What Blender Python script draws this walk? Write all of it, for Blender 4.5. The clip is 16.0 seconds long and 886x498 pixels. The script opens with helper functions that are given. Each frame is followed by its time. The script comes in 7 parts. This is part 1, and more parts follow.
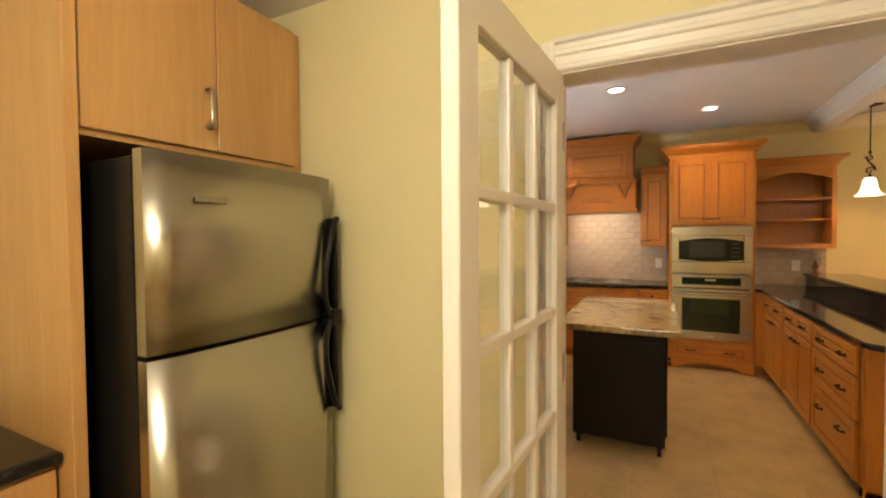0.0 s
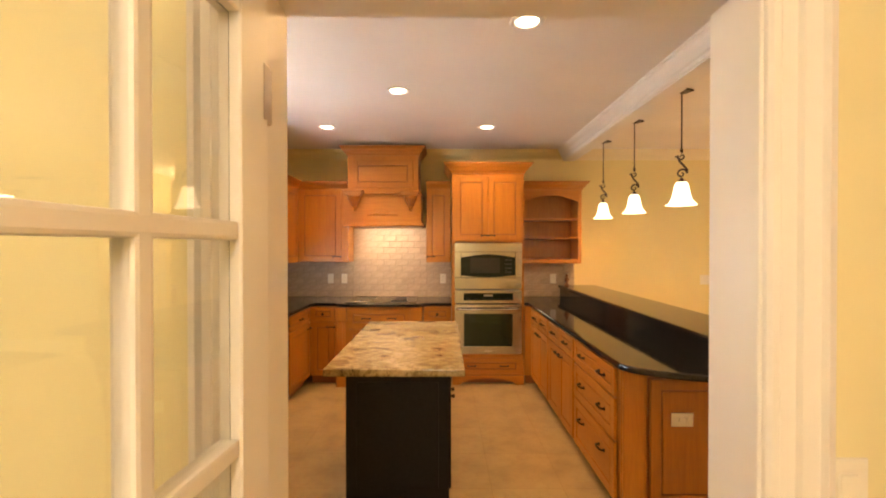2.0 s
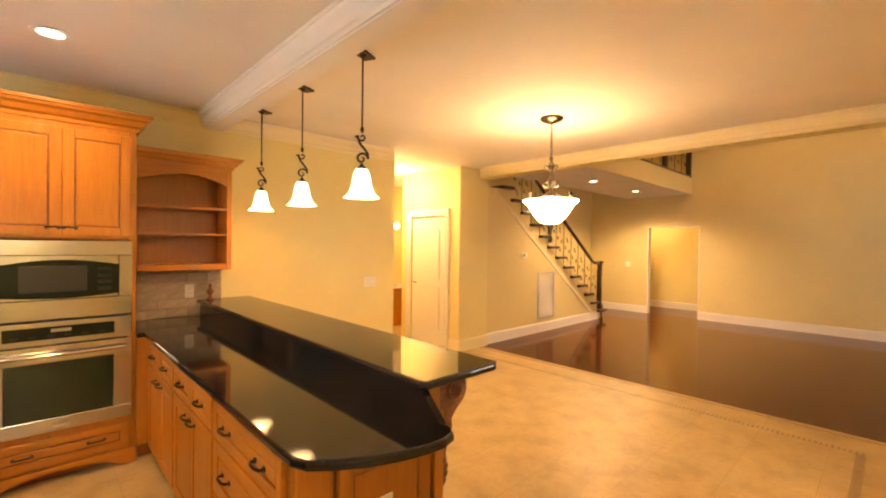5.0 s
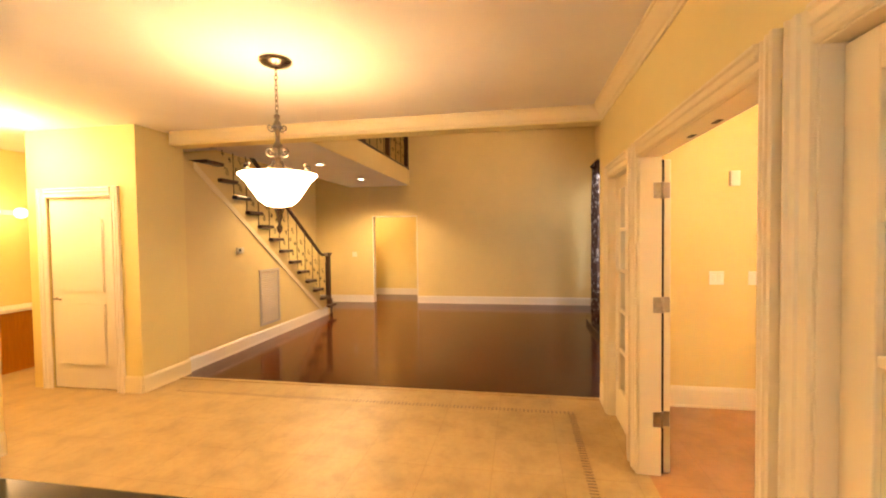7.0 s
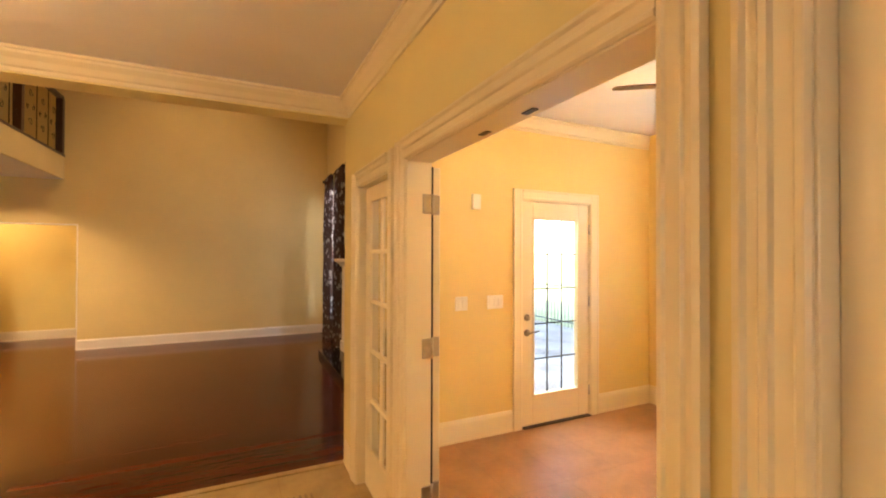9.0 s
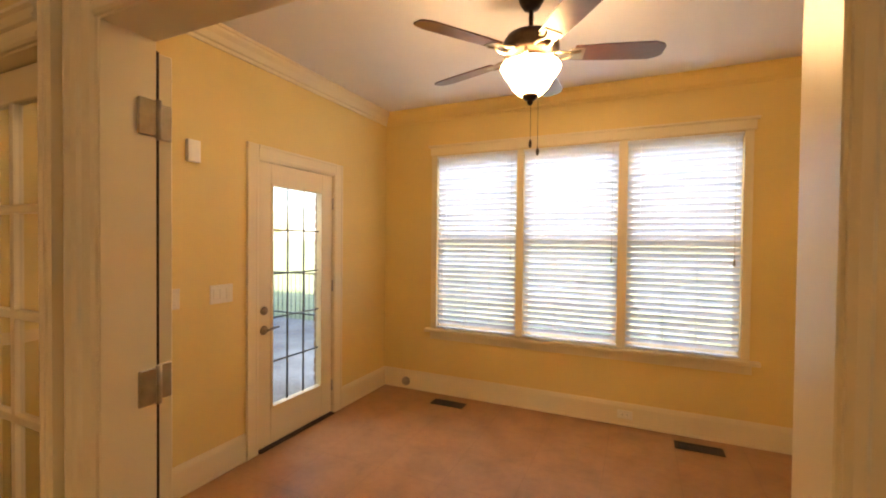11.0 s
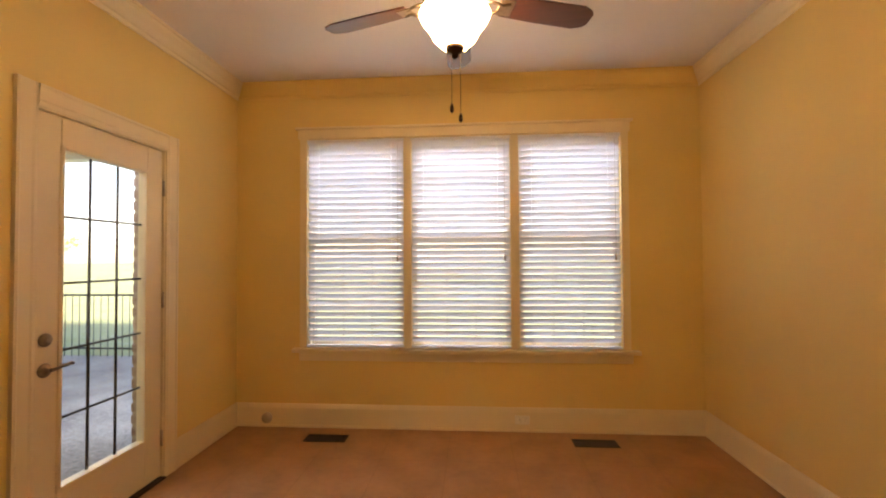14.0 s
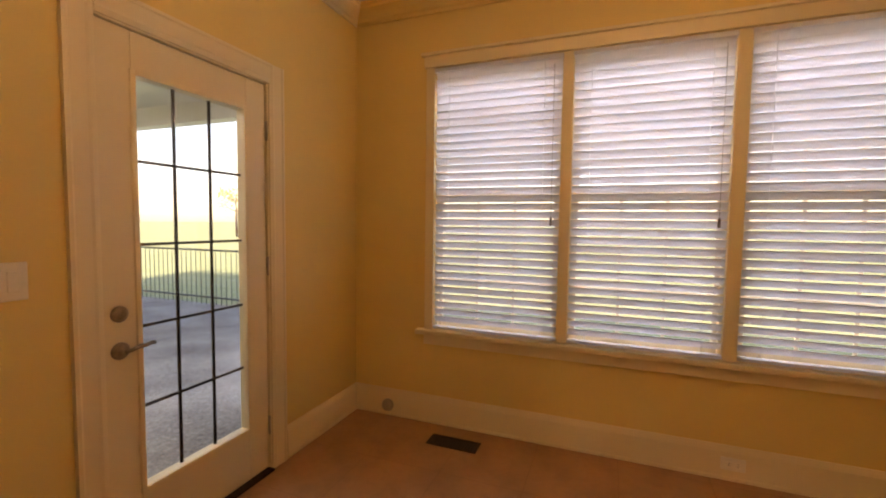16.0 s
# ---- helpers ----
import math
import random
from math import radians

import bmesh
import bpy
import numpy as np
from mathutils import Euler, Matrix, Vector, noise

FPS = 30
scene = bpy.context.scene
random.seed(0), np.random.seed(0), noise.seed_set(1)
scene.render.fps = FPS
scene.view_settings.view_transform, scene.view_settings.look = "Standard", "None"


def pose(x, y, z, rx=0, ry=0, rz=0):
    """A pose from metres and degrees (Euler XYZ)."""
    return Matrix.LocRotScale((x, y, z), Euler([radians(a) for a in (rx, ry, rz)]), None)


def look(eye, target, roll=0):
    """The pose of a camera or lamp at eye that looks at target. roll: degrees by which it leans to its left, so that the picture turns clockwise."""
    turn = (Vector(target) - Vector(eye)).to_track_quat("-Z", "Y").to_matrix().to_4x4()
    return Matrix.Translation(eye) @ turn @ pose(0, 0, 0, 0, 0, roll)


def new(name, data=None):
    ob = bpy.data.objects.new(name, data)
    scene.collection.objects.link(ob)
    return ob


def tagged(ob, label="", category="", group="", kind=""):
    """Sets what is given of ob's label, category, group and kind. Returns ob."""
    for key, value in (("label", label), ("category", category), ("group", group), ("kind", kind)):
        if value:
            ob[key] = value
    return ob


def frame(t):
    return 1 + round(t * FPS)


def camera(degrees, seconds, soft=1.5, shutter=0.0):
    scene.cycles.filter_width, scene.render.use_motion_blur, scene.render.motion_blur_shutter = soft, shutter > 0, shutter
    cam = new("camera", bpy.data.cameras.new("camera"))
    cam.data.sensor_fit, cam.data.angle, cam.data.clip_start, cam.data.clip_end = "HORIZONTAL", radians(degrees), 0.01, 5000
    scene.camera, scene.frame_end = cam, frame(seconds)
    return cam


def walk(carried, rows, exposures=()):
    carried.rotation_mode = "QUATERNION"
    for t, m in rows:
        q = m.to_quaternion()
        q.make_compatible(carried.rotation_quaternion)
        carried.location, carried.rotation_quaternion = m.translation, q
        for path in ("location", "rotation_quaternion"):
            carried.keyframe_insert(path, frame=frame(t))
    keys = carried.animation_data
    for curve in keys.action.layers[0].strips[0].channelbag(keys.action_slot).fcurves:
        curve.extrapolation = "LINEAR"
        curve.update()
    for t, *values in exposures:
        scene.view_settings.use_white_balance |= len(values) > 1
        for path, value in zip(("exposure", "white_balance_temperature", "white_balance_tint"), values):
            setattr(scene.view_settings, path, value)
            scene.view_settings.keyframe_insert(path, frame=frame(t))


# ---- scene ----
# camera and walk
cam = camera(91.9, 16.0, soft=2.0)
PATH = [
    (0, (0.589, 0.694, 1.479), (-0.307, 2.481, 1.424), -0.4),
    (0.5, (0.583, 0.834, 1.511), (-0.03, 2.737, 1.453), -0.2),
    (1, (0.564, 1.026, 1.524), (0.19, 2.99, 1.472), 0.5),
    (1.5, (0.574, 1.195, 1.528), (0.421, 3.189, 1.498), 0.5),
    (2, (0.61, 1.396, 1.546), (0.606, 3.396, 1.53), -0.0),
    (2.5, (0.653, 1.585, 1.559), (0.792, 3.58, 1.549), -0.2),
    (3, (0.682, 1.783, 1.556), (1.038, 3.752, 1.548), 0.1),
    (3.2, (0.709, 1.851, 1.553), (1.164, 3.798, 1.552), 0.1),
    (3.5, (0.737, 1.951, 1.554), (1.363, 3.85, 1.553), 0.1),
    (4, (0.821, 2.141, 1.557), (1.693, 3.94, 1.549), 0.1),
    (4.2, (0.856, 2.201, 1.574), (1.819, 3.954, 1.556), -0.0),
    (4.5, (0.9, 2.303, 1.551), (2.016, 3.963, 1.537), 0.1),
    (5, (0.981, 2.422, 1.578), (2.358, 3.872, 1.556), 0.7),
    (5.2, (1.019, 2.47, 1.591), (2.493, 3.821, 1.563), 0.7),
    (7.3, (1.886, 3.028, 1.57), (3.878, 3.201, 1.513), -0.7),
    (7.5, (1.972, 3.024, 1.578), (3.971, 3.075, 1.528), -0.6),
    (8, (2.22, 3.012, 1.592), (4.202, 2.743, 1.563), -0.7),
    (8.3, (2.366, 3.006, 1.577), (4.31, 2.538, 1.576), -0.3),
    (8.5, (2.439, 3.017, 1.574), (4.35, 2.427, 1.593), 0.2),
    (9, (2.68, 3.004, 1.591), (4.485, 2.143, 1.611), 0.2),
    (9.7, (2.969, 2.977, 1.544), (4.533, 1.731, 1.582), 0.7),
    (10, (3.098, 2.98, 1.553), (4.51, 1.564, 1.582), 0.6),
    (10.2, (3.172, 2.959, 1.552), (4.478, 1.445, 1.563), 0.6),
    (12.3, (3.796, 2.703, 1.399), (4.029, 0.717, 1.368), -0.6),
    (12.5, (3.815, 2.664, 1.384), (4.015, 0.674, 1.36), -0.9),
    (13, (3.87, 2.571, 1.372), (4.02, 0.577, 1.366), -1.0),
    (14.5, (3.941, 2.365, 1.364), (4.093, 0.372, 1.424), -0.0),
    (15, (3.989, 2.177, 1.378), (4.269, 0.197, 1.38), 0.2),
    (15.5, (4.104, 1.938, 1.385), (4.565, -0.006, 1.315), 0.6),
    (16, (4.2, 1.653, 1.358), (4.922, -0.208, 1.239), 0.7),
]

EXPOSURES = [(0.0, 3.15, 6250, 7), (0.5, 3.33, 6400, 9), (1.5, 3.52, 6900, 13), (3.0, 3.72, 7800, 17), (4.0, 3.78, 7900, 17), (5.2, 3.78, 7800, 16), (7.5, 3.78, 7500, 15), (8.5, 3.58, 7400, 15), (9.5, 3.2, 7200, 16), (10.2, 2.8, 7000, 15), (12.3, 1.81, 7650, 20), (14.0, 1.87, 7850, 22), (15.0, 1.83, 7950, 24), (16.0, 1.44, 8500, 28)]
walk(cam, [(t, look(eye, target, roll)) for t, eye, target, roll in PATH], EXPOSURES)

# heights and planes of the plan
CEIL = 2.73          # kitchen and dining ceiling
SUN_CEIL = 2.83      # sunroom ceiling
PAN_CEIL = 2.48      # pantry ceiling
HIGH = 5.2           # living room ceiling
TH = 0.13            # wall thickness
YN, XW = 6.75, -1.45 # kitchen north and west faces
YS = 2.255           # kitchen south face
WARM = (1.0, 0.61, 0.27)
DAY = (0.86, 0.93, 1.0)
GAIN = 0.055         # lamp watts for the open lens
random.seed(7)

# world, sun and lamps
world = bpy.data.worlds.new("sky")
scene.world = world
world.use_nodes = True
wn = world.node_tree.nodes
sky = wn.new("ShaderNodeTexSky")
sky.sky_type = "NISHITA"
sky.sun_disc = False
sky.sun_elevation = math.radians(32)
sky.sun_rotation = math.radians(343)
world.node_tree.links.new(sky.outputs[0], wn["Background"].inputs[0])
wn["Background"].inputs[1].default_value = 0.15


def lamp(name, kind, at, energy, color=WARM, size=0.1, target=None, size_y=None, spot=None):
    data = bpy.data.lights.new(name, kind)
    data.energy, data.color = energy * (1.0 if kind == "SUN" else GAIN), color
    ob = new(name, data)
    if kind == "AREA":
        data.shape = "RECTANGLE" if size_y else "DISK"
        data.size = size
        if size_y:
            data.size_y = size_y
    elif kind == "SUN":
        data.angle = size
    else:
        data.shadow_soft_size = size
    if spot:
        data.spot_size, data.spot_blend = math.radians(spot), 0.6
    ob.matrix_world = look(at, target) if target else pose(*at)
    return ob


lamp("sun_lamp", "SUN", (0, 0, 20), 5.0, (1.0, 0.95, 0.88), 0.05, target=(5.0, -16.0, 9.6))
K_CANS = [(0.262, 4.678), (1.039, 5.68), (-0.556, 5.68), (1.05, 3.67), (-1.22, 4.72)]
L_CANS = [(10.17, 6.2), (8.3, 6.2)]
for cx, cy in K_CANS[:4]:
    lamp("can_lamp", "SPOT", (cx, cy, CEIL - 0.03), 92, WARM, 0.08, target=(cx, cy, 0), spot=150)
for cx, cy in L_CANS:
    lamp("can_lamp", "SPOT", (cx, cy, 2.71), 400, (1.0, 0.70, 0.38), 0.08, target=(cx, cy, 0), spot=150)
H_CANS = [(8.0, 3.6), (10.2, 3.6), (9.0, 4.6)]
for cx, cy in H_CANS:
    lamp("can_lamp", "SPOT", (cx, cy, HIGH - 0.03), 120, WARM, 0.06, target=(cx, cy, 0), spot=150)
PENDANTS = [(2.41, 4.65), (2.41, 5.455), (2.41, 6.245)]
for cx, cy in PENDANTS:
    lamp("pendant_lamp", "POINT", (cx, cy, 1.90), 9, WARM, 0.03)
CHAN = (4.35, 4.566)
lamp("chandelier_lamp", "POINT", (CHAN[0], CHAN[1], 2.05), 10, (1.0, 0.80, 0.54), 0.16)
FAN = (3.994, 0.635)
for k in range(3):
    a = math.radians(35 + 120 * k)
    lamp("fan_bulb_lamp", "POINT", (FAN[0] + 0.128 * math.cos(a), FAN[1] + 0.128 * math.sin(a), 2.455), 24, (1.0, 0.72, 0.44), 0.015)
lamp("hood_lamp", "AREA", (-0.09, 6.42, 1.755), 17, (1.0, 0.80, 0.56), 0.6, target=(-0.09, 6.72, 0.9), size_y=0.16)
lamp("pantry_lamp", "POINT", (0.4, 0.2, 2.2), 150, (1.0, 0.87, 0.64), 0.3)
lamp("hallway_lamp", "POINT", (4.9, 7.9, 2.4), 105, (1.0, 0.68, 0.36), 0.08)
lamp("vanity_lamp", "POINT", (6.05, 9.05, 1.93), 14, WARM, 0.05)
lamp("far_hall_lamp", "POINT", (11.86, 6.95, 2.2), 42, (1.0, 0.70, 0.40), 0.1)
# sky light that enters by the windows and the outer door
lamp("door_daylight", "AREA", (6.95, 0.27, 2.55), 150, (0.72, 0.83, 1.0), 0.9, target=(5.9, 0.27, 0.9), size_y=0.5)
lamp("sunroom_daylight", "AREA", (4.02, -2.4, 3.35), 1800, (0.62, 0.76, 1.0), 3.0, target=(4.02, -0.6, 1.3), size_y=1.4)
lamp("kitchen_daylight", "AREA", (-1.75, 4.46, 1.25), 300, DAY, 1.1, target=(-1.3, 4.6, 2.6), size_y=0.9)
lamp("living_daylight", "AREA", (10.5, 1.2, 1.7), 110, DAY, 1.1, target=(10.5, 3, 1.2), size_y=2.2)


# materials
def links(m):
    return m.node_tree.nodes, m.node_tree.links


def base_mat(name, rough=0.5, metal=0.0):
    m = bpy.data.materials.new(name)
    m.use_nodes = True
    b = m.node_tree.nodes["Principled BSDF"]
    b.inputs["Roughness"].default_value = rough
    b.inputs["Metallic"].default_value = metal
    return m, b


def ramp(m, fac, stops):
    n, l = links(m)
    r = n.new("ShaderNodeValToRGB")
    el = r.color_ramp.elements
    while len(el) < len(stops):
        el.new(0.5)
    for e, (p, c) in zip(el, stops):
        e.position, e.color = p, (*c, 1)
    l.new(fac, r.inputs[0])
    return r.outputs[0]


def coords(m, scale=(1, 1, 1)):
    n, l = links(m)
    tc, mp = n.new("ShaderNodeTexCoord"), n.new("ShaderNodeMapping")
    mp.inputs["Scale"].default_value = scale
    l.new(tc.outputs["Object"], mp.inputs[0])
    return mp.outputs[0]


def clouds(m, vec, scale, detail=4.0, rough=0.55, distort=0.0):
    n, l = links(m)
    t = n.new("ShaderNodeTexNoise")
    t.inputs["Scale"].default_value, t.inputs["Detail"].default_value = scale, detail
    t.inputs["Roughness"].default_value, t.inputs["Distortion"].default_value = rough, distort
    l.new(vec, t.inputs["Vector"])
    return t.outputs["Fac"]


def bump(m, b, height, strength=0.1, dist=0.002):
    n, l = links(m)
    k = n.new("ShaderNodeBump")
    k.inputs["Strength"].default_value, k.inputs["Distance"].default_value = strength, dist
    l.new(height, k.inputs["Height"])
    l.new(k.outputs[0], b.inputs["Normal"])


def mix(m, fac, a, b, mode="MIX"):
    n, l = links(m)
    x = n.new("ShaderNodeMix")
    x.data_type, x.blend_type = "RGBA", mode
    for sock, v in ((x.inputs[0], fac), (x.inputs[6], a), (x.inputs[7], b)):
        if isinstance(v, (int, float)):
            sock.default_value = v
        elif isinstance(v, tuple):
            sock.default_value = (*v, 1)
        else:
            l.new(v, sock)
    return x.outputs[2]


def shade(c, k):
    return tuple(min(1.0, v * k) for v in c)


def paint(name, col, rough=0.55, vary=0.05, bumps=0.12):
    """Rolled wall paint or brushed trim paint: faint blotches and a fine orange peel."""
    m, b = base_mat(name, rough)
    v = coords(m)
    big = clouds(m, v, 1.3, 5)
    l = links(m)[1]
    l.new(ramp(m, big, [(0.3, shade(col, 1 - vary)), (0.7, shade(col, 1 + vary * 0.6))]), b.inputs["Base Color"])
    bump(m, b, clouds(m, v, 220, 2), bumps, 0.001)
    return m


def timber(name, dark, light, rough=0.35, axis=2, scale=1.0, coat=0.0, vary=0.16):
    """Stained wood with long grain along one axis and slow tone changes."""
    m, b = base_mat(name, rough)
    s = [14 * scale, 14 * scale, 14 * scale]
    s[axis] = 0.9 * scale
    v = coords(m, tuple(s))
    g = clouds(m, v, 2.2, 6, 0.6, 0.6)
    fine = clouds(m, v, 9, 3, 0.6)
    slow = clouds(m, coords(m), 1.7, 3)
    c = ramp(m, g, [(0.28, dark), (0.72, light)])
    c = mix(m, 0.35, c, ramp(m, fine, [(0.35, shade(dark, 0.9)), (0.7, light)]))
    n, l = links(m)
    info = n.new("ShaderNodeObjectInfo")
    c = mix(m, 1.0, c, ramp(m, slow, [(0.3, (1 - vary,) * 3), (0.7, (1.0,) * 3)]), "MULTIPLY")
    c = mix(m, 1.0, c, ramp(m, info.outputs["Random"], [(0.0, (0.88, 0.86, 0.84)), (1.0, (1.0, 1.0, 1.0))]), "MULTIPLY")
    l.new(c, b.inputs["Base Color"])
    b.inputs["Coat Weight"].default_value = coat
    b.inputs["Coat Roughness"].default_value = 0.25
    bump(m, b, g, 0.08, 0.001)
    return m


def plain(name, col, rough=0.5, metal=0.0, vary=0.12, grain=40.0, bumps=0.05):
    m, b = base_mat(name, rough, metal)
    v = coords(m)
    f = clouds(m, v, grain, 4)
    l = links(m)[1]
    l.new(ramp(m, f, [(0.3, shade(col, 1 - vary)), (0.7, shade(col, 1 + vary))]), b.inputs["Base Color"])
    bump(m, b, f, bumps, 0.001)
    return m


def brushed(name, dark, light, rough):
    """Rolled steel with fine level brush lines."""
    m, b = base_mat(name, rough, 1.0)
    l = links(m)[1]
    g = clouds(m, coords(m, (0.5, 0.5, 90)), 5, 3, 0.5)
    slow = clouds(m, coords(m), 2.2, 3)
    l.new(mix(m, 0.8, ramp(m, g, [(0.3, dark), (0.7, light)]), ramp(m, slow, [(0.35, dark), (0.65, light)])), b.inputs["Base Color"])
    return m


def glow(name, col, strength):
    m, b = base_mat(name, 0.4)
    b.inputs["Base Color"].default_value = (*shade(col, 0.9), 1)
    b.inputs["Emission Color"].default_value = (*col, 1)
    b.inputs["Emission Strength"].default_value = strength
    return m


WALL = paint("wall_paint_yellow", (0.76, 0.64, 0.30))
WALL_PAN = paint("wall_paint_cream", (0.78, 0.70, 0.42))
WALL_SUN = paint("wall_paint_gold", (0.77, 0.59, 0.235))
WALL_LIV = paint("wall_paint_straw", (0.72, 0.58, 0.28))
CEILING = paint("ceiling_paint", (0.78, 0.74, 0.70), 0.7)
TRIM = paint("trim_paint", (0.79, 0.685, 0.46), 0.35, 0.03, 0.05)
TRIM_W = paint("trim_paint_white", (0.78, 0.74, 0.70), 0.35, 0.03, 0.05)
MAPLE = timber("maple_stained", (0.43, 0.146, 0.0145), (0.57, 0.220, 0.024), 0.4, 2, coat=0.3)
MAPLE_H = timber("maple_stained_across", (0.43, 0.146, 0.0145), (0.57, 0.220, 0.024), 0.4, 0, coat=0.3)
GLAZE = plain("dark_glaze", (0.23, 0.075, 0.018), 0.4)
PALE = timber("pale_maple", (0.58, 0.31, 0.105), (0.70, 0.41, 0.16), 0.35, 2, 0.6, 0.2, 0.1)
DARKWOOD = timber("dark_walnut", (0.035, 0.014, 0.008), (0.07, 0.03, 0.016), 0.3, 0, coat=0.3)
BLADE = timber("fan_blade_wood", (0.07, 0.02, 0.01), (0.14, 0.042, 0.02), 0.3, 0, coat=0.4)
STEEL_DOOR = brushed("brushed_steel", (0.43, 0.405, 0.345), (0.46, 0.43, 0.37), 0.27)
STEEL_DARK = plain("dark_brushed_steel", (0.24, 0.22, 0.20), 0.32, 1.0, 0.06, 6, 0.02)
STEEL = brushed("stainless_steel", (0.46, 0.44, 0.41), (0.60, 0.58, 0.55), 0.17)
GRILLE = plain("grille_enamel", (0.52, 0.46, 0.43), 0.45, 0, 0.04)
NICKEL = plain("satin_nickel", (0.42, 0.38, 0.33), 0.3, 1.0, 0.08)
BRONZE = plain("dark_bronze", (0.05, 0.032, 0.022), 0.38, 0.8, 0.25)
AGED = plain("antique_pewter", (0.15, 0.12, 0.09), 0.26, 0.9, 0.3)
PEWTER = plain("aged_pewter", (0.30, 0.25, 0.19), 0.33, 0.9, 0.25)
BLACK = plain("black_plastic", (0.008, 0.008, 0.008), 0.35, 0, 0.2)
BLACKWOOD = plain("black_painted_wood", (0.006, 0.005, 0.005), 0.55, 0, 0.3)
OVENWINDOW = plain("oven_window", (0.010, 0.019, 0.008), 0.06, 0, 0.2, 2, 0.0)
# the grey paints the reflection in the microwave's window
MICROREFLECT = plain("microwave_window", (0.022, 0.021, 0.020), 0.2, 0, 0.2, 300, 0.0)
OVENGLASS = plain("oven_glass", (0.006, 0.010, 0.006), 0.05, 0, 0.1, 3, 0.0)
PLATE = plain("switch_plate", (0.80, 0.76, 0.66), 0.35, 0, 0.03)
SHADE = glow("frosted_shade", (1.0, 0.74, 0.42), 0.42)
BOWL = glow("lit_glass_bowl", (1.0, 0.72, 0.40), 2.9)
FANBOWL = glow("lit_fan_bowl", (1.0, 0.63, 0.28), 12.0)
CANGLOW = glow("can_bulb", (1.0, 0.84, 0.58), 1.0)
VINYL = plain("white_vinyl", (0.80, 0.79, 0.78), 0.3, 0, 0.02, 20, 0.0)
CARVED = plain("carved_walnut", (0.22, 0.085, 0.035), 0.45, 0, 0.35, 60, 0.2)


for dull in (BLACKWOOD, OVENGLASS, BLACK):
    dull.node_tree.nodes["Principled BSDF"].inputs["Specular IOR Level"].default_value = 0.25


def stone_black():
    m, b = base_mat("black_granite", 0.06)
    v = coords(m)
    l = links(m)[1]
    f = clouds(m, v, 160, 3, 0.7)
    l.new(ramp(m, f, [(0.45, (0.007, 0.007, 0.008)), (0.68, (0.02, 0.02, 0.021)), (0.78, (0.08, 0.08, 0.08))]), b.inputs["Base Color"])
    return m


def stone_gold():
    """Gold granite: cream ground, drifting tan veins, brown blotches and dark grains."""
    m, b = base_mat("gold_granite", 0.17)
    n, l = links(m)
    v = coords(m)
    turn = n.new("ShaderNodeMapping")
    turn.inputs["Rotation"].default_value = (0, 0, math.radians(35))
    turn.inputs["Scale"].default_value = (1.0, 1.5, 1.0)
    l.new(v, turn.inputs[0])
    flow = turn.outputs[0]
    c = ramp(m, clouds(m, flow, 5.5, 9, 0.70, 0.9), [(0.36, (0.20, 0.135, 0.055)), (0.45, (0.36, 0.275, 0.125)), (0.54, (0.46, 0.375, 0.20)), (0.68, (0.54, 0.465, 0.285))])
    spots = ramp(m, clouds(m, flow, 24, 7, 0.72, 0.4), [(0.36, (0.20, 0.13, 0.07)), (0.47, (0.75, 0.68, 0.58)), (0.56, (1, 1, 1))])
    grains = ramp(m, clouds(m, v, 95, 4, 0.7), [(0.34, (0.10, 0.07, 0.05)), (0.43, (1, 1, 1))])
    drift = ramp(m, clouds(m, v, 1.8, 3, 0.5), [(0.38, (0.72, 0.66, 0.55)), (0.62, (1.0, 1.0, 1.0))])
    c = mix(m, 0.58, c, spots, "MULTIPLY")
    c = mix(m, 0.8, c, grains, "MULTIPLY")
    l.new(mix(m, 0.6, c, drift, "MULTIPLY"), b.inputs["Base Color"])
    return m


def tile_floor(name, tone):
    """Large honed travertine tiles with faint joints."""
    m, b = base_mat(name, 0.3)
    n, l = links(m)
    v = coords(m)
    br = n.new("ShaderNodeTexBrick")
    br.offset, br.offset_frequency = 0.0, 2
    br.inputs["Scale"].default_value = 1.0
    br.inputs["Brick Width"].default_value = br.inputs["Row Height"].default_value = 0.457
    br.inputs["Mortar Size"].default_value, br.inputs["Mortar Smooth"].default_value = 0.003, 0.6
    br.inputs["Color1"].default_value, br.inputs["Color2"].default_value = (1, 1, 1, 1), (0.955, 0.945, 0.93, 1)
    br.inputs["Mortar"].default_value = (0.80, 0.76, 0.70, 1)
    l.new(v, br.inputs["Vector"])
    c = ramp(m, clouds(m, v, 4.5, 3, 0.45, 0.2), [(0.3, shade(tone, 0.84)), (0.5, tone), (0.7, shade(tone, 1.10))])
    c = mix(m, 0.4, c, ramp(m, clouds(m, v, 17, 6, 0.65, 0.4), [(0.36, (0.80, 0.75, 0.68)), (0.56, (1.0, 1.0, 1.0))]), "MULTIPLY")
    c = mix(m, 1.0, c, br.outputs["Color"], "MULTIPLY")
    l.new(c, b.inputs["Base Color"])
    l.new(ramp(m, clouds(m, v, 9, 4), [(0.3, (0.36,) * 3), (0.7, (0.44,) * 3)]), b.inputs["Roughness"])
    bump(m, b, clouds(m, v, 180, 3), 0.02, 0.0005)
    return m


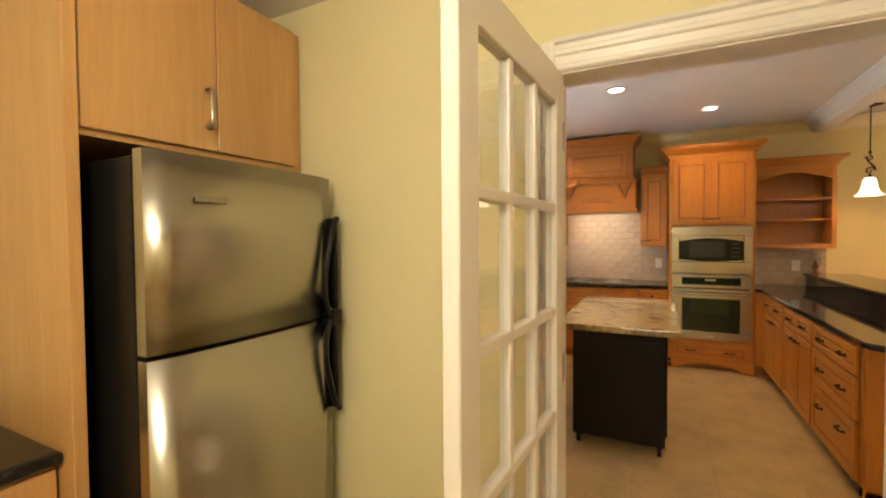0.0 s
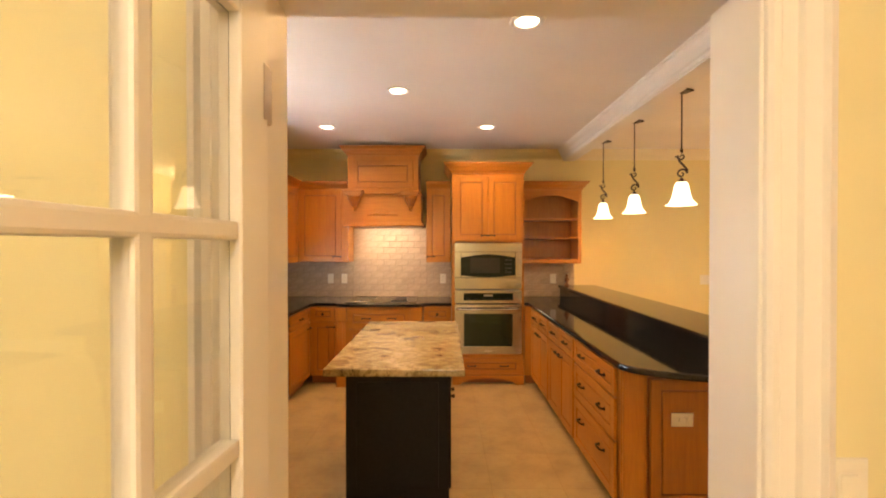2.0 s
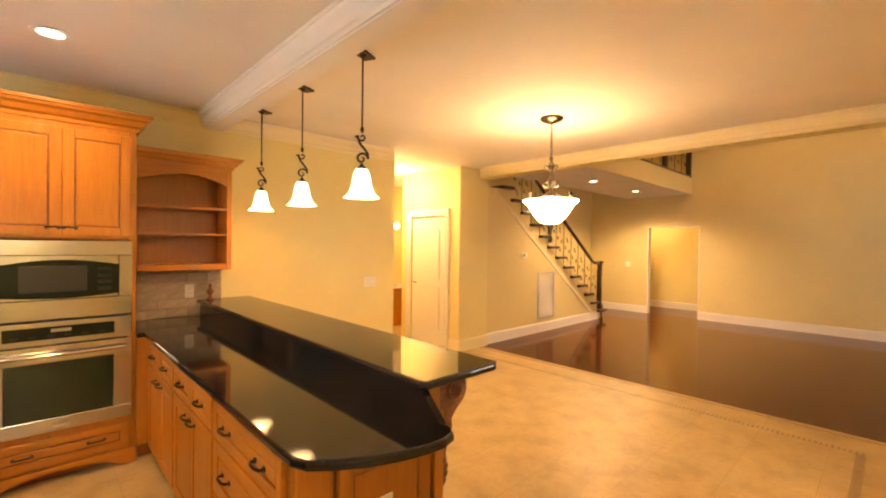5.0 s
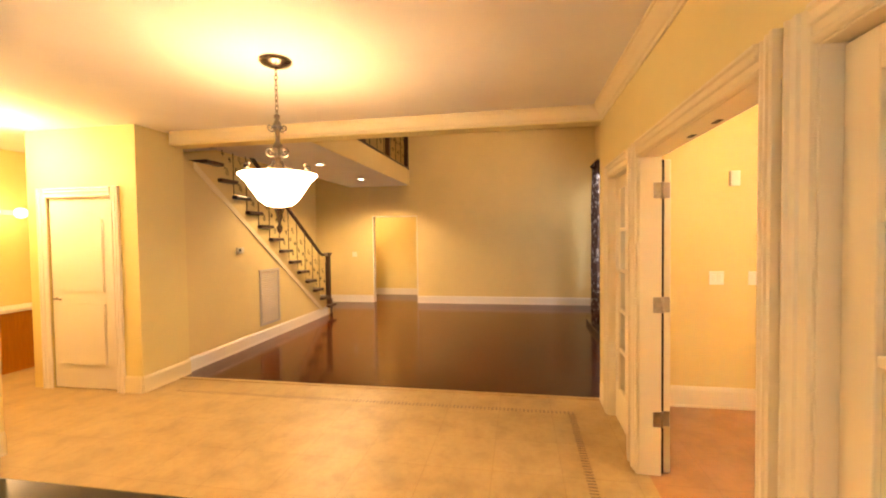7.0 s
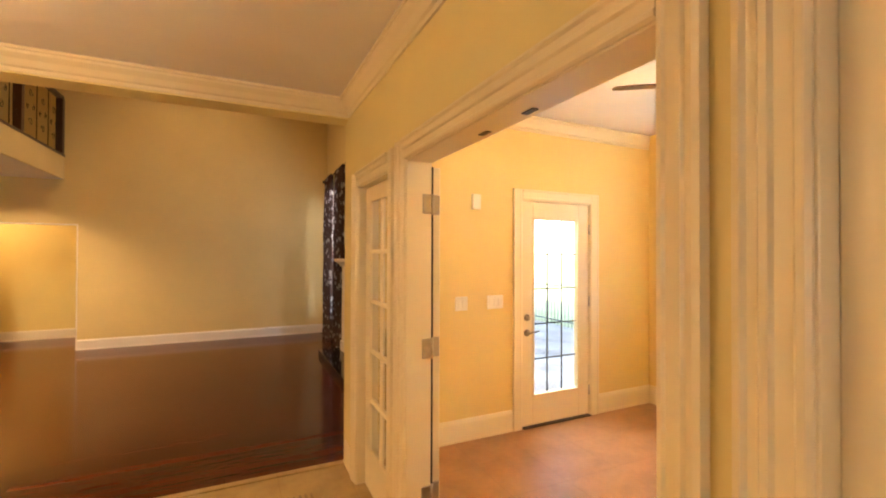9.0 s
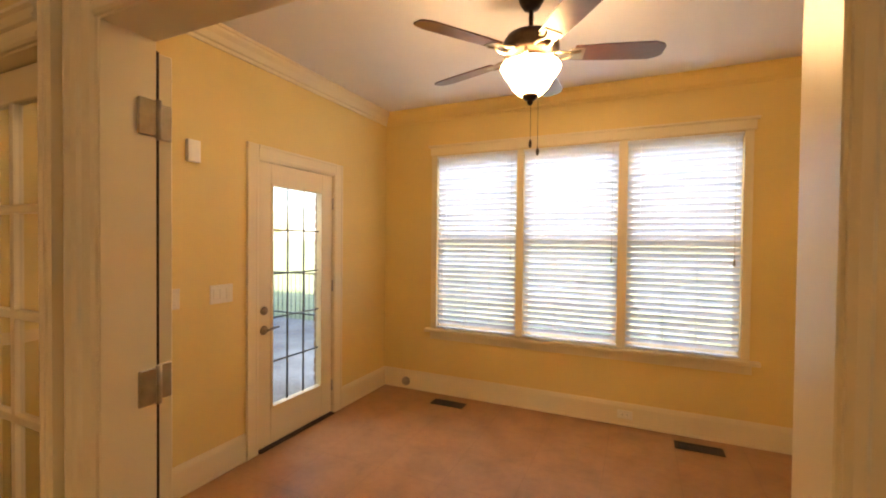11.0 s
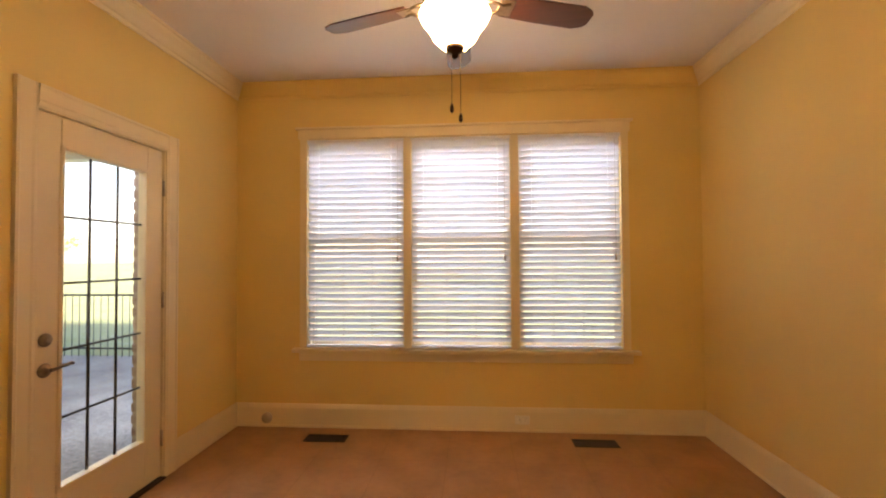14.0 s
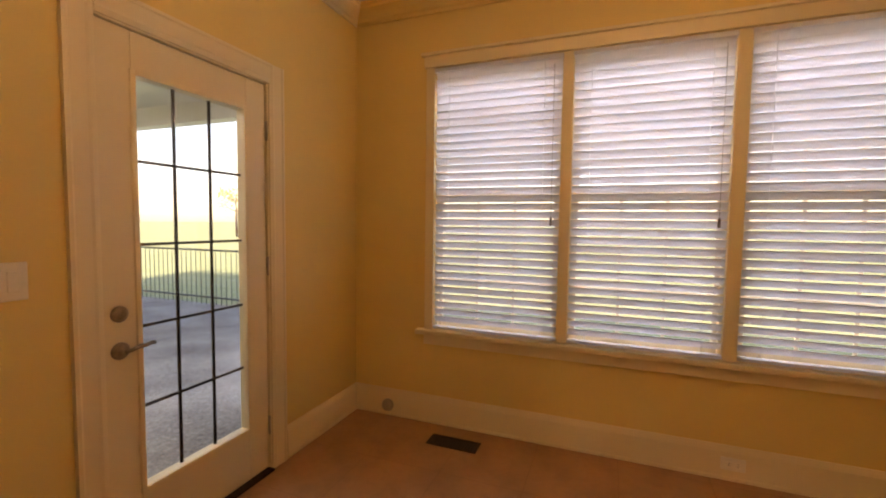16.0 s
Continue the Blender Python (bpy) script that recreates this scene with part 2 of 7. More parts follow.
def plank_floor():
    """Dark red-brown boards, 8 cm wide, running north."""
    m, b = base_mat("dark_hardwood", 0.12)
    n, l = links(m)
    v = coords(m)
    rot = n.new("ShaderNodeMapping")
    rot.inputs["Rotation"].default_value = (0, 0, math.radians(90))
    l.new(v, rot.inputs[0])
    br = n.new("ShaderNodeTexBrick")
    br.offset = 0.37
    br.inputs["Scale"].default_value = 1.0
    br.inputs["Brick Width"].default_value, br.inputs["Row Height"].default_value = 1.3, 0.083
    br.inputs["Mortar Size"].default_value = 0.0012
    br.inputs["Color1"].default_value, br.inputs["Color2"].default_value = (0.072, 0.0150, 0.0045, 1), (0.098, 0.0220, 0.0062, 1)
    br.inputs["Mortar"].default_value = (0.02, 0.006, 0.004, 1)
    l.new(rot.outputs[0], br.inputs["Vector"])
    g = clouds(m, coords(m, (16, 1.0, 1)), 3, 6, 0.6, 0.5)
    l.new(mix(m, 1.0, br.outputs["Color"], ramp(m, g, [(0.3, (0.7, 0.66, 0.62)), (0.7, (1.15, 1.12, 1.1))]), "MULTIPLY"), b.inputs["Base Color"])
    bump(m, b, br.outputs["Fac"], -0.15, 0.001)
    b.inputs["Specular IOR Level"].default_value = 0.18
    return m


def piece_stone(name, dark, light, rough=0.5):
    m, b = base_mat(name, rough)
    n, l = links(m)
    info = n.new("ShaderNodeObjectInfo")
    v = coords(m)
    c = ramp(m, clouds(m, v, 30, 5, 0.6), [(0.3, dark), (0.7, light)])
    c = mix(m, 1.0, c, ramp(m, info.outputs["Random"], [(0.0, (0.91, 0.90, 0.88)), (1.0, (1.05, 1.04, 1.03))]), "MULTIPLY")
    l.new(c, b.inputs["Base Color"])
    bump(m, b, clouds(m, v, 80, 4), 0.25, 0.002)
    return m


def clear_glass():
    m, b = base_mat("window_glass", 0.0)
    b.inputs["Base Color"].default_value = (0.97, 0.98, 0.97, 1)
    b.inputs["Transmission Weight"].default_value = 1.0
    b.inputs["IOR"].default_value = 1.45
    return m


def speckle(name, a, b_, c_, scale, rough=0.8):
    m, b = base_mat(name, rough)
    v = coords(m)
    l = links(m)[1]
    f = clouds(m, v, scale, 6, 0.7)
    l.new(mix(m, 0.5, ramp(m, f, [(0.35, a), (0.5, b_), (0.68, c_)]), ramp(m, clouds(m, v, scale * 0.04, 4), [(0.3, a), (0.7, c_)])), b.inputs["Base Color"])
    bump(m, b, f, 0.4, 0.004)
    return m


def damask():
    m, b = base_mat("patterned_curtain", 0.8)
    n, l = links(m)
    v = coords(m)
    vo = n.new("ShaderNodeTexVoronoi")
    vo.inputs["Scale"].default_value = 9
    l.new(v, vo.inputs["Vector"])
    c = ramp(m, vo.outputs["Distance"], [(0.28, (0.40, 0.36, 0.37)), (0.38, (0.07, 0.045, 0.045)), (0.6, (0.09, 0.05, 0.045))])
    l.new(c, b.inputs["Base Color"])
    bump(m, b, clouds(m, v, 150, 2), 0.2, 0.001)
    return m


def slat_vinyl():
    """White vinyl slat that lets some daylight through."""
    m, b = base_mat("blind_slat", 0.4)
    n, l = links(m)
    v = coords(m)
    l.new(ramp(m, clouds(m, v, 15, 3), [(0.3, (0.79, 0.79, 0.80)), (0.7, (0.83, 0.83, 0.84))]), b.inputs["Base Color"])
    tr = n.new("ShaderNodeBsdfTranslucent")
    tr.inputs[0].default_value = (0.80, 0.82, 0.86, 1)
    ms = n.new("ShaderNodeMixShader")
    ms.inputs[0].default_value = 0.26
    l.new(b.outputs[0], ms.inputs[1])
    l.new(tr.outputs[0], ms.inputs[2])
    l.new(ms.outputs[0], n["Material Output"].inputs[0])
    return m


SLAT = slat_vinyl()
TILE_SUN = tile_floor("travertine_tan", (0.42, 0.228, 0.108))
GRANITE, GOLD, TILE, PLANK, GLASS, CURTAIN = stone_black(), stone_gold(), tile_floor("travertine_floor", (0.46, 0.33, 0.155)), plank_floor(), clear_glass(), damask()
SPLASH = piece_stone("tumbled_travertine", (0.40, 0.30, 0.21), (0.54, 0.425, 0.315), 0.4)
GROUT = plain("grout", (0.40, 0.31, 0.225), 0.8)
MOSAIC = piece_stone("mosaic_stone", (0.18, 0.115, 0.06), (0.34, 0.24, 0.14), 0.35)
BRICK = piece_stone("brick_clay", (0.26, 0.16, 0.12), (0.40, 0.30, 0.25), 0.85)
PATIO = speckle("exposed_aggregate", (0.09, 0.085, 0.085), (0.27, 0.26, 0.26), (0.55, 0.54, 0.52), 36)
LAWN = speckle("lawn_green", (0.22, 0.27, 0.11), (0.30, 0.35, 0.16), (0.39, 0.42, 0.23), 30)
FENCE = plain("fence_enamel", (0.07, 0.075, 0.07), 0.5, 0.3)
LEAF = speckle("hedge_leaf", (0.05, 0.10, 0.04), (0.08, 0.16, 0.06), (0.13, 0.22, 0.09), 14)


# geometry helpers
def box(bm, x0, x1, y0, y1, z0, z1, bevel=0.0, mi=0, m=None):
    x0, x1, y0, y1, z0, z1 = min(x0, x1), max(x0, x1), min(y0, y1), max(y0, y1), min(z0, z1), max(z0, z1)
    tmp = bmesh.new()
    vs = [tmp.verts.new((x, y, z)) for z in (z0, z1) for y in (y0, y1) for x in (x0, x1)]
    for f in ((0, 2, 3, 1), (4, 5, 7, 6), (0, 1, 5, 4), (2, 6, 7, 3), (0, 4, 6, 2), (1, 3, 7, 5)):
        tmp.faces.new([vs[i] for i in f])
    if bevel:
        bmesh.ops.bevel(tmp, geom=tmp.edges[:], offset=bevel, segments=1 if bevel < 0.004 else 2, affect="EDGES", profile=0.6)
    merge(bm, tmp, mi, m)


def merge(bm, tmp, mi=0, m=None, smooth=False):
    """Moves the faces of tmp into bm."""
    if m is not None:
        bmesh.ops.transform(tmp, matrix=m, verts=tmp.verts[:])
    vmap = {v: bm.verts.new(v.co) for v in tmp.verts}
    for f in tmp.faces:
        try:
            g = bm.faces.new([vmap[v] for v in f.verts])
            g.material_index, g.smooth = mi, smooth or f.smooth
        except ValueError:
            pass
    tmp.free()


def cyl(bm, p0, p1, r0, r1=None, seg=14, mi=0, smooth=True):
    p0, p1 = Vector(p0), Vector(p1)
    r1 = r0 if r1 is None else r1
    tmp = bmesh.new()
    bmesh.ops.create_cone(tmp, cap_ends=True, segments=seg, radius1=r0, radius2=max(r1, 0.0001), depth=(p1 - p0).length)
    for f in tmp.faces:
        f.smooth = len(f.verts) == 4
    q = (p1 - p0).to_track_quat("Z", "Y").to_matrix().to_4x4()
    merge(bm, tmp, mi, Matrix.Translation((p0 + p1) / 2) @ q)


def lathe(bm, profile, at=(0, 0, 0), seg=28, mi=0, wave=0.0, waves=0):
    """Turns (radius, height) pairs about the upright axis; wave scallops the rim."""
    tmp = bmesh.new()
    rings = []
    top = max(z for _, z in profile)
    low = min(z for _, z in profile)
    for r, z in profile:
        ring = []
        for i in range(seg):
            a = 2 * math.pi * i / seg
            k = 1 + (wave * math.cos(waves * a) * (top - z) / max(top - low, 0.001) if wave else 0)
            ring.append(tmp.verts.new((at[0] + max(r, 0.0005) * k * math.cos(a), at[1] + max(r, 0.0005) * k * math.sin(a), at[2] + z)))
        rings.append(ring)
    for a, b in zip(rings, rings[1:]):
        for i in range(seg):
            f = tmp.faces.new((a[i], a[(i + 1) % seg], b[(i + 1) % seg], b[i]))
            f.smooth = True
    for ring, flip in ((rings[0], True), (rings[-1], False)):
        f = tmp.faces.new(ring[::-1] if flip else ring)
        f.smooth = False
    bmesh.ops.recalc_face_normals(tmp, faces=tmp.faces[:])
    merge(bm, tmp, mi)


def tube(bm, pts, r, seg=8, mi=0, taper=None):
    """A round bar along a line of points."""
    pts = [Vector(p) for p in pts]
    tmp = bmesh.new()
    rings = []
    side = None
    for i, p in enumerate(pts):
        d = (pts[min(i + 1, len(pts) - 1)] - pts[max(i - 1, 0)]).normalized()
        if side is None:
            side = d.orthogonal().normalized()
        side = (side - d * side.dot(d)).normalized()
        up = d.cross(side)
        rr = r if taper is None else r + (taper - r) * i / (len(pts) - 1)
        rings.append([tmp.verts.new(p + (side * math.cos(2 * math.pi * k / seg) + up * math.sin(2 * math.pi * k / seg)) * rr) for k in range(seg)])
    for a, b in zip(rings, rings[1:]):
        for i in range(seg):
            tmp.faces.new((a[i], a[(i + 1) % seg], b[(i + 1) % seg], b[i])).smooth = True
    tmp.faces.new(rings[0][::-1])
    tmp.faces.new(rings[-1])
    merge(bm, tmp, mi)


def extrude_poly(bm, pts, depth, mi=0, m=None, bevel=0.0):
    """A flat outline in x and z, pushed out along y."""
    tmp = bmesh.new()
    a = [tmp.verts.new((x, 0, z)) for x, z in pts]
    b = [tmp.verts.new((x, depth, z)) for x, z in pts]
    tmp.faces.new(a)
    tmp.faces.new(b[::-1])
    n = len(pts)
    for i in range(n):
        tmp.faces.new((a[i], b[i], b[(i + 1) % n], a[(i + 1) % n]))
    bmesh.ops.recalc_face_normals(tmp, faces=tmp.faces[:])
    if bevel:
        ed = [e for e in tmp.edges if abs(e.verts[0].co.y - e.verts[1].co.y) < 1e-6]
        bmesh.ops.bevel(tmp, geom=ed, offset=bevel, segments=2, affect="EDGES")
    merge(bm, tmp, mi, m)


def sweep(bm, profile, p0, p1, out, mi=0, mitre0=0.0, mitre1=0.0):
    """A moulding from p0 to p1: profile in (out, up); mitre lengthens each end by its share of the out distance."""
    p0, p1, out = Vector(p0), Vector(p1), Vector(out)
    d = (p1 - p0).normalized()
    tmp = bmesh.new()
    a = [tmp.verts.new(p0 + out * o + Vector((0, 0, u)) + d * (o * mitre0)) for o, u in profile]
    b = [tmp.verts.new(p1 + out * o + Vector((0, 0, u)) - d * (o * mitre1)) for o, u in profile]
    n = len(profile)
    tmp.faces.new(a)
    tmp.faces.new(b[::-1])
    for i in range(n):
        tmp.faces.new((a[i], a[(i + 1) % n], b[(i + 1) % n], b[i]))
    bmesh.ops.recalc_face_normals(tmp, faces=tmp.faces[:])
    merge(bm, tmp, mi)


def mesh_of(name, bm, mats):
    me = bpy.data.meshes.new(name)
    bm.to_mesh(me)
    bm.free()
    for k in (mats if isinstance(mats, (list, tuple)) else [mats]):
        me.materials.append(k)
    return me


ROOT = {}


def thing(name, at=(0, 0, 0), label="", category="", group="", kind="", rz=0.0):
    ob = new(name)
    ob.empty_display_size = 0.1
    ob.matrix_basis = pose(*at, 0, 0, rz)
    ROOT[ob] = pose(*at, 0, 0, rz)
    return tagged(ob, label, category, group, kind)


def part(name, bm, mats, parent, label="", world=False):
    """One mesh under a thing or a part; world: the bmesh holds places in the world."""
    if world:
        bmesh.ops.transform(bm, matrix=ROOT[parent].inverted(), verts=bm.verts[:])
    ob = new(name, mesh_of(name, bm, mats))
    ob.parent = parent
    ROOT[ob] = ROOT[parent]
    return tagged(ob, label)


def solid(name, bm, mats, label="", category="", group="", kind="structure"):
    """A thing that is a single mesh, built in the world's own numbers."""
    ob = new(name, mesh_of(name, bm, mats))
    ROOT[ob] = Matrix()
    return tagged(ob, label, category, group, kind)


def rects(bm, u0, u1, z0, z1, holes, put):
    """Fills a wall's face with boxes round its openings. holes: (u0, u1, z0, z1); put(u0, u1, z0, z1) adds a box."""
    us = sorted({u0, u1, *[h[0] for h in holes], *[h[1] for h in holes]})
    for a, b in zip(us, us[1:]):
        mid = (a + b) / 2
        cuts = sorted((h[2], h[3]) for h in holes if h[0] < mid < h[1])
        z = z0
        for c0, c1 in cuts:
            if c0 > z + 1e-6:
                put(a, b, z, c0)
            z = c1
        if z < z1 - 1e-6:
            put(a, b, z, z1)


def wall_x(name, x0, x1, y0, y1, z1, mat, holes=(), label="", z0=0.0, sides=None):
    """A wall along x; sides: a second paint on its south face."""
    bm = bmesh.new()
    rects(bm, x0, x1, z0, z1, holes, lambda a, b, c, d: box(bm, a, b, y0, y1, c, d))
    bmesh.ops.remove_doubles(bm, verts=bm.verts[:], dist=1e-5)
    mats = [mat]
    if sides:
        mats.append(sides)
        for f in bm.faces:
            if f.normal.y < -0.5 or f.calc_center_median().y < y0 + 0.001:
                f.material_index = 1
    return solid(name, bm, mats, label, "wall")


def wall_y(name, x0, x1, y0, y1, z1, mat, holes=(), label="", z0=0.0, sides=None):
    bm = bmesh.new()
    rects(bm, y0, y1, z0, z1, holes, lambda a, b, c, d: box(bm, x0, x1, a, b, c, d))
    mats = [mat]
    if sides:
        mats.append(sides)
        for f in bm.faces:
            if f.calc_center_median().x < x0 + 0.001:
                f.material_index = 1
    return solid(name, bm, mats, label, "wall")


# ---- the setting ----
OP1 = (0.277, 1.161, 0.0, 2.022)        # pantry doorway
OP2 = (3.245, 4.692, 0.0, 2.07)        # sunroom doorway
SLL = (4.92, 5.62, 0.0, 2.06)          # its two sidelights
SLR = (2.32, 3.02, 0.0, 2.06)
XD = (-0.155, 0.69, 0.0, 2.09)        # sunroom outer door
SW = (2.765, 5.285, 0.65, 2.355)         # sunroom window
KW = (3.90, 5.03, 1.25, 2.275)         # kitchen window
LW = (9.9, 11.1, 0.5, 2.8)            # living room window
HALL = (5.35, 6.44, 0.0, 2.045)       # far hall opening

bm = bmesh.new()
box(bm, -1.6, 5.96, YS - TH / 2, 9.4, -0.12, 0.0)
box(bm, -1.6, 2.0, -1.3, YS - TH / 2, -0.12, 0.0)
box(bm, 5.96, 6.8, 6.9, 9.4, -0.12, 0.0)
floor = solid("floor", bm, TILE, "honed beige travertine tile floor", "floor")
bm = bmesh.new()
box(bm, 2.0, 5.96, -1.12, YS - TH / 2, -0.12, 0.0)
solid("floor_sunroom", bm, TILE_SUN, "honed tan travertine floor of the sunroom", "floor")
bm = bmesh.new()
box(bm, 5.96, 13.1, 1.27, 7.95, -0.12, 0.004)
solid("floor_living", bm, PLANK, "glossy dark red-brown hardwood floor boards", "floor")
bm = bmesh.new()
box(bm, -1.6, 6.05, YS - TH / 2, 6.9, CEIL, CEIL + 0.12)
box(bm, 4.1, 6.8, 6.9, 9.5, CEIL, CEIL + 0.12)
solid("ceiling", bm, CEILING, "smooth off-white kitchen ceiling", "ceiling")
bm = bmesh.new()
box(bm, 2.0, 6.03, -1.12, YS - TH / 2, SUN_CEIL, SUN_CEIL + 0.12)
solid("ceiling_sunroom", bm, CEILING, "white sunroom ceiling", "ceiling")
bm = bmesh.new()
box(bm, -1.6, 2.0, -1.3, YS - 0.005, PAN_CEIL, PAN_CEIL + 0.12)
solid("ceiling_pantry", bm, CEILING, "white pantry ceiling", "ceiling")
bm = bmesh.new()
box(bm, 5.96, 11.7, 1.2, 8.0, HIGH, HIGH + 0.12)
solid("ceiling_living", bm, CEILING, "high white living room ceiling", "ceiling")

wall_y("wall_west", XW - TH, XW, YS - TH, YN + TH, CEIL, WALL, [KW], "yellow painted kitchen wall with a window over the sink")
wall_x("wall_north", XW, 4.24, YN, YN + TH, CEIL, WALL, [], "yellow painted wall behind the kitchen and dining space")
south = wall_x("wall_south", XW - TH, 6.03, YS - TH, YS, CEIL + 0.1, WALL, [OP1, OP2, SLL, SLR], "yellow painted wall with two doorways and sidelights", sides=WALL_SUN)
wall_y("wall_hallway_west", 4.11, 4.24, YN + TH, 9.4, CEIL, WALL, [], "yellow hallway wall")
wall_y("wall_hallway_east", 5.47, 5.6, 6.80, 8.15, CEIL, WALL, [(7.09, 7.92, 0, 2.03)], "yellow hallway wall with a white panel door")
wall_x("wall_hallway_end", 4.11, 6.8, 9.4, 9.53, CEIL, WALL, [], "yellow wall at the end of the hallway")
wall_y("wall_bath_east", 6.67, 6.8, 8.0, 9.4, CEIL, WALL, [], "yellow wall beside the vanity")
wall_x("wall_pier", 5.6, 6.1, 6.80, 6.93, CEIL, WALL, [], "yellow wall end between hallway and stairs")
wall_x("wall_closet", 5.6, 6.67, 8.0, 8.13, CEIL, WALL, [], "yellow closet wall")
# living room
wall_y("wall_living_west", 5.96, 6.09, 1.27, YS - TH, HIGH, WALL_LIV, [], "straw yellow living room wall")
wall_y("wall_living_over", 5.98, 6.09, YS - TH, 8.0, HIGH, WALL_LIV, [], "straw yellow wall over the wide opening", z0=2.74)
wall_x("wall_living_south", 6.09, 11.6, 1.27, 1.40, HIGH, WALL_LIV, [LW], "straw yellow living room wall with a tall window")
wall_y("wall_east", 11.48, 11.61, 1.27, 8.0, HIGH, WALL_LIV, [HALL], "straw yellow living room wall with a hall opening")
wall_x("wall_stairwell", 5.6, 11.48, 7.87, 8.0, HIGH, WALL_LIV, [], "straw yellow wall behind the stairs")
wall_x("wall_hall_north", 11.61, 12.98, 7.2, 7.33, 2.5, WALL, [], "yellow hall wall")
wall_x("wall_hall_south", 11.61, 12.98, 5.0, 5.13, 2.5, WALL, [], "yellow hall wall")
wall_y("wall_hall_back", 12.85, 12.98, 5.13, 7.2, 2.5, WALL, [], "yellow wall at the back of the hall")
bm = bmesh.new()
box(bm, 11.61, 12.98, 5.0, 7.33, 2.5, 2.6)
solid("ceiling_hall", bm, CEILING, "white hall ceiling", "ceiling")
# sunroom
wall_y("wall_sunroom_east", 5.89, 6.02, -1.115, YS - TH, SUN_CEIL, WALL_SUN, [XD], "golden yellow sunroom wall with a glazed door")
wall_x("wall_sunroom_south", 2.02, 5.89, -1.115, -0.985, SUN_CEIL, WALL_SUN, [SW], "golden yellow sunroom wall with a triple window")
wall_y("wall_sunroom_west", 2.02, 2.15, -0.985, YS - TH, SUN_CEIL, WALL_SUN, [], "golden yellow sunroom wall")
# pantry
wall_y("wall_pantry_west", XW - TH, XW, -1.2, YS - TH, PAN_CEIL, WALL_PAN, [], "pale yellow pantry wall")
wall_y("wall_pantry_east", 1.89, 2.02, -1.2, YS - TH, PAN_CEIL, WALL_PAN, [], "pale yellow pantry wall")
wall_x("wall_pantry_south", XW - TH, 2.02, -1.33, -1.2, PAN_CEIL, WALL_PAN, [], "pale yellow pantry wall")
bm = bmesh.new()
rects(bm, XW, 1.89, 0, PAN_CEIL, [OP1], lambda a, b, c, d: box(bm, a, b, YS - TH - 0.006, YS - TH, c, d))
solid("wall_pantry_north", bm, WALL_PAN, "pale yellow pantry wall beside the glazed door", "wall")

# opening between dining space and living room: a dropped beam
bm = bmesh.new()
box(bm, 5.90, 6.09, YS, 6.93, 2.60, 2.74)
solid("beam", bm, WALL, "yellow painted dropped beam over the living room opening", "beam")
# small beam with crown along the bar
bm = bmesh.new()
box(bm, 2.10, 2.24, YS, YN, 2.60, CEIL)
solid("beam_bar", bm, CEILING, "white ceiling beam between kitchen and dining space", "beam")

CROWN = [(0, 0), (0.012, 0), (0.016, 0.02), (0.03, 0.028), (0.05, 0.06), (0.075, 0.085), (0.08, 0.1), (0.09, 0.104), (0.09, 0.12), (0, 0.12)]


def crown(name, p0, p1, out, top, mat, label, mitre=(1, 1)):
    bm = bmesh.new()
    z = top - 0.12
    sweep(bm, CROWN, (p0[0], p0[1], z), (p1[0], p1[1], z), (*out, 0), 0, *mitre)
    return solid(name, bm, mat, label, "moulding")


crown("crown_moulding", (5.90, YS), (5.90, 6.80), (-1, 0), CEIL, TRIM, "cream crown moulding on the dropped beam")
crown("crown_moulding", (2.24, YS), (5.90, YS), (0, 1), CEIL, TRIM, "cream crown moulding along the ceiling")
crown("crown_moulding", (XW, YS), (2.10, YS), (0, 1), CEIL, TRIM, "cream crown moulding along the ceiling")
crown("crown_moulding", (XW, YN), (2.10, YN), (0, -1), CEIL, WALL, "yellow painted crown moulding along the ceiling")
crown("crown_moulding", (2.24, YN), (4.24, YN), (0, -1), CEIL, TRIM, "cream crown moulding along the ceiling")
crown("crown_moulding", (XW, YS), (XW, YN), (1, 0), CEIL, WALL, "yellow painted crown moulding along the ceiling")
crown("crown_moulding", (2.10, YS), (2.10, YN), (-1, 0), CEIL, CEILING, "white crown moulding on the bar beam")
crown("crown_moulding", (2.15, -0.985), (5.89, -0.985), (0, 1), SUN_CEIL, WALL_SUN, "golden painted crown moulding")
crown("crown_moulding", (5.89, -0.985), (5.89, YS - TH), (-1, 0), SUN_CEIL, TRIM, "cream crown moulding")
crown("crown_moulding", (2.15, -0.985), (2.15, YS - TH), (1, 0), SUN_CEIL, TRIM, "cream crown moulding")

BASE = [(0, 0), (0.02, 0), (0.02, 0.012), (0.016, 0.02), (0.016, 0.14), (0.012, 0.155), (0.006, 0.17), (0, 0.17)]


def baseboard(p0, p1, out, mat=TRIM, label="cream painted baseboard", tall=1.0):
    bm = bmesh.new()
    sweep(bm, [(o, u * tall) for o, u in BASE], (p0[0], p0[1], 0.004), (p1[0], p1[1], 0.004), (*out, 0))
    return solid("baseboard", bm, mat, label, "baseboard")


